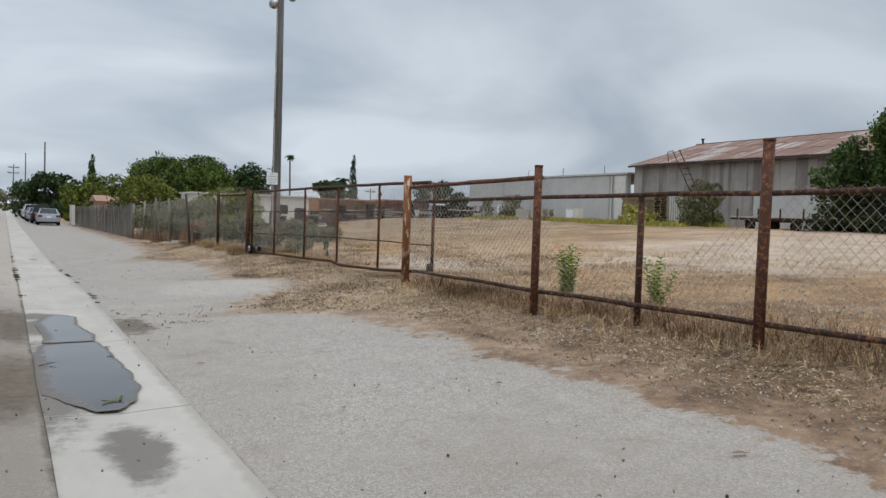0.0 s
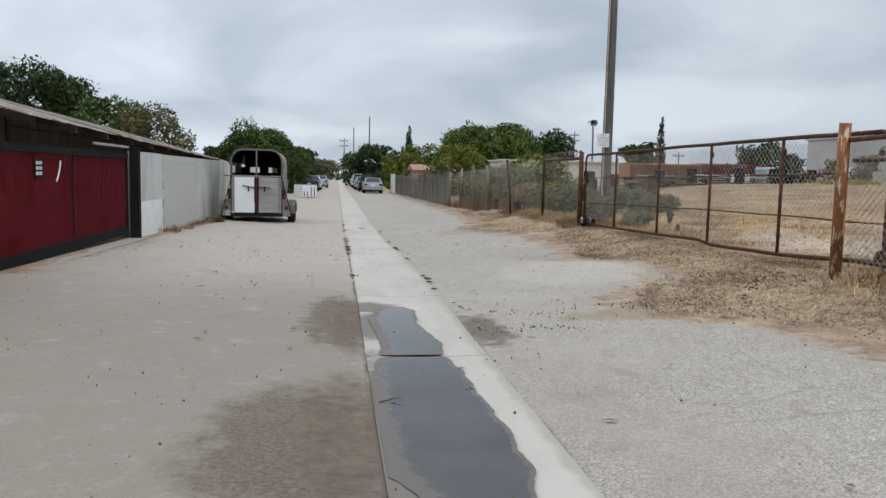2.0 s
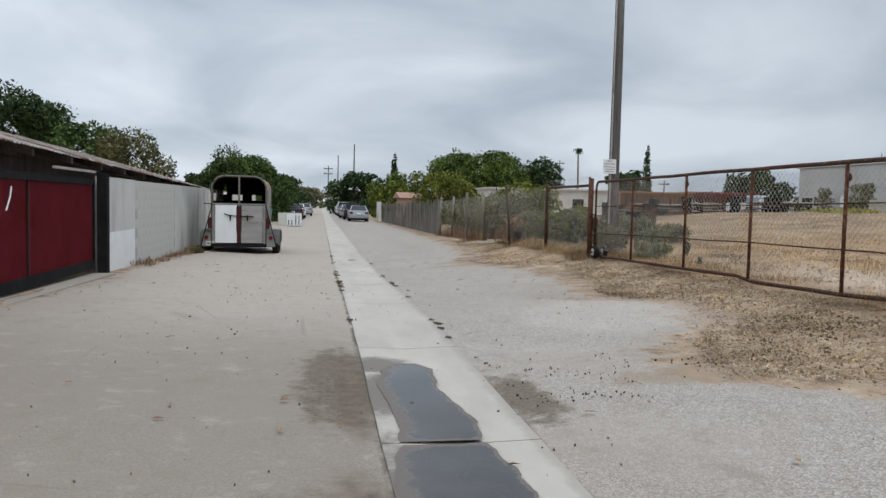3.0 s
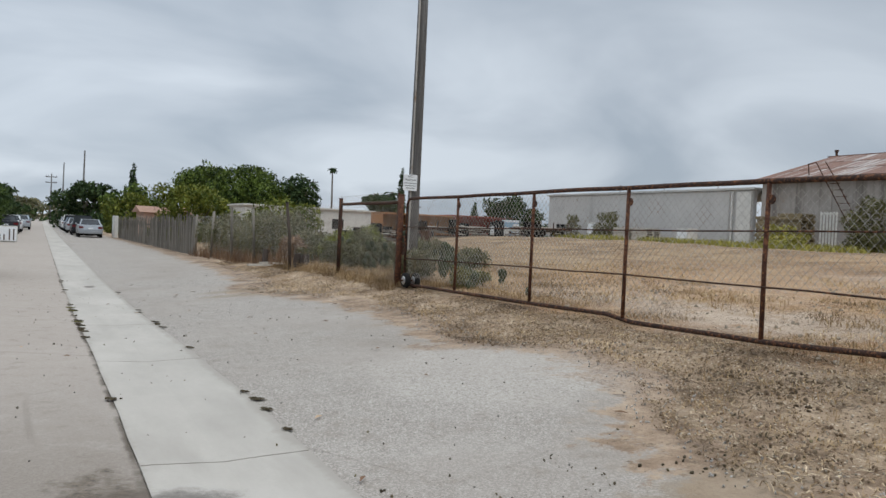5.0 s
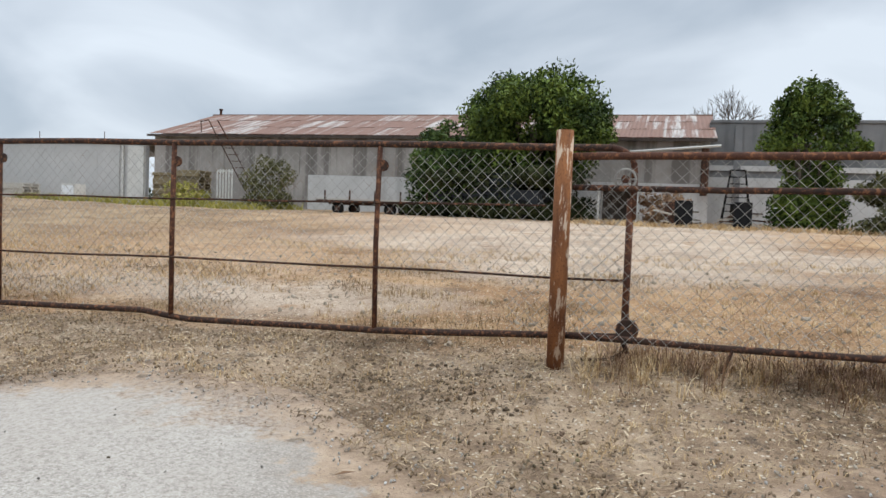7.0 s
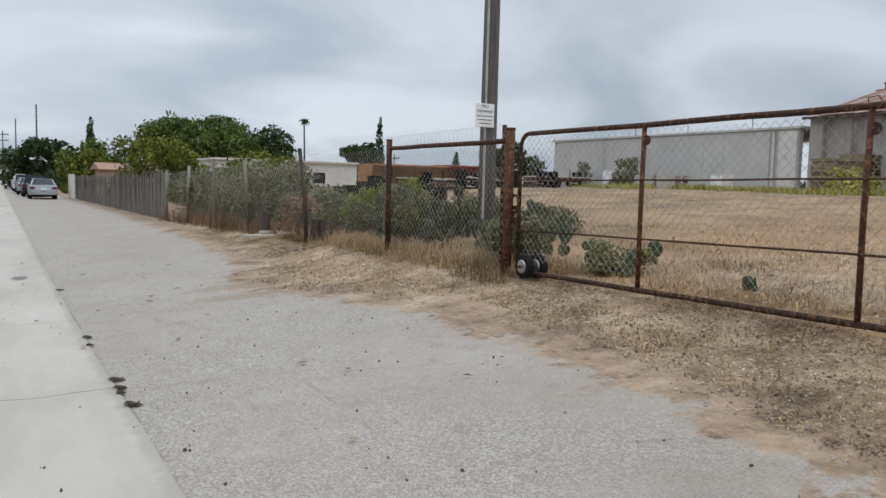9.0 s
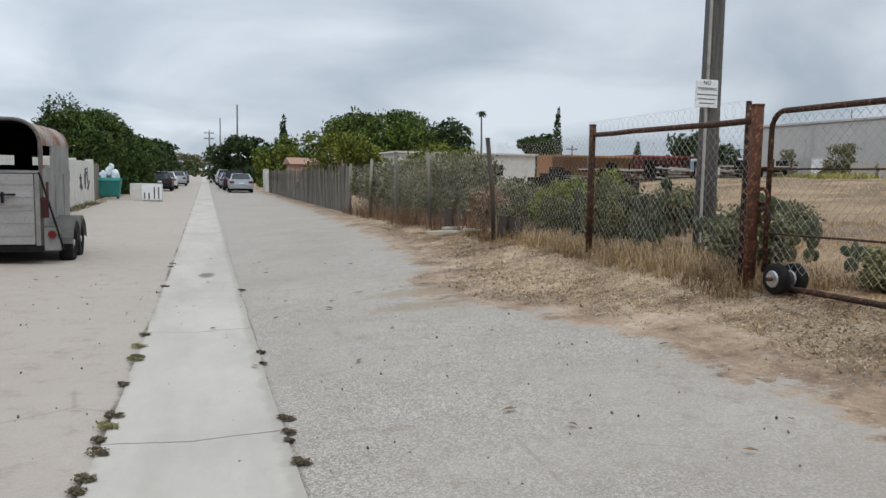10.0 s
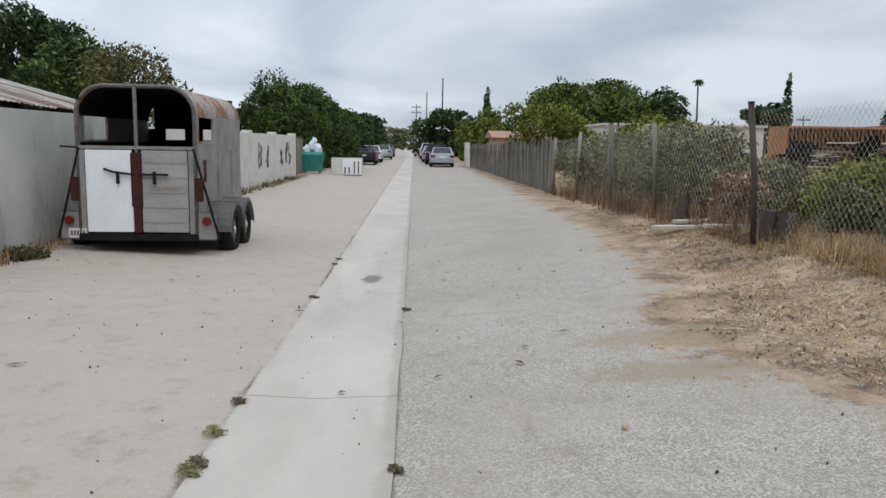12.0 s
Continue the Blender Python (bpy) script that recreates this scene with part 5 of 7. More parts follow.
def palm(x, y, h, seed, fr=1.6, r=0.22):
    rng = random.Random(seed)
    t = thing("palm_tree", (x, y, 0), "tall thin palm with a shaggy crown", "palm tree")
    part("trunk", tube(B(), [(0, 0, 0), (0.1, 0, h * 0.5), (0.0, 0.1, h)], r, 8, r * 0.6), BARK, t, smooth=True)
    for k in range(26):
        a, e = rng.uniform(0, 6.28), rng.uniform(-0.9, 1.1)
        bm = B()
        prev = None
        for j in range(6):
            u = j / 5
            d = fr * u
            c = Vector((d * math.cos(a) * math.cos(e * 0.6), d * math.sin(a) * math.cos(e * 0.6), h + d * e * 0.6 - 0.5 * fr * u * u))
            wv = Vector((-math.sin(a), math.cos(a), 0)) * (0.22 * fr * math.sin(math.pi * (0.15 + 0.8 * u)))
            cur = (bm.verts.new(c - wv - Vector((0, 0, 0.1 * fr * u))), bm.verts.new(c), bm.verts.new(c + wv - Vector((0, 0, 0.1 * fr * u))))
            if prev:
                bm.faces.new((prev[0], cur[0], cur[1], prev[1]))
                bm.faces.new((prev[1], cur[1], cur[2], prev[2]))
            prev = cur
        part("frond", bm, LEAF_DARK, t)


def tufts(name, spots, height, spread, blades, material, label, category, seed, width=0.006, jitter=0.05):
    """Bunches of thin bent blades standing on the ground at the given spots."""
    rng = np.random.default_rng(seed)
    verts, faces = [], []
    for sx, sy, sc in spots:
        z = land(sx, sy) + lumps(sx, sy) - 0.02
        for k in range(blades):
            a, lean = rng.uniform(0, 6.283), rng.uniform(0.1, 1.0) ** 1.2 * spread
            hh = height * sc * rng.uniform(0.35, 1.1)
            bx, by = sx + rng.normal() * jitter * sc, sy + rng.normal() * jitter * sc
            dx, dy = math.cos(a) * lean * hh, math.sin(a) * lean * hh
            w = width * rng.uniform(0.6, 1.4)
            wx, wy = -math.sin(a) * w, math.cos(a) * w
            i = len(verts)
            verts += [(bx - wx, by - wy, z), (bx + wx, by + wy, z), (bx + dx * 0.4 + wx * 0.8, by + dy * 0.4 + wy * 0.8, z + hh * 0.6), (bx + dx * 0.4 - wx * 0.8, by + dy * 0.4 - wy * 0.8, z + hh * 0.6), (bx + dx, by + dy, z + hh * (1 - 0.25 * lean))]
            faces += [(i, i + 1, i + 2, i + 3), (i + 3, i + 2, i + 4)]
    ob = raw(name, verts, faces, material)
    return tagged(ob, label, category, kind="stuff")


def scatter(seed, count, x0, x1, y0, y1, keep=None, sc=(0.5, 1.2)):
    rng = random.Random(seed)
    out = []
    while len(out) < count:
        x, y = rng.uniform(x0, x1), rng.uniform(y0, y1)
        if keep is None or keep(x, y, rng):
            out.append((x, y, rng.uniform(*sc)))
    return out


def shrub(x, y, h, r, material, label, seed, count=1800, leaf=0.05, name="shrub", category="shrub", z=None):
    rng = np.random.default_rng(seed)
    z0 = land(x, y) if z is None else z
    t = thing(name, (x, y, z0 - 0.03), label, category)
    blobs = [(0, 0, h * 0.45, r * 0.8, r * 0.8, h * 0.45)]
    for k in range(7):
        a = rng.uniform(0, 6.283)
        blobs.append((r * 0.6 * math.cos(a), r * 0.6 * math.sin(a), h * rng.uniform(0.25, 0.75), r * 0.42, r * 0.42, h * 0.27))
    v, f = leaf_cloud(blobs, count, leaf, rng, shell=0.3)
    raw("foliage", v, f, material, t)
    for k in range(7):
        a = rng.uniform(0, 6.283)
        part("stem", tube(B(), [(0, 0, 0), (0.35 * r * math.cos(a), 0.35 * r * math.sin(a), h * 0.4), (0.7 * r * math.cos(a), 0.7 * r * math.sin(a), h * 0.75)], 0.018, 5, 0.005), BARK, t)
    return t


def milkweed(x, y, h, seed, stems):
    rng = random.Random(seed)
    t = thing("green_weed", (x, y, land(x, y) - 0.03), "leafy pale green weed growing by the fence", "weed")
    for s in range(stems):
        a, o = rng.uniform(0, 6.28), rng.uniform(0.03, 0.16)
        top = Vector((o * math.cos(a) * 1.6, o * math.sin(a) * 1.6, h * rng.uniform(0.7, 1.05)))
        stem = part("stem", tube(B(), [(o * 0.3 * math.cos(a), o * 0.3 * math.sin(a), 0), top], 0.006, 5, 0.003), LEAF_WEED, t)
        vs, fs = [], []
        for k in range(34):
            u = 0.12 + 0.9 * k / 34
            c = top * u
            b = k * 2.4
            ln, wd = 0.13 * (1.15 - 0.55 * u), 0.03
            d = Vector((math.cos(b), math.sin(b), 0.55)).normalized()
            w = Vector((-math.sin(b), math.cos(b), 0)) * wd
            i = len(vs)
            vs += [tuple(c), tuple(c + d * ln * 0.5 + w), tuple(c + d * ln - Vector((0, 0, 0.02))), tuple(c + d * ln * 0.5 - w)]
            fs.append((i, i + 1, i + 2, i + 3))
        raw("leaves", vs, fs, LEAF_WEED, stem)


def prickly_pear(x, y, h, seed, pads=14):
    rng = random.Random(seed)
    t = thing("prickly_pear", (x, y, land(x, y) - 0.04), "grey-green prickly pear cactus in dry grass", "cactus")
    bm = bmesh.ops.create_uvsphere(bmesh_pad := B(), u_segments=10, v_segments=6, radius=1)
    for v in bmesh_pad.verts:
        v.co = Vector((v.co.x * 0.068 * (1 + 0.25 * v.co.z), v.co.y * 0.015, v.co.z * 0.09))
    first = part("pad", bmesh_pad, CACTUS, t, smooth=True)
    tips = []
    for k in range(pads):
        ob = first if k == 0 else new("pad", first.data)
        if k:
            ob.parent = t
        if k < pads // 4 or not tips:
            p, yaw, tilt = Vector((rng.uniform(-0.25, 0.25), rng.uniform(-0.25, 0.25), 0.11)), rng.uniform(0, 180), rng.uniform(-25, 25)
        else:
            q, yaw0 = rng.choice(tips)
            yaw, tilt = yaw0 + rng.uniform(-60, 60), rng.uniform(-50, 50)
            p = q + Vector((math.sin(radians(tilt)) * math.cos(radians(yaw)) * 0.088, math.sin(radians(tilt)) * math.sin(radians(yaw)) * 0.088, 0.088 * math.cos(radians(tilt))))
            if p.z > h - 0.1:
                p.z = h - rng.uniform(0.1, 0.3)
        s = rng.uniform(0.75, 1.2)
        ob.matrix_basis = pose(p.x, p.y, p.z, 0, tilt, yaw) @ Matrix.Diagonal((s, s, s, 1))
        tips.append((p + Vector((math.sin(radians(tilt)) * math.cos(radians(yaw)) * 0.088, math.sin(radians(tilt)) * math.sin(radians(yaw)) * 0.088, 0.088 * math.cos(radians(tilt)))) * s, yaw))


# trees along the alley and round the lot
tree(16.9, 86.5, 8.0, 5.3, LEAF, "broad green tree with a rounded crown", 1, 22000, 0.17, 0.3, low=0.12, lumps_n=20, loose=True)
tree(9.5, 66, 4.4, 3.3, LEAF_YEL, "yellow-green shrubby tree over the fence", 2, 10000, 0.14, 0.2, low=0.08)
tree(15.5, 63, 4.0, 3.0, LEAF_YEL, "yellow-green shrubby tree over the fence", 3, 8000, 0.14, 0.2, low=0.08)
tree(26.5, 97, 7.6, 3.4, LEAF_DARK, "dark dense tree behind the lot", 4, 4500, 0.28, 0.3, low=0.1)
tree(31.0, 108, 5.5, 3.0, LEAF_DARK, "low dark tree behind the lot", 41, 3000, 0.28, 0.3, low=0.1)
tree(-5.7, 59.6, 5.3, 2.6, LEAF_MID, "dense green tree crowding the alley", 5, 17000, 0.11, 0.22, low=0.06, lumps_n=18, loose=True)
tree(-4.6, 66, 4.4, 2.5, LEAF_MID, "dense green tree crowding the alley", 6, 12000, 0.12, 0.22, low=0.05)
tree(-4.9, 76, 4.2, 2.6, LEAF_MID, "dense green tree crowding the alley", 7, 9000, 0.14, 0.22, low=0.05)
tree(-5.3, 88, 4.6, 3.0, LEAF_DARK, "dark hedge-like tree beside the alley", 8, 4000, 0.24, 0.22, low=0.05)
tree(-5.6, 106, 5.2, 3.6, LEAF_DARK, "dark hedge-like tree beside the alley", 9, 3500, 0.3, 0.22, low=0.05)
tree(-8.3, 62, 3.9, 1.9, LEAF_DARK, "dark tree behind the yard wall", 10, 5000, 0.2, 0.2, low=0.06)
tree(-22.4, 63, 10.3, 4.2, LEAF_DARK, "tall dark tree with an open crown", 11, 16000, 0.18, 0.4, low=0.25, lumps_n=14)
tree(-27.5, 60, 8.8, 4.4, LEAF_DARK, "tall dark tree with an open crown", 12, 12000, 0.18, 0.4, low=0.2, lumps_n=14)
tree(-14.0, 53, 6.2, 2.7, LEAF_MID, "loose green tree behind the tin roof", 13, 7000, 0.14, 0.2, low=0.2, lumps_n=14)
tree(-10.8, 51, 5.9, 2.3, LEAF_OLIVE, "sparse olive-green tree behind the tin roof", 14, 4500, 0.11, 0.16, low=0.2, lumps_n=15)
tree(5.2, 118, 6.6, 4.4, LEAF_DARK, "dark tree at the far end of the alley", 15, 4500, 0.32, 0.3, low=0.1)
tree(-9.0, 150, 7.4, 5.5, LEAF_DARK, "dark tree at the far end of the alley", 16, 3800, 0.4, 0.3, low=0.1)
tree(-5.0, 238, 6.5, 6.0, LEAF_GREY, "hazy tree where the alley ends", 171, 2500, 0.5, 0.3, low=0.05)
tree(6.5, 252, 6.0, 7.0, LEAF_GREY, "hazy tree where the alley ends", 172, 2500, 0.5, 0.3, low=0.05)
tree(9.5, 106, 5.6, 3.6, LEAF, "green tree beside the far fence", 17, 3500, 0.28, 0.3, low=0.1)
tree(7.6, 92, 4.4, 2.4, LEAF_YEL, "green shrubby tree beside the far fence", 18, 2800, 0.22, 0.2, low=0.08)
tree(30.6, 15.1, 6.2, 2.8, LEAF, "large spreading green tree in front of the shed", 19, 34000, 0.1, 0.3, low=0.16, lumps_n=36, loose=True)
# this undergrowth has the tree's shade painted into its leaves
tree(31.2, 16.4, 2.7, 4.5, LEAF_DEEP, "dense undergrowth below the large tree, shade in its leaf colour", 20, 30000, 0.11, 0.25, low=0.0, lumps_n=12, name="thicket", category="shrub")
tree(30.1, 18.3, 4.2, 2.0, LEAF_MID, "dull green creeper beside the large tree", 21, 11000, 0.1, 0.12, low=0.05, lumps_n=16, loose=True)
tree(29.0, 5.3, 5.75, 1.65, LEAF, "upright green tree in front of the wall", 22, 24000, 0.085, 0.25, low=0.06, lumps_n=18, cone=0.5, loose=True)
tree(27.0, 2.1, 2.2, 2.1, LEAF_OLIVE, "dull olive spreading bush at the lot edge", 23, 16000, 0.085, 0.15, low=0.02, name="bush", category="shrub")
tree(34.9, 62, 5.1, 2.9, LEAF_DARK, "rounded dark green tree beside the hall", 24, 4500, 0.2, 0.3, low=0.1)
tree(38.9, 99, 6.2, 2.6, LEAF_DARK, "spreading dark tree on the skyline", 25, 2500, 0.25, 0.3, low=0.45)
tree(30.5, 26.9, 2.45, 1.3, LEAF_OLIVE, "ragged olive-green shrub against the shed", 27, 5500, 0.065, 0.12, low=0.1)
tree(32, 45.8, 1.8, 1.1, LEAF_OLIVE, "round olive-green bush by the hall", 28, 4500, 0.06, 0.12, low=0.05, name="bush", category="shrub")
tree(33.2, 51, 2.4, 0.6, LEAF_GREY, "narrow dull green bush by the hall", 29, 1300, 0.09, 0.12, low=0.05, name="bush", category="shrub")
tree(29.8, 30.8, 1.25, 1.2, WEED_YEL, "yellow-green weeds against the shed", 30, 1600, 0.09, 0.08, low=0.02, name="bush", category="shrub")
tree(29.5, 10.0, 1.35, 1.0, TWIG, "brown dead bush against the shed", 31, 2500, 0.08, 0.1, low=0.02, name="bush", category="shrub")


def bare_tree(x, y, h, r, seed):
    """A leafless crown of forking branches."""
    rng = random.Random(seed)
    t = thing("bare_tree", (x, y, land(x, y) - 0.05), "bare grey tree behind the warehouse", "tree")
    part("trunk", tube(B(), [(0, 0, 0), (0.1, 0, h * 0.35), (0.05, 0.1, h * 0.55)], 0.2, 7, 0.12), BARK, t, smooth=True)

    def fork(bm, p, d, length, rad, depth):
        q = p + d * length
        tube(bm, [p, p.lerp(q, 0.5) + Vector((0, rng.uniform(-0.06, 0.06), rng.uniform(-0.03, 0.06))), q], rad, 4, rad * 0.6, False)
        if depth:
            for k in range(3):
                e = (d + Vector((rng.uniform(-0.7, 0.7), rng.uniform(-0.8, 0.8), rng.uniform(-0.25, 0.6)))).normalized()
                fork(bm, p.lerp(q, rng.uniform(0.6, 1.0)), e, length * rng.uniform(0.6, 0.8), rad * 0.62, depth - 1)
    for k in range(9):
        a = 2 * math.pi * k / 9
        bm = B()
        fork(bm, Vector((0.05, 0.1, h * rng.uniform(0.42, 0.55))), Vector((0.5 * math.cos(a), 0.85 * math.sin(a), rng.uniform(0.35, 0.9))).normalized(), r * 0.42, 0.055, 4)
        part("limb", bm, BARK, t)


bare_tree(46.0, 7.0, 8.4, 3.2, 12)
palm(48.4, 145, 12.4, 1, 1.0)
palm(43.5, 106, 6.4, 2, 1.3, 0.25)
palm(-7.0, 64, 4.0, 3, 1.6)


def cypress(x, y, h, r, seed, label="narrow dark cypress on the skyline"):
    rng = np.random.default_rng(seed)
    t = thing("cypress", (x, y, 0.0), label, "tree")
    blobs = [(0.1 * rng.normal(), 0.1 * rng.normal(), h * u, r * (1.1 - u) + 0.1, r * (1.1 - u) + 0.1, h * 0.11) for u in np.linspace(0.08, 0.95, 9)]
    v, f = leaf_cloud(blobs, 2200, 0.2, rng)
    raw("crown", v, f, LEAF_DARK, t)
    part("trunk", tube(B(), [(0, 0, -0.1), (0, 0, h * 0.9)], 0.16, 6, 0.04), BARK, t)


cypress(48.2, 113, 10.4, 1.1, 1)
cypress(64, 118, 6.3, 1.4, 2, "dark pointed conifer on the skyline")
cypress(10.2, 112, 8.0, 0.9, 3, "dark pointed conifer by the alley")


# ---- dry vegetation along the fences ----
tufts("dry_grass", scatter(1, 1000, 4.9, 6.4, -4, 10.4, lambda x, y, g: g.random() < math.exp(-((x - 5.6) / 0.45) ** 2)), 0.16, 2.0, 16, STRAW, "pale dry grass under the rusty fence", "dry grass", 1, 0.0028)
tufts("dead_weeds", scatter(2, 950, 5.0, 6.2, -4, 10.2, lambda x, y, g: g.random() < math.exp(-((x - 5.55) / 0.3) ** 2)), 0.27, 1.7, 16, TWIG, "brown dead weeds tangled in the fence", "dead weeds", 2, 0.0026)
tufts("dry_grass", scatter(3, 800, 5.2, 6.7, 19.6, 27, lambda x, y, g: g.random() < 0.55 + 0.9 * noise.noise((x * 1.2, y * 0.8, 2))), 0.25, 1.3, 16, STRAW_DULL, "dry brown grass behind the chain link", "dry grass", 3, 0.003)
tufts("dry_grass", scatter(13, 900, 5.2, 6.9, 19.6, 27), 0.15, 1.8, 14, STRAW_DULL, "dry grass along the chain link", "dry grass", 13, 0.003)
tufts("dry_grass", scatter(4, 1900, 3.9, 5.6, 9.0, 32, lambda x, y, g: x > interp(y, ROAD_EDGE) + 0.15), 0.075, 1.9, 9, STRAW, "flattened straw on the verge", "straw", 4, 0.0028)
tufts("dry_grass", scatter(5, 2000, 5.8, 14, 2, 26, lambda x, y, g: noise.noise((x * 0.4, y * 0.25, 3)) > -0.05), 0.13, 1.3, 10, STRAW, "low dry grass on the lot", "dry grass", 5, 0.0035)
tufts("dry_grass", scatter(6, 420, 3.9, 5.2, -3, 9, lambda x, y, g: x > interp(y, ROAD_EDGE) + 0.1), 0.08, 1.5, 6, TWIG, "scraps of dead stalks on the verge", "straw", 6, 0.0028)
tufts("dry_grass", scatter(15, 700, 5.9, 11, 10, 24, lambda x, y, g: noise.noise((x * 0.7, y * 0.5, 9)) > 0.12), 0.15, 2.2, 16, STRAW_DULL, "flattened dead grass in patches on the lot", "dry grass", 15, 0.003, 0.14)
shrub(6.75, 19.3, 0.42, 0.38, WEED_DULL, "low pale green weed behind the gate", 81, 2200, 0.028, "green_weed", "weed")
tufts("yellow_weeds", scatter(7, 1300, 26.5, 31.6, 25, 46, lambda x, y, g: noise.noise((x * 0.5, y * 0.35, 5)) > -0.05), 0.33, 0.9, 9, WEED_YEL, "yellow-green weeds along the shed", "weeds", 7, 0.015, 0.15)
tufts("dry_grass", scatter(8, 1900, 25, 31.5, -5, 13), 0.19, 1.3, 10, STRAW, "dry grass at the far edge of the lot", "dry grass", 8, 0.012, 0.2)
tufts("dead_weeds", scatter(9, 500, 5.25, 6.4, 26.5, 40), 0.55, 0.5, 9, TWIG, "dead weeds at the foot of the fence", "dead weeds", 9, 0.004)
tufts("dead_weeds", scatter(10, 300, -4.0, -3.5, 20.5, 32, lambda x, y, g: g.random() < 0.5 or y > 25), 0.2, 0.9, 7, TWIG, "dead weeds at the foot of the block wall", "dead weeds", 10)
tufts("dead_weeds", scatter(12, 160, -3.85, -3.4, 35, 50), 0.22, 0.9, 7, LEAF_GREY, "weeds at the foot of the plaster wall", "weeds", 12, 0.012)
shrub(-3.55, 26.5, 0.24, 0.30, LEAF_OLIVE, "low dull green weed against the block wall", 3, 900, 0.03, "green_weed", "weed")
milkweed(6.3, 7.7, 0.70, 1, 10)
milkweed(6.32, 6.2, 0.62, 2, 5)
for k, (x, y, h, r, mat, n) in enumerate(((6.9, 26.7, 1.0, 0.55, LEAF_LIME, 1700), (6.6, 28.6, 1.1, 0.9, LEAF_GREY, 2600), (6.3, 30.2, 1.7, 1.0, LEAF_GREY, 2600), (6.5, 32.2, 1.7, 1.1, LEAF_GREY, 2600), (6.4, 34.5, 1.75, 1.1, LEAF_GREY, 2400), (6.4, 36.7, 1.6, 1.1, LEAF_GREY, 2200), (6.4, 39.0, 1.6, 1.1, LEAF_GREY, 2200), (5.95, 27.6, 0.9, 0.45, TWIG, 1300), (8.4, 28.5, 0.8, 0.7, LEAF_GREY, 1500), (7.3, 26.0, 1.15, 0.6, LEAF_LIME, 1500), (9.4, 26.5, 0.8, 0.7, LEAF_GREY, 1300), (6.35, 20.9, 0.75, 0.45, LEAF_GREY, 1300), (6.5, 25.6, 0.7, 0.5, LEAF_OLIVE, 1500), (7.2, 28.0, 0.7, 0.6, LEAF_OLIVE, 1500), (6.2, 27.0, 0.6, 0.4, LEAF_OLIVE, 1300), (8.1, 25.0, 0.75, 0.8, LEAF_OLIVE, 1600), (9.0, 23.8, 0.6, 0.8, LEAF_GREY, 1500), (6.2, 23.6, 0.8, 0.4, LEAF_OLIVE, 1300), (7.0, 24.6, 1.05, 0.6, LEAF_GREY, 1500))):
    shrub(x, y, h, r, mat, "yellow-green brush behind the chain link" if mat is LEAF_LIME else "dry brown bush by the fence" if mat is TWIG else "dusty grey-green brush behind the fence", 40 + k, n * 3, 0.035 if n < 2000 else 0.042)
for k, (x, y, h, n) in enumerate(((6.7, 21.3, 0.68, 20), (6.75, 22.0, 0.95, 26), (6.6, 23.4, 0.95, 28), (7.7, 22.2, 0.95, 26), (6.4, 24.9, 0.95, 34), (7.4, 21.2, 0.6, 18), (7.1, 17.6, 0.3, 4), (6.8, 18.9, 0.36, 6), (7.5, 19.4, 0.38, 7), (7.0, 20.2, 0.4, 8), (7.6, 24.4, 1.0, 34), (8.2, 23.0, 0.75, 24), (6.3, 22.7, 0.8, 26))):
    prickly_pear(x, y, h, 60 + k, n)


# ---- board fence further on ----
def board_fence():
    f = thing("board_fence", (0, 0, 0), "crooked grey weathered board fence", "fence")
    rng = random.Random(2)
    meshes = []
    for k in range(4):
        bm = box(B(), (-0.012, -0.065, 0), (0.012, 0.065, 1.0))
        for v in bm.verts:
            if v.co.z > 0.5:
                v.co.z += rng.uniform(-0.03, 0.03)
                v.co.y *= rng.uniform(0.8, 1.0)
        o = part("board", bm, GREY_WOOD, f)
        meshes.append(o.data)
        o.location = (5.5, 40.1 + 0.14 * k, land(5.5, 40.1) - 0.03)
        o.scale = (1, 1, 1.6)
    for k in range(4, 245):
        y = 40.1 + 0.14 * k
        o = new("board", meshes[k % 4])
        o.parent = f
        s = rng.uniform(1.42, 1.78)
        o.matrix_basis = pose(5.5 + 0.05 * noise.noise((y * 0.3, 0, 0)), y, land(5.5, y) - 0.04, rng.uniform(-2.5, 2.5), rng.uniform(-2.5, 2.5), rng.uniform(-5, 5)) @ Matrix.Diagonal((1, 1, s, 1))
    part("rail", box(B(), (5.53, 40, 0.1), (5.57, 74.6, 0.18)), GREY_WOOD, f)
    part("rail", box(B(), (5.53, 40, 0.95), (5.57, 74.6, 1.03)), GREY_WOOD, f)
    bm = box(B(), (5.2, 75, -0.5), (5.5, 77, 1.45), 0.02)
    tagged(part("gate_pier", bm, WHITE_OLD), "pale plaster pier at the end of the board fence", "pier")


board_fence()


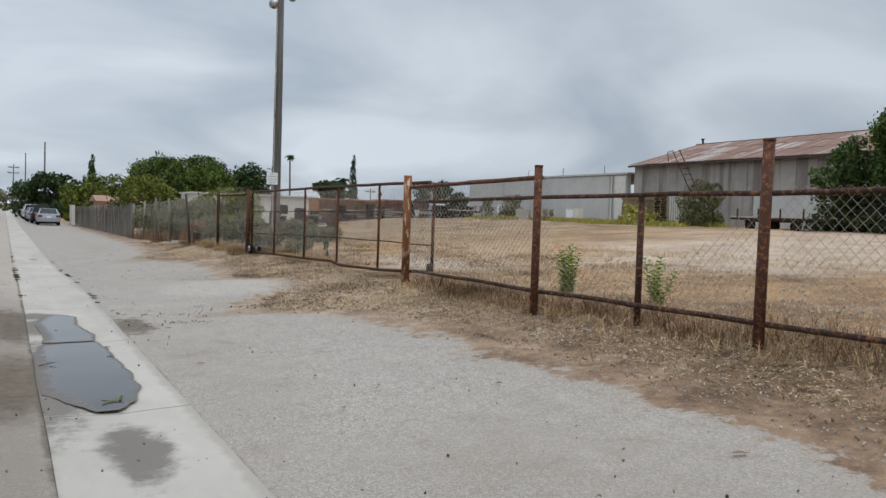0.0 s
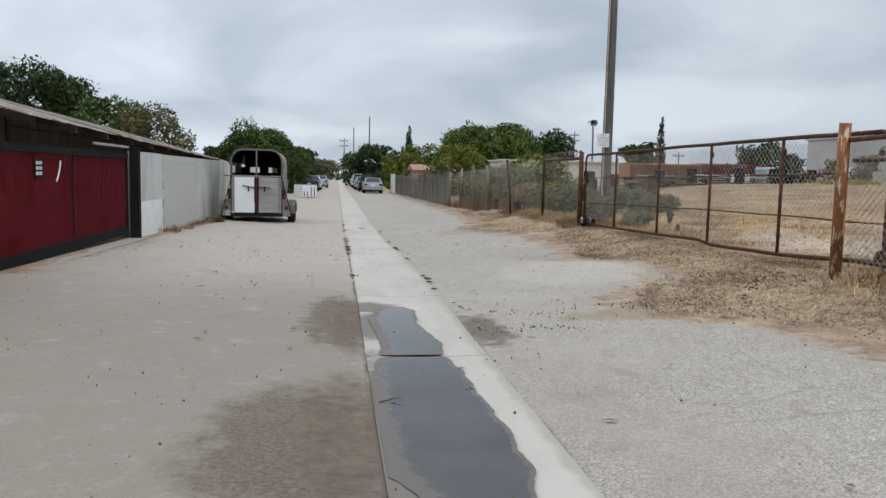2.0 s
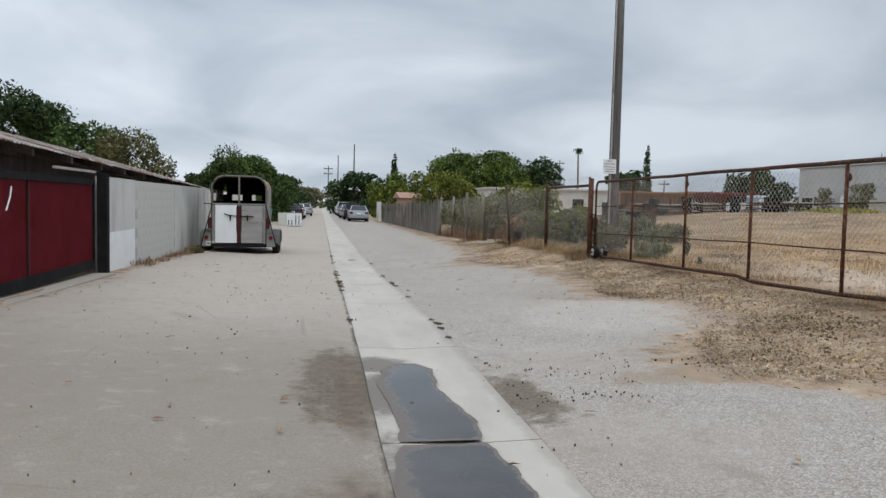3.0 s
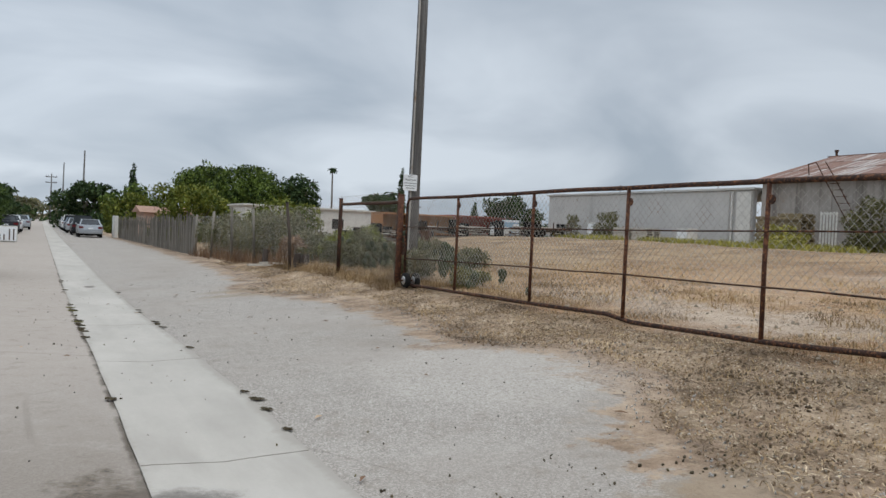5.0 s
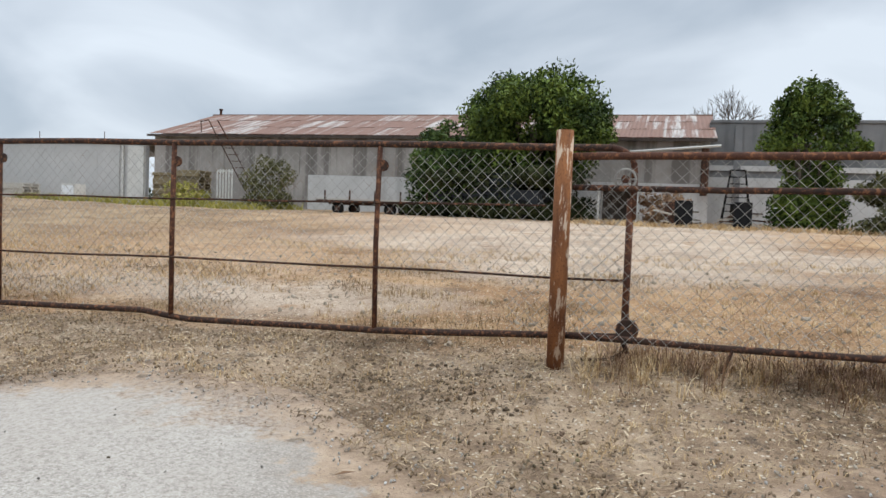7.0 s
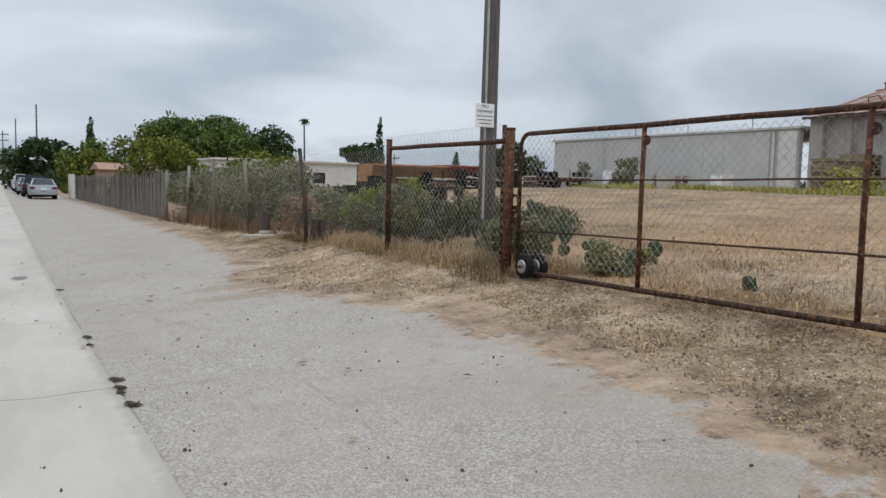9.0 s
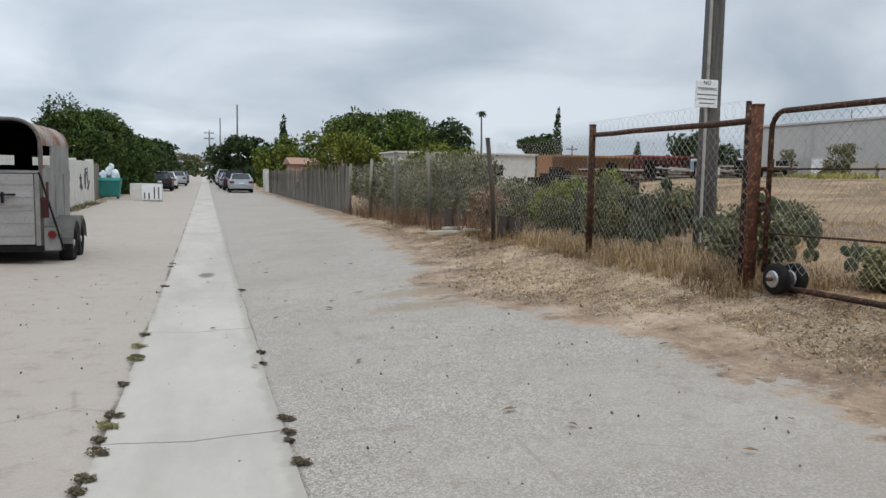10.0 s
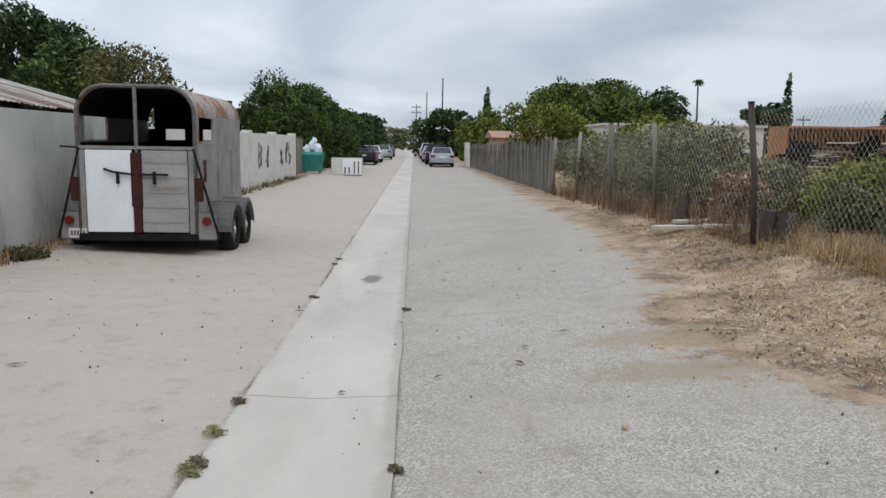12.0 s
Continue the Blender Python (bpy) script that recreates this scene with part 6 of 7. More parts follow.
# ---- buildings round the lot ----
def gable_shed():
    x0, x1, xr, ya, yb = 34.6, 46.2, 40.4, 8.3, 36.1
    ze, zr = 5.0, 6.75
    s = thing("old_shed", (0, 0, 0), "long grey sheet-metal shed with a rusty ridged roof", "shed", kind="structure")
    part("wall", box(B(), (x0, ya, 0.5), (x0 + 0.25, yb, ze)), SHED_WALL, s)
    part("base_wall", box(B(), (x0 - 0.06, ya, 0.5), (x0 - 0.003, 27.1, 3.1)), SHED_LOW, s, "pale painted lower wall")
    for y in (ya, yb - 0.25):
        bm = B()
        vs = [bm.verts.new(p) for p in ((x0 + 0.25, y, 0.5), (x1, y, 0.5), (x1, y, ze), (xr, y, zr - 0.06), (x0 + 0.25, y, ze + 0.04))]
        bm.faces.new(vs)
        r = bmesh.ops.extrude_face_region(bm, geom=bm.faces[:])
        for v in r["geom"]:
            if isinstance(v, bmesh.types.BMVert):
                v.co.y += 0.23
        bmesh.ops.recalc_face_normals(bm, faces=bm.faces)
        part("gable_wall", bm, SHED_WALL, s)
    part("back_wall", box(B(), (x1 - 0.25, ya + 0.25, 0.5), (x1, yb - 0.25, ze)), SHED_WALL, s)
    # roof sheets, three rows up the slope that faces the lot
    run, rise, width = 2.08, (zr - ze) / 3.02, 0.74
    bm = B()
    rows = []
    for j in range(9):
        y, d = width * 1.02 * j / 8, 0.02 * (j % 2)
        rows.append((bm.verts.new((0, y, d)), bm.verts.new((run + 0.07, y, rise * (run + 0.07) / run + d))))
    for a, b in zip(rows, rows[1:]):
        bm.faces.new((a[0], b[0], b[1], a[1]))
    bmesh.ops.recalc_face_normals(bm, faces=bm.faces)
    bmesh.ops.solidify(bm, geom=bm.faces[:], thickness=0.01)
    first = part("roof_sheet", bm, ROOF_RUST, s)
    k = 0
    for y in np.arange(ya - 0.25, yb - 0.3, width):
        for r in range(3):
            o = first if k == 0 else new("roof_sheet", first.data)
            o.parent = s
            o.location = (x0 - 0.42 + run * r, y, ze + 0.04 + rise * r + 0.012 * (k % 2) + 0.014 * r)
            k += 1
    bm = B()
    vs = [bm.verts.new(p) for p in ((xr, ya - 0.3, zr), (xr, yb + 0.3, zr), (x1 + 0.3, yb + 0.3, ze), (x1 + 0.3, ya - 0.3, ze))]
    bm.faces.new(vs)
    bmesh.ops.solidify(bm, geom=bm.faces[:], thickness=0.05)
    part("rear_roof", bm, ROOF_RUST, s)
    part("ridge_cap", box(B(), (xr - 0.1, ya - 0.3, zr + 0.03), (xr + 0.15, yb + 0.3, zr + 0.09)), ROOF_RUST, s)
    part("eave_board", box(B(), (x0 - 0.40, ya - 0.25, ze - 0.10), (x0 - 0.36, yb + 0.2, ze + 0.02)), BROWN_BOARD, s, "dark board under the eave")
    part("vent_stub", tube(B(), [(xr, yb - 0.2, zr), (xr, yb - 0.2, zr + 0.4)], 0.07, 8), RUST_DARK, s)
    part("vent_cowl", tube(B(), [(xr, yb - 0.2, zr + 0.34), (xr, yb - 0.2, zr + 0.42)], 0.12, 8), RUST_DARK, s)
    part("gutter_pipe", tube(B(), [(x0 - 0.5, 7.9, 4.72), (x0 - 0.45, 11.6, 4.42)], 0.06, 6), WHITE_OLD, s, "pale sagging gutter pipe")
    part("downpipe", tube(B(), [(x0 - 0.35, 8.5, 4.6), (x0 - 0.3, 8.5, 2.6)], 0.16, 6), RUST_DARK, s)
    for y in (11.3, 15.3, 19.4, 23.5, 27.6, 31.9):
        part("wall_batten", box(B(), (x0 - 0.05, y, 3.12), (x0 - 0.004, y + 1.1, ze - 0.11)), SHED_WALL, s, "darker wall sheet")
    ladder = part("roof_ladder", tube(B(), [(x0 - 0.75, 29.2, 1.5), (x0 - 0.5, 31.6, 5.1), (x0 - 0.4, 32.1, 5.75)], 0.03, 5), RUST_DARK, s, "rusty access ladder leaning on the eave")
    part("stile", tube(B(), [(x0 - 0.75, 29.75, 1.5), (x0 - 0.5, 32.15, 5.1), (x0 - 0.4, 32.6, 5.75), (x0 - 0.2, 33.2, 5.7), (x0 - 0.1, 33.2, 5.1)], 0.03, 5), RUST_DARK, ladder)
    for k in range(11):
        u = k / 11
        part("rung", tube(B(), [(x0 - 0.75 + 0.25 * u, 29.2 + 2.4 * u, 1.7 + 3.6 * u), (x0 - 0.75 + 0.25 * u, 29.75 + 2.4 * u, 1.7 + 3.6 * u)], 0.02, 5), RUST_DARK, ladder)


def long_hall():
    h = thing("long_hall", (0, 0, 0), "long low grey hall with a flat roofline", "hall", kind="structure")
    part("wall", box(B(), (34.4, 36.5, 0.0), (34.7, 55.5, 4.5)), HALL_WALL, h)
    part("end_wall", box(B(), (34.7, 55.2, 0.0), (44, 55.5, 4.5)), HALL_WALL, h)
    part("roof", box(B(), (34.25, 36.35, 4.505), (44.2, 55.65, 4.62)), HALL_WALL, h)
    for k in range(12):
        part("wall_sheet", box(B(), (34.35, 38.1 + 1.42 * k, 0.6), (34.395, 39.514 + 1.42 * k, 4.46), 0.008), HALL_WALL, h)
    part("door_panel", box(B(), (34.3, 36.55, 1.2), (34.39, 37.55, 4.4)), WHITE_OLD, h, "pale tall sheet door")
    part("downpipe", tube(B(), [(34.3, 37.85, 1.2), (34.3, 37.85, 4.4)], 0.06, 8), WHITE_OLD, h)
    for y in (40.5, 45.0, 49.3):
        part("roof_aerial", tube(B(), [(36, y, 4.6), (36, y, 5.3)], 0.02, 5), RUST_DARK, h)


def far_wall():
    w = thing("concrete_warehouse", (0, 0, 0), "dark grey concrete warehouse with pale lower wall", "warehouse", kind="structure")
    part("wall", box(B(), (36.75, -31, 0.3), (37.05, 8.28, 6.0)), DARK_WALL, w)
    part("side_wall", box(B(), (37.05, -31, 0.3), (49, -30.7, 6.0)), DARK_WALL, w)
    part("roof", box(B(), (36.68, -31.1, 6.002), (49, 8.25, 6.12)), DARK_WALL, w)
    part("base_wall", box(B(), (36.68, -31, 0.3), (36.746, 8.28, 3.55)), SHED_LOW, w, "pale painted lower wall")
    part("wall_band", box(B(), (36.66, -31, 3.85), (36.746, 8.28, 4.08)), SHED_LOW, w, "pale painted band")
    for k in range(10):
        part("pilaster", box(B(), (36.53, 6.9 - 3.7 * k, 0.6), (36.65, 7.2 - 3.7 * k, 5.9)), DARK_WALL, w)
    part("roof_unit", box(B(), (39, -4.5, 6.122), (41.2, -1.6, 6.5), 0.08), BLUE_PAINT, w, "pale roof-top unit")


gable_shed()
long_hall()
far_wall()


def container(x, y, mat, label, length=6.05, yaw=0.0):
    c = thing("shipping_container", pose(x, y, land(x + 3, y), 0, 0, yaw), label, "container", "containers at the lot end")
    bm = B()
    n = 52
    prev = None
    for k in range(n + 1):
        xx = length * k / n
        d = 0.04 if k % 4 in (1, 2) else 0
        cur = (bm.verts.new((xx, d, 0.15)), bm.verts.new((xx, d, 2.5)))
        if prev:
            bm.faces.new((prev[0], cur[0], cur[1], prev[1]))
        prev = cur
    bmesh.ops.solidify(bm, geom=bm.faces[:], thickness=0.01)
    part("side_wall", bm, mat, c)
    part("roof", box(B(), (0, 0.0, 2.52), (length, 2.44, 2.6)), mat, c)
    part("back_wall", box(B(), (0, 2.4, 0.1), (length, 2.44, 2.5)), mat, c)
    for xx in (0, length - 0.1):
        part("end_wall", box(B(), (xx, 0.05, 0.1), (xx + 0.1, 2.4, 2.5)), mat, c)
    for z in (0.05, 2.47):
        part("rail", box(B(), (0, -0.03, z), (length, 0.06, z + 0.12)), mat, c)
    part("floor", box(B(), (0, 0.06, 0.0), (length, 2.4, 0.1)), DARK, c)


container(22.95, 61.0, CONT_BROWN, "ochre brown steel shipping container")
container(29.05, 61.15, CONT_RED, "faded maroon steel shipping container")


def toilet(x, y):
    t = thing("portable_toilet", (x, y, land(x, y) + 0.05), "pale blue portable toilet with white door", "portable toilet")
    part("cabin", box(B(), (-0.55, -0.5, 0.1), (0.55, 0.55, 2.1), 0.04), BLUE_PAINT, t)
    part("door", box(B(), (-0.1, -0.54, 0.15), (0.45, -0.502, 2.0), 0.01), WHITE, t)
    part("roof", box(B(), (-0.6, -0.55, 2.1), (0.6, 0.6, 2.28), 0.08), WHITE, t)
    part("skid", box(B(), (-0.55, -0.5, 0), (0.55, 0.5, 0.1)), DARK, t)


toilet(33.4, 59.3)


def white_block():
    b = thing("white_building", (0, 0, 0), "low white flat-roofed building behind the fence", "building", kind="structure")
    part("wall", box(B(), (15.5, 74, -0.3), (27.5, 80, 2.9)), WHITE_OLD, b)
    part("roof", box(B(), (15.3, 73.8, 2.9), (27.7, 80.2, 3.05)), WHITE_OLD, b)
    for x in (17, 20, 23.5):
        part("window", box(B(), (x, 73.95, 1.2), (x + 1.1, 73.998, 2.1)), DARK, b)
    h = thing("pink_house", (0, 0, 0), "low pinkish house above the board fence", "house", kind="structure")
    part("wall", box(B(), (8, 80, -0.4), (13, 86, 1.9)), surface("pink_plaster", (0.45, 0.30, 0.24), (0.5, 0.35, 0.28), 1), h)
    bm = B()
    vs = [bm.verts.new(p) for p in ((7.6, 79.6, 1.9), (13.4, 79.6, 1.9), (13.4, 86.4, 1.9), (7.6, 86.4, 1.9), (7.6, 83, 2.5), (13.4, 83, 2.5))]
    for f in ((0, 1, 5, 4), (2, 3, 4, 5), (0, 4, 3), (1, 2, 5), (0, 3, 2, 1)):
        bm.faces.new([vs[i] for i in f])
    part("roof", bm, surface("clay_roof", (0.27, 0.16, 0.11), (0.36, 0.22, 0.16), 3), h)
    part("window", box(B(), (9.5, 79.95, 0.8), (10.8, 79.998, 1.8)), DARK, h)


white_block()


# ---- clutter on the lot ----
def flatbed(x, y, z, length, yaw, label):
    f = thing("flatbed_trailer", pose(x, y, z, 0, 0, yaw), label, "trailer")
    part("deck", box(B(), (0, -1.1, 0.58), (length, 1.1, 0.64), 0.01), PALE_BOARD, f)
    part("side_rail", box(B(), (0, -1.12, 0.48), (length, -1.04, 0.578), 0.01), RUST_DARK, f)
    part("side_rail", box(B(), (0, 1.04, 0.48), (length, 1.12, 0.578), 0.01), RUST_DARK, f)
    part("chassis", box(B(), (0.3, -0.5, 0.40), (length - 0.2, 0.5, 0.578)), RUST_DARK, f)
    for xx in (length - 1.2, length - 2.3, 0.9):
        for s in (-1, 1):
            w = part("wheel", wheel_mesh(B(), (0, 0, 0), 0.25, 0.18, 'y', 20, 0.14), RUBBER, f)
            w.location = (xx, s * 0.85, 0.245)
            part("rim", wheel_mesh(B(), (0, 0, 0), 0.145, 0.13, 'y', 16), RUST_DARK, w)
    for xx in np.arange(0.4, length, 1.1):
        part("stake", box(B(), (xx, -1.16, 0.50), (xx + 0.06, -1.122, 0.98)), RUST_DARK, f)


flatbed(30.0, 23.9, 1.25, 5.5, -90, "old flatbed trailer with stakes parked by the shed")
flatbed(18.6, 47.6, land(21, 47.6) - 0.02, 6.6, 0, "pale flatbed trailer in front of the containers")
flatbed(26.2, 46.8, land(27, 46.8) - 0.02, 3.0, 0, "pale flatbed trailer in front of the containers")


def pallets(x, y, n, yaw, label, mat=None):
    p = thing("pallet_stack", pose(x, y, land(x, y) + 0.01, 0, 0, yaw), label, "pallets")
    wood = mat or GREY_WOOD
    bearer = slat = None
    for k in range(n):
        bm = box(B(), (-0.05, -0.6, 0.0), (0.05, 0.62, 0.119)) if bearer is None else None
        base = part("pallet", bm, wood, p) if bm else new("pallet", bearer)
        bearer = base.data
        base.parent = p
        base.location = (0.03 * (k % 3), 0.04 * (k % 2), 0.147 * k)
        for xx in (-0.55, 0.55):
            o = new("bearer", bearer)
            o.parent, o.location = base, (xx, 0, 0)
        for j in range(6):
            o = part("slat", box(B(), (-0.6, -0.06, 0.121), (0.6, 0.06, 0.145)), wood, base) if slat is None else new("slat", slat)
            slat = o.data
            o.parent, o.location = base, (0, -0.54 + 0.22 * j, 0)


pallets(32.0, 31.9, 11, 5, "tall stack of brown pallets by the shed", PALLET)
pallets(32.1, 33.2, 10, -4, "tall stack of brown pallets by the shed", PALLET)
pallets(32.3, 44.2, 5, 10, "low stack of bleached pallets by the hall", PALE_BOARD)
pallets(32.5, 42.7, 5, 0, "low stack of bleached pallets by the hall", PALE_BOARD)
pallets(21.4, 58, 4, 0, "low stack of bleached pallets", PALE_BOARD)


def crate_frame(x, y):
    c = thing("wire_crate", (x, y, land(x, y)), "white slatted crate by the shed", "crate")
    for k in range(6):
        part("slat", box(B(), (0, 0.16 * k, 0.1), (0.03, 0.16 * k + 0.07, 1.75)), WHITE_OLD, c)
    part("top_rail", box(B(), (0.031, 0, 1.62), (0.06, 0.87, 1.70)), WHITE_OLD, c)
    part("base", box(B(), (-0.02, 0, 0), (0.8, 0.9, 0.1)), GREY_WOOD, c)


crate_frame(32.2, 29.9)


def white_unit(x, y, w, h, label="white boxy appliance standing by the hall"):
    u = thing("white_unit", (x, y, land(x, y)), label, "appliance")
    part("body", box(B(), (0, 0, 0.05), (0.8, w, h), 0.03), WHITE_OLD, u)
    part("door", box(B(), (-0.03, 0.08, 0.15), (-0.002, w - 0.08, h - 0.1), 0.01), WHITE, u)
    part("foot", box(B(), (0.05, 0.05, 0), (0.75, w - 0.05, 0.05)), DARK, u)


white_unit(32.4, 39.2, 0.9, 0.8)
white_unit(32.3, 47.2, 0.95, 1.1)
white_unit(22.9, 44.4, 0.8, 0.55, "white boxy appliance among the scrap")
white_unit(30.2, 18.0, 1.0, 1.5, "white tall cabinet beside the flatbed trailer")


def step_ladder(x, y, h):
    l = thing("step_ladder", (x, y, land(x, y)), "dark metal step ladder standing open", "ladder")
    for s in (-1, 1):
        for d in (-1, 1):
            part("leg", tube(B(), [(0.5 * d, 0.62 * s, 0), (0.06 * d, 0.3 * s, h)], 0.028, 6), BLACK, l)
    for k in range(7):
        u = (k + 1) / 8
        wy = 0.62 - 0.32 * u
        part("rung", box(B(), (-0.5 + 0.44 * u - 0.03, -wy, h * u), (-0.5 + 0.44 * u + 0.06, wy, h * u + 0.04)), BLACK, l)
    part("top_step", box(B(), (-0.14, -0.34, h), (0.14, 0.34, h + 0.05)), BLACK, l)


step_ladder(35.8, 7.05, 2.4)


def shade_frame(x, y):
    s = thing("shade_frame", (x, y, land(x, y)), "dark makeshift shelter under the tree", "shelter")
    for dy in (0, 1.4):
        for dx in (0, 1.3):
            part("post", tube(B(), [(dx, dy, 0), (dx, dy, 1.25)], 0.04, 6), WHITE_OLD, s)
    part("cover", box(B(), (-0.2, -0.2, 1.25), (1.5, 1.6, 1.31), 0.02), BROWN_BOARD, s)
    part("back", box(B(), (1.3, 0.05, 0.1), (1.34, 1.35, 1.24)), BROWN_BOARD, s)


shade_frame(29.0, 11.0)


def old_truck(x, y, yaw):
    t = thing("old_vehicle", pose(x, y, land(x, y), 0, 0, yaw), "dark derelict vehicle half hidden below the tree", "vehicle")
    part("body", box(B(), (-2.2, -0.85, 0.4), (2.2, 0.85, 1.1), 0.12), CAR_DARK, t)
    part("cab", box(B(), (-1.4, -0.8, 1.1), (0.7, 0.8, 1.75), 0.2), CAR_GLASS, t)
    for xx in (-1.4, 1.4):
        for s in (-1, 1):
            w = part("wheel", wheel_mesh(B(), (0, 0, 0), 0.38, 0.24, 'y', 20, 0.2), RUBBER, t)
            w.location = (xx, s * 0.8, 0.38)
            part("rim", wheel_mesh(B(), (0, 0, 0), 0.21, 0.16, 'y', 14), RUST_DARK, w)


old_truck(29.6, 16.6, 85)


def junk(x, y, seed):
    """A low heap of boards and drums."""
    rng = random.Random(seed)
    j = thing("scrap_heap", (x, y, land(x, y)), "heap of old boards and drums on the lot", "scrap")
    for k in range(9):
        part("plank", box(B(), (-0.9, -0.06, 0), (rng.uniform(0.3, 1.2), 0.06, 0.05)), rng.choice((GREY_WOOD, PALE_BOARD, RUST_DARK)), j, at=pose(rng.uniform(-0.8, 0.8), rng.uniform(-0.5, 0.5), 0.02 + 0.06 * k, 0, rng.uniform(-4, 4), rng.uniform(-30, 30)))
    for k in range(2):
        part("drum", tube(B(), [(0, 0, 0), (0, 0, 0.42), (0, 0, 0.44), (0, 0, 0.86)], 0.29, 16), rng.choice((RUST_DARK, BLACK, DARK)), j, at=Matrix.Translation((rng.uniform(1.0, 1.6) * (1 if k else -1), rng.uniform(-0.3, 0.3), 0)))


for k, (x, y) in enumerate(((20.3, 46.0), (22.2, 45.6), (24.3, 44.8), (17.6, 46.4), (27.6, 46.0), (19, 54), (11.0, 33), (13.5, 38), (10.2, 42), (17, 45), (20, 50), (14, 53), (28, 57.5), (34, 57), (27.5, 9.6), (28, 7.3))):
    junk(x, y, 90 + k)


# ---- beside the alley ----
def bleached_plank(x, y, yaw, length):
    p = part("plank", box(B(), (-length / 2, -0.07, 0), (length / 2, 0.07, 0.05), 0.006), PALE_BOARD, at=pose(x, y, land(x, y) + 0.03, 0, 0, yaw))
    tagged(p, "bleached plank lying on the dirt verge", "plank")


bleached_plank(5.2, 27.7, 8, 1.0)
bleached_plank(5.5, 28.2, 20, 0.7)
bleached_plank(5.62, 27.1, -4, 0.75)
for k, (x, y, h, r) in enumerate(((5.47, 25.75, 0.36, 0.09), (5.6, 25.55, 0.33, 0.10), (5.35, 28.3, 0.45, 0.10))):
    bm = tube(B(), [(0, 0, -0.05), (0.01, 0, h * 0.5), (0.03, 0.01, h)], r, 12, r * 0.92)
    for v in bm.verts:
        v.co += Vector((noise.noise(v.co * 9), noise.noise(v.co * 9 + Vector((5, 0, 0))), noise.noise(v.co * 12))) * 0.035
    tagged(part("tree_stump", bm, BROWN_BOARD, at=Matrix.Translation((x, y, land(x, y)))), "short rotten post stump at the fence", "stump", "stumps at the fence")


def rubbish_bin(x, y):
    b = thing("rubbish_bin", Matrix.Translation((x, y, land(x, y) + 0.02)) @ Matrix.Diagonal((0.74, 0.85, 1.04, 1.0)), "teal wheeled bin overfilled with plastic bags", "bin")
    bm = B()
    lo = [bm.verts.new(p) for p in ((-0.6, -0.45, 0.12), (0.6, -0.45, 0.12), (0.6, 0.45, 0.12), (-0.6, 0.45, 0.12))]
    hi = [bm.verts.new(p) for p in ((-0.74, -0.58, 0.98), (0.74, -0.58, 0.98), (0.74, 0.58, 0.98), (-0.74, 0.58, 0.98))]
    for k in range(4):
        bm.faces.new((lo[k], lo[(k + 1) % 4], hi[(k + 1) % 4], hi[k]))
    bm.faces.new(lo[::-1])
    bmesh.ops.solidify(bm, geom=bm.faces[:], thickness=0.03)
    part("tub", bm, TEAL, b)
    part("rim", box(B(), (-0.78, -0.62, 0.86), (0.78, -0.585, 1.0), 0.01), TEAL, b)
    for xx in (-0.5, 0.5):
        part("wheel", wheel_mesh(B(), (xx, -0.35, 0.08), 0.08, 0.06, 'x', 14), RUBBER, b)
        part("wheel", wheel_mesh(B(), (xx, 0.35, 0.08), 0.08, 0.06, 'x', 14), RUBBER, b)
    rng = random.Random(3)
    for k, (dx, dz, r) in enumerate(((-0.35, 1.02, 0.30), (0.3, 1.05, 0.32), (0.0, 1.25, 0.28), (0.12, 1.5, 0.18))):
        bm = B()
        bmesh.ops.create_icosphere(bm, subdivisions=3, radius=r)
        for v in bm.verts:
            v.co += v.co.normalized() * 0.42 * r * noise.noise(v.co * 6 + Vector((k * 3, 0, 0)))
            v.co += Vector((dx, 0.0, dz))
        part("bag", bm, BAG, b, "tied pale plastic bag", smooth=True)


rubbish_bin(-3.7, 54.9)


def cabinet_on_side(x, y):
    c = thing("dumped_cabinet", (x, y, land(x, y) + 0.02), "dumped white cabinet lying by the alley", "cabinet")
    part("body", box(B(), (-0.75, -0.3, 0), (0.75, 0.3, 0.85), 0.02), WHITE_OLD, c)
    part("door", box(B(), (-0.2, -0.33, 0.05), (0.72, -0.303, 0.8), 0.01), WHITE, c)
    for xx in (-0.1, 0.1, 0.35, 0.55):
        part("rust_mark", box(B(), (xx, -0.336, 0.1), (xx + 0.06, -0.331, 0.4 + 0.3 * (xx > 0.2))), RUST_DARK, c)


cabinet_on_side(-2.0, 54.8)
f = thing("grey_fence", (0, 0, 0), "dark grey board fence behind the bin", "fence")
for k in range(14):
    part("board", box(B(), (WX - 0.3, 50.55 + 0.3 * k, -0.4), (WX - 0.26, 50.82 + 0.3 * k, 1.45 + 0.05 * (k % 3)), 0.006), GREY_WOOD, f)
part("rail", box(B(), (WX - 0.36, 50.5, 0.9), (WX - 0.305, 54.8, 1.0)), GREY_WOOD, f)


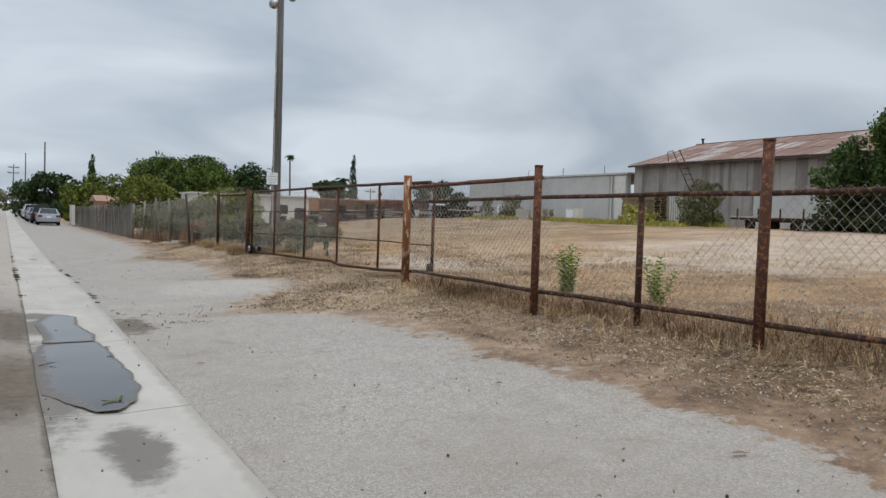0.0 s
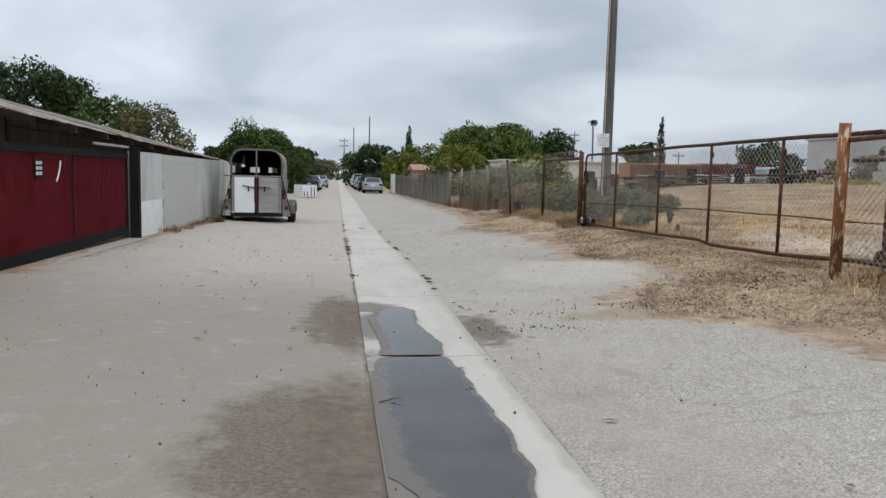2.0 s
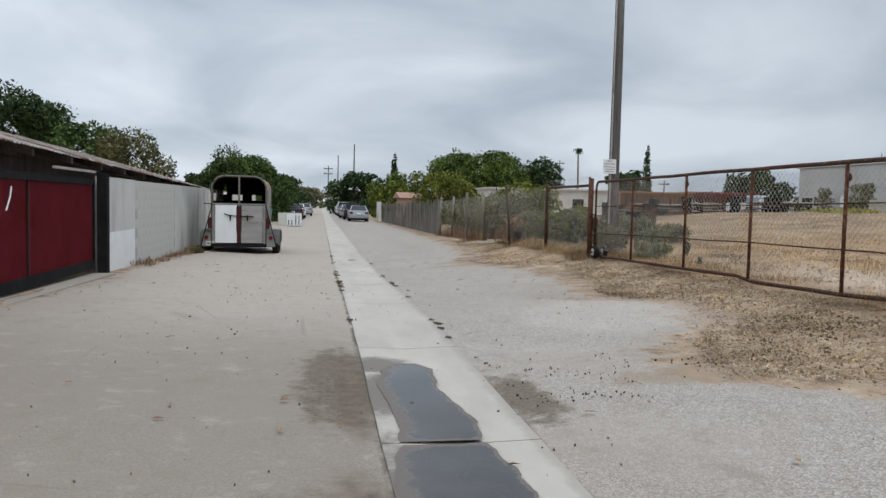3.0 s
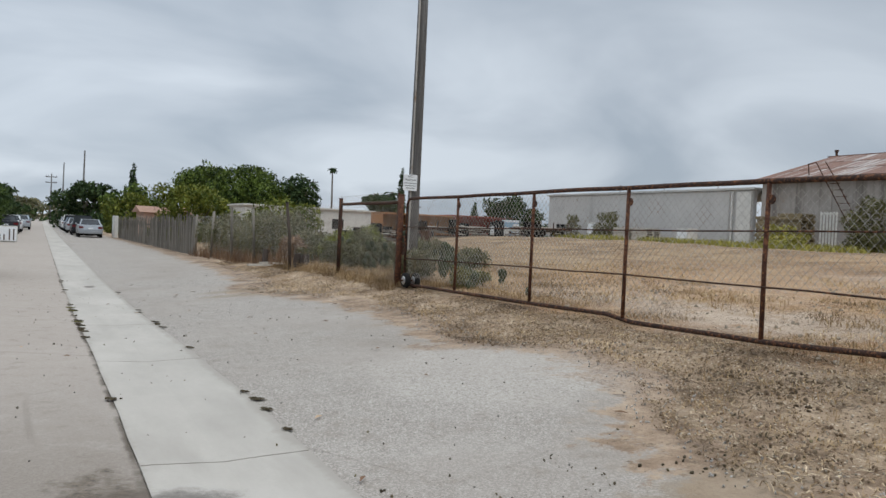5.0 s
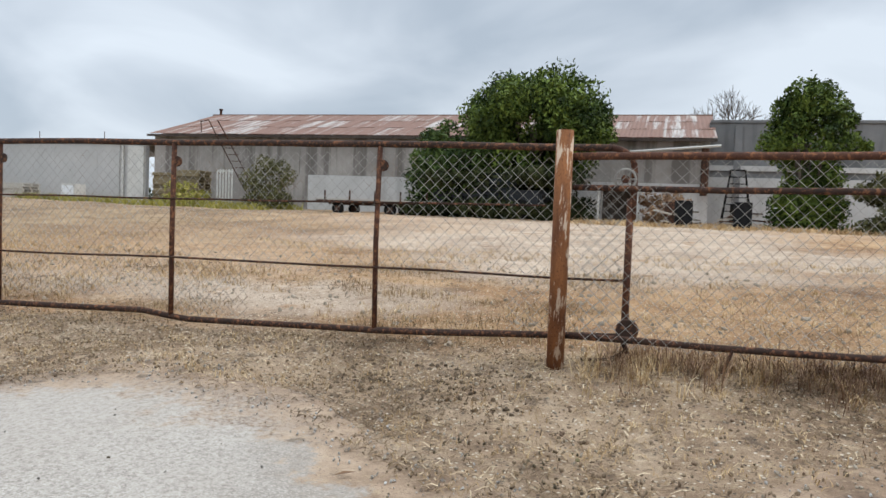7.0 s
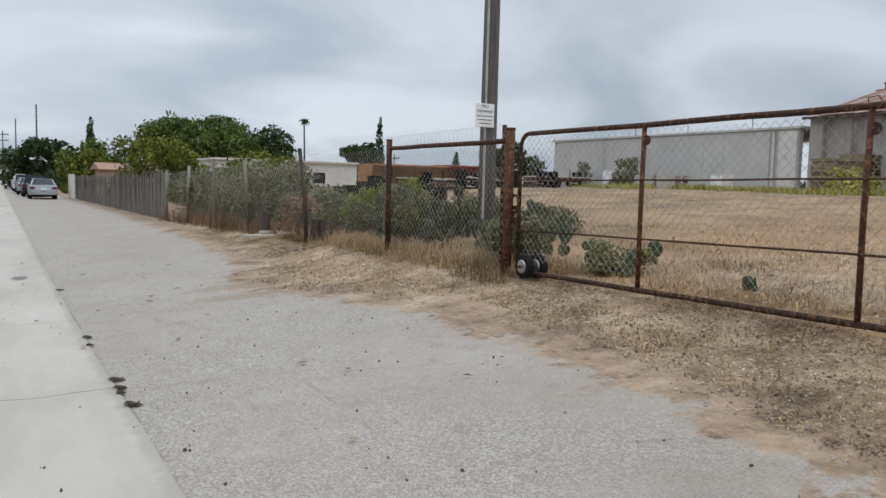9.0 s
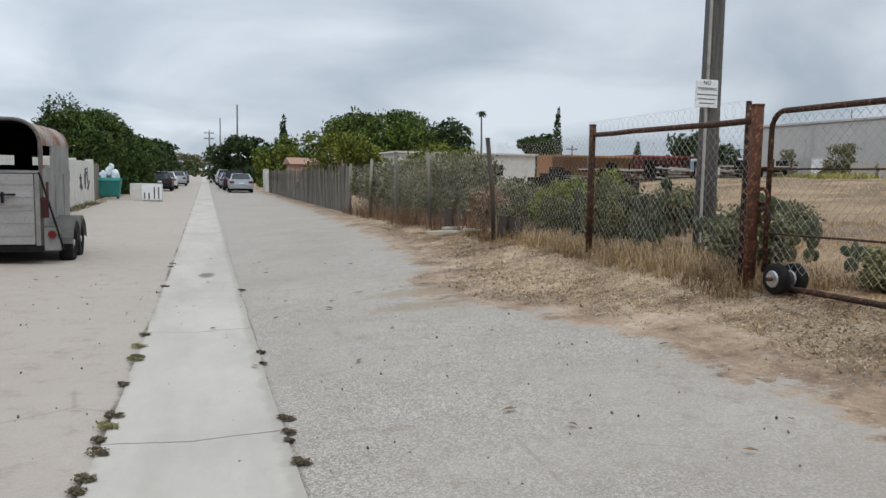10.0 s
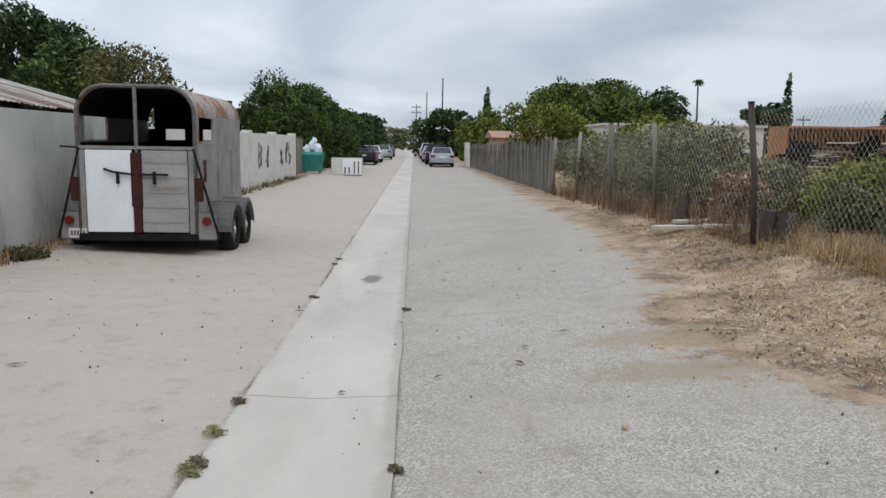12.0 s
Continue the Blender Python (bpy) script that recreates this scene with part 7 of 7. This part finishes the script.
def car(x, y, heading, paint, label, kind="sedan"):
    """A parked car: its nose along +y before turning."""
    c = thing("car", pose(x, y, land(x, y) + 0.015, 0, 0, heading), label, "car", "cars parked along the alley")
    suv = kind != "sedan"
    top = 1.72 if suv else 1.44
    side = [(-2.2, 0.32), (-2.28, 0.62), (-2.2, 0.98), (-1.6, 1.02), (0.9, 0.98), (2.0, 0.82), (2.25, 0.62), (2.2, 0.3)]
    bm = B()
    rows = []
    for xx, s in ((-0.88, 0.94), (-0.80, 1.0), (0.80, 1.0), (0.88, 0.94)):
        rows.append([bm.verts.new((xx, yy * (1 if s == 1 else 0.97), 0.3 + (zz - 0.3) * s)) for yy, zz in side])
    m = len(side)
    for a, b in zip(rows, rows[1:]):
        for i in range(m):
            bm.faces.new((a[i], a[(i + 1) % m], b[(i + 1) % m], b[i]))
    bm.faces.new(rows[0][::-1])
    bm.faces.new(rows[-1])
    bmesh.ops.recalc_face_normals(bm, faces=bm.faces)
    part("body", bm, paint, c, smooth=False)
    cab = [(-1.75 if not suv else -2.15, 1.0), (-1.15 if not suv else -1.95, top - 0.05), (-0.3, top - 0.02), (0.35, top - 0.06), (1.15, 0.97)]
    bm = B()
    l = [bm.verts.new((-0.76 if k in (0, 4) else -0.60, yy, zz)) for k, (yy, zz) in enumerate(cab)]
    r = [bm.verts.new((0.76 if k in (0, 4) else 0.60, yy, zz)) for k, (yy, zz) in enumerate(cab)]
    for k in range(4):
        bm.faces.new((l[k], l[k + 1], r[k + 1], r[k]))
    bm.faces.new(l[::-1])
    bm.faces.new(r)
    bmesh.ops.recalc_face_normals(bm, faces=bm.faces)
    part("glasshouse", bm, CAR_GLASS, c, "dark tinted windows")
    part("roof", box(B(), (-0.61, cab[1][0] - 0.02, top - 0.055), (0.61, cab[3][0], top), 0.02), paint, c)
    for s in (-1, 1):
        part("pillar", tube(B(), [(s * 0.76, cab[0][0], 0.99), (s * 0.60, cab[1][0], top - 0.03)], 0.05, 6), paint, c)
        part("tail_light", box(B(), (s * 0.68 - 0.16, -2.30, 0.72), (s * 0.68 + 0.16, -2.2, 0.88), 0.02), RED_LENS, c)
        part("mirror", box(B(), (s * 0.92 - 0.07, 0.75, 0.98), (s * 0.92 + 0.07, 0.85, 1.1), 0.02), paint, c)
        for yy in (-1.35, 1.38):
            w = part("wheel", wheel_mesh(B(), (s * 0.79, yy, 0.32), 0.32, 0.2, 'x', 22, 0.2), RUBBER, c, smooth=True)
            part("rim", wheel_mesh(B(), (s * 0.80, yy, 0.32), 0.205, 0.15, 'x', 18), CHROME, w)
    part("bumper", box(B(), (-0.84, -2.34, 0.34), (0.84, -2.2, 0.58), 0.04), paint, c)
    part("number_plate", box(B(), (-0.17, -2.355, 0.66), (0.17, -2.25, 0.78)), WHITE, c)
    part("underside", box(B(), (-0.78, -2.1, 0.18), (0.78, 2.1, 0.31)), DARK, c)


car(3.35, 75.2, 0, SILVER, "silver sedan parked beside the board fence")
car(3.1, 81.5, 0, CAR_DARK, "dark sport utility car behind the silver sedan", "suv")
car(2.9, 88.0, 0, SILVER, "pale grey sedan parked in the row")
car(2.9, 95.0, 0, CAR_BLUE, "blue-grey sedan parked in the row")
car(2.8, 102.0, 0, CAR_WHITE, "white sport utility car parked in the row", "suv")
car(2.8, 110.0, 0, SILVER, "silver sedan parked in the row")
car(2.9, 120.0, 0, CAR_WHITE, "white sedan far down the alley")
car(2.9, 131.0, 0, CAR_DARK, "dark sedan far down the alley")
car(-2.5, 77.5, 0, CAR_DARK, "dark sedan under the alley trees")
car(-2.4, 84.5, 0, CAR_WHITE, "white sedan under the alley trees")
car(-1.9, 97.0, 0, SILVER, "silver sedan beside the hedge")
car(-2.0, 112.0, 0, CAR_BLUE, "blue-grey sedan beside the hedge")


def utility_pole(x, y, h, label, arms=1):
    p = thing("utility_pole", (x, y, -0.45), label, "utility pole")
    part("shaft", tube(B(), [(0, 0, 0), (0.05, 0, h)], 0.16, 8, 0.1), WOOD_POLE, p, smooth=True)
    for k in range(arms):
        part("crossarm", box(B(), (-1.0, -0.06, h - 0.7 - 1.1 * k), (1.0, 0.06, h - 0.55 - 1.1 * k)), WOOD_POLE, p)
        for dx in (-0.9, -0.5, 0.5, 0.9):
            part("insulator", tube(B(), [(dx, 0, h - 0.55 - 1.1 * k), (dx, 0, h - 0.38 - 1.1 * k)], 0.05, 6), DARK, p)


utility_pole(5.4, 133, 11.4, "tall plain wooden utility pole down the alley", 0)
utility_pole(1.6, 175, 9.6, "distant utility pole with crossarms", 2)
utility_pole(3.7, 175, 12, "distant plain utility pole", 0)
utility_pole(47, 152, 11.0, "distant utility pole with crossarms beyond the lot", 2)
utility_pole(58, 128, 6.6, "short distant pole beyond the lot", 1)
utility_pole(56, 130, 7.6, "plain distant pole beyond the lot", 0)


# skyline strip of far woods and roofs
def far_woods():
    rng = np.random.default_rng(77)
    blobs = []
    for k in range(150):
        a = radians(-45 + 115 * k / 150) + rng.normal() * 0.01
        d = rng.uniform(190, 260)
        if abs(a) < 0.035:
            continue
        blobs.append((d * math.sin(a), d * math.cos(a), rng.uniform(0.5, 2.0), rng.uniform(4, 9), rng.uniform(3, 6), rng.uniform(1.8, 4.2)))
    v, f = leaf_cloud(blobs, 22000, 0.75, rng)
    tagged(raw("far_woods", v, f, LEAF_DARK), "far belt of dark trees on the skyline", "woods", kind="stuff")


far_woods()


# ---- small litter ----
def stones(name, seed, count, x0, x1, y0, y1, size, material, label, keep=None):
    rng = random.Random(seed)
    bm0 = B()
    bmesh.ops.create_icosphere(bm0, subdivisions=1, radius=1)
    base = [v.co.copy() for v in bm0.verts]
    tri = [tuple(v.index for v in fc.verts) for fc in bm0.faces]
    bm0.free()
    verts, faces = [], []
    n = 0
    while n < count:
        x, y = rng.uniform(x0, x1), rng.uniform(y0, y1)
        if keep and not keep(x, y):
            continue
        n += 1
        s = size * rng.uniform(0.4, 1.5)
        m = Matrix.LocRotScale((x, y, land(x, y) + (lumps(x, y) if x > 4.3 else 0.02) + 0.1 * s), Euler((rng.uniform(0, 6), rng.uniform(0, 6), rng.uniform(0, 6))), (s, s * rng.uniform(0.5, 1), s * rng.uniform(0.35, 0.7)))
        i = len(verts)
        verts += [tuple(m @ (b * rng.uniform(0.8, 1.15))) for b in base]
        faces += [tuple(i + q for q in t) for t in tri]
    tagged(raw(name, verts, faces, material), label, "litter", kind="stuff")


on_verge = lambda x, y: x > interp(y, ROAD_EDGE)
stones("pebbles", 1, 2400, 2.9, 6.5, -2, 22, 0.011, STONE, "pale pebbles on the dirt verge", on_verge)
stones("clods", 2, 2600, 2.8, 5.8, 2, 24, 0.012, surface("soil_clod", (0.12, 0.085, 0.055), (0.36, 0.27, 0.185), 14, 0.95, gloss=0.08), "brown clods of soil on the verge", on_verge)
stones("rubble", 3, 70, 4.3, 5.3, 4.5, 8.6, 0.026, STONE, "white scraps of rubble at the verge", on_verge)
stones("gravel", 4, 700, -3.6, 4.0, -1, 26, 0.007, surface("dark_gravel", (0.08, 0.07, 0.06), (0.3, 0.27, 0.24), 20), "loose gravel on the asphalt")
stones("lot_stones", 5, 500, 5.9, 12, 4, 20, 0.03, STONE, "stones lying on the lot")


def leaf_litter(seed, count):
    rng = random.Random(seed)
    verts, faces = [], []
    for k in range(count):
        x, y = rng.uniform(-3.6, 4.0), rng.uniform(2, 26)
        z = land(x, y) + 0.032
        a, l, w = rng.uniform(0, 6.28), rng.uniform(0.02, 0.07), rng.uniform(0.008, 0.02)
        dx, dy = math.cos(a), math.sin(a)
        i = len(verts)
        verts += [(x - dx * l, y - dy * l, z), (x + dy * w, y - dx * w, z + 0.012), (x + dx * l, y + dy * l, z + 0.004), (x - dy * w, y + dx * w, z + 0.009)]
        faces.append((i, i + 1, i + 2, i + 3))
    tagged(raw("leaf_litter", verts, faces, TWIG), "dry fallen leaves and twigs on the asphalt", "litter", kind="stuff")


leaf_litter(5, 90)


def straw_litter(name, seed, count, x0, x1, y0, y1, keep, length, width, material, label):
    """Stalks lying flat on the soil every which way."""
    rng = random.Random(seed)
    verts, faces = [], []
    n = 0
    while n < count:
        x, y = rng.uniform(x0, x1), rng.uniform(y0, y1)
        if not keep(x, y) or noise.noise((x * 1.1, y * 1.1, seed)) + rng.uniform(-0.35, 0.35) < -0.05:
            continue
        n += 1
        z = land(x, y) + lumps(x, y) + 0.004 + rng.uniform(0, 0.015)
        a, l, w = rng.uniform(0, 6.28), length * rng.uniform(0.3, 1.3), width * rng.uniform(0.5, 1.5)
        dx, dy, up = math.cos(a) * l, math.sin(a) * l, rng.uniform(-0.12, 0.25) * l
        bx, by = -math.sin(a) * w, math.cos(a) * w
        i = len(verts)
        bend = rng.uniform(-0.3, 0.3)
        mx, my = x + dx * 0.5 - dy * bend * 0.3, y + dy * 0.5 + dx * bend * 0.3
        verts += [(x - bx, y - by, z), (x + bx, y + by, z), (mx + bx, my + by, z + 0.012 + up * 0.5), (mx - bx, my - by, z + 0.010 + up * 0.5), (x + dx + bx, y + dy + by, z + up), (x + dx - bx, y + dy - by, z + up)]
        faces += [(i, i + 1, i + 2, i + 3), (i + 3, i + 2, i + 4, i + 5)]
    tagged(raw(name, verts, faces, material), label, "straw", kind="stuff")


STALKS = leafy("mixed_stalks", (0.09, 0.055, 0.03), (0.40, 0.275, 0.15), (0.70, 0.57, 0.39))
near_verge = lambda x, y: x > interp(y, ROAD_EDGE) + 0.02
straw_litter("straw_litter", 31, 20000, 2.8, 6.0, 2, 20, near_verge, 0.075, 0.0026, STALKS, "trampled straw and stalks on the dirt verge")
stones("asphalt_crumbs", 41, 2600, 2.6, 5.4, -1, 30, 0.009, surface("asphalt_crumb", (0.24, 0.22, 0.195), (0.5, 0.47, 0.43), 25), "crumbs of broken asphalt along the road edge", lambda x, y: -0.15 < x - interp(y, ROAD_EDGE) < 0.55)
straw_litter("straw_litter", 32, 3500, 3.4, 5.8, 20, 34, near_verge, 0.16, 0.0045, STALKS, "trampled straw along the far fence")
straw_litter("straw_litter", 33, 9000, 5.6, 10.5, 4, 20, lambda x, y: True, 0.10, 0.0035, STALKS, "dry stalks scattered over the lot")


stones("soil_clods", 52, 1500, 3.2, 5.9, 2, 20, 0.012, surface("soil_clod", (0.13, 0.085, 0.055), (0.32, 0.23, 0.15), 4, 0.95), "brown clods and chips of bark on the verge", lambda x, y: x > interp(y, ROAD_EDGE) + 0.15 and noise.noise((x * 1.5, y * 1.1, 8)) > -0.1)
stones("dark_clods", 53, 170, 4.5, 5.35, 10.6, 12.0, 0.019, surface("damp_clod", (0.085, 0.06, 0.04), (0.20, 0.145, 0.095), 6, 0.95), "dark damp clods heaped before the gate post", lambda x, y: noise.noise((x * 2.5, y * 2.0, 3)) > 0.0)
stones("dark_crumbs", 55, 130, 1.3, 2.5, 9.3, 10.9, 0.008, DEBRIS, "dark crumbs of soil washed beside the gutter", lambda x, y: noise.noise((x * 2.2, y * 2.8, 4)) > 0.05)
stones("dark_crumbs", 54, 80, 2.7, 4.2, 9.6, 11.0, 0.010, DEBRIS, "dark crumbs of soil on the asphalt edge", lambda x, y: noise.noise((x * 2.2, y * 2.2, 6)) > 0.12)
stones("road_grit", 51, 420, -3.6, 3.6, 2, 30, 0.009, DEBRIS, "dark grit and crumbs scattered on the alley")


def joint_weed(x, y, r, material, label, seed):
    """A flat mat of small leaves and dirt in the joint beside the gutter."""
    rng = np.random.default_rng(seed)
    v, f = leaf_cloud([(0, 0, 0.004, r, r * 0.9, 0.006), (-0.4 * r, r * 0.9, 0.004, r * 0.6, r * 0.5, 0.005), (0.5 * r, -r * 0.7, 0.004, r * 0.5, r * 0.4, 0.005)], 260, 0.012, rng, shell=0.05)
    v = [(p[0], p[1], max(0.0, 0.55 * p[2])) for p in v]
    ob = raw("joint_weed", v, f, material)
    ob.location = (x, y, land(x, y) + 0.022)
    tagged(ob, label, "weed", "weeds in the gutter joint")


for k, y in enumerate((13.1, 16.72, 17.36, 17.55, 17.7, 18.07, 18.28, 18.52, 18.73, 19.5, 20.28, 20.38, 20.78, 21.29, 24.6, 26.9, 27.35)):
    green = y in (18.52, 20.28, 20.78)
    joint_weed(0.255 + 0.012 * (k % 3), y, 0.07 if green else 0.04 + 0.01 * (k % 3), WEED_DULL if green else DEBRIS, "flat yellow-green weed in the gutter joint" if green else "clump of dry leaves in the gutter joint", 300 + k)
for k, y in enumerate((11.95, 12.5, 12.82, 13.1, 15.6, 17.65, 18.0, 18.14, 18.4, 19.9, 20.3, 24.0)):
    joint_weed(1.205 + 0.012 * (k % 3), y, 0.028 + 0.01 * (k % 3), DEBRIS, "clump of dry leaves in the gutter joint", 330 + k)


def floating_leaf(x, y, length, yaw, material, label):
    bm = B()
    rows = []
    for k in range(6):
        u = k / 5
        w = 0.3 * length * math.sin(math.pi * (0.08 + 0.84 * u)) * 0.5
        c = Vector(((u - 0.5) * length, 0, 0.012 * (2 * u - 1) ** 2))
        rows.append((bm.verts.new(c + Vector((0, -w, 0.006))), bm.verts.new(c), bm.verts.new(c + Vector((0, w, 0.006)))))
    for a, b in zip(rows, rows[1:]):
        for i in range(2):
            bm.faces.new((a[i], b[i], b[i + 1], a[i + 1]))
    tagged(part("fallen_leaf", bm, material, at=pose(x, y, land(0.71, y) + 0.049, 0, 0, yaw)), label, "leaf")


floating_leaf(0.72, 5.92, 0.15, 10, LEAF_YEL, "pale green leaf floating on the puddle")
floating_leaf(0.78, 5.98, 0.07, 70, LEAF_YEL, "pale green leaf floating on the puddle")
tw = tube(B(), [(0, 0, 0), (0.07, 0.05, 0.01), (0.13, 0.06, 0.02)], 0.005, 5, 0.002)
tube(tw, [(0.06, 0.04, 0.01), (0.08, 0.10, 0.015)], 0.004, 5, 0.002)
tagged(part("twig", tw, BARK, at=pose(0.30, 7.45, land(0.71, 7.45) + 0.05, 0, 0, -20)), "dark forked twig lying in the puddle", "twig")
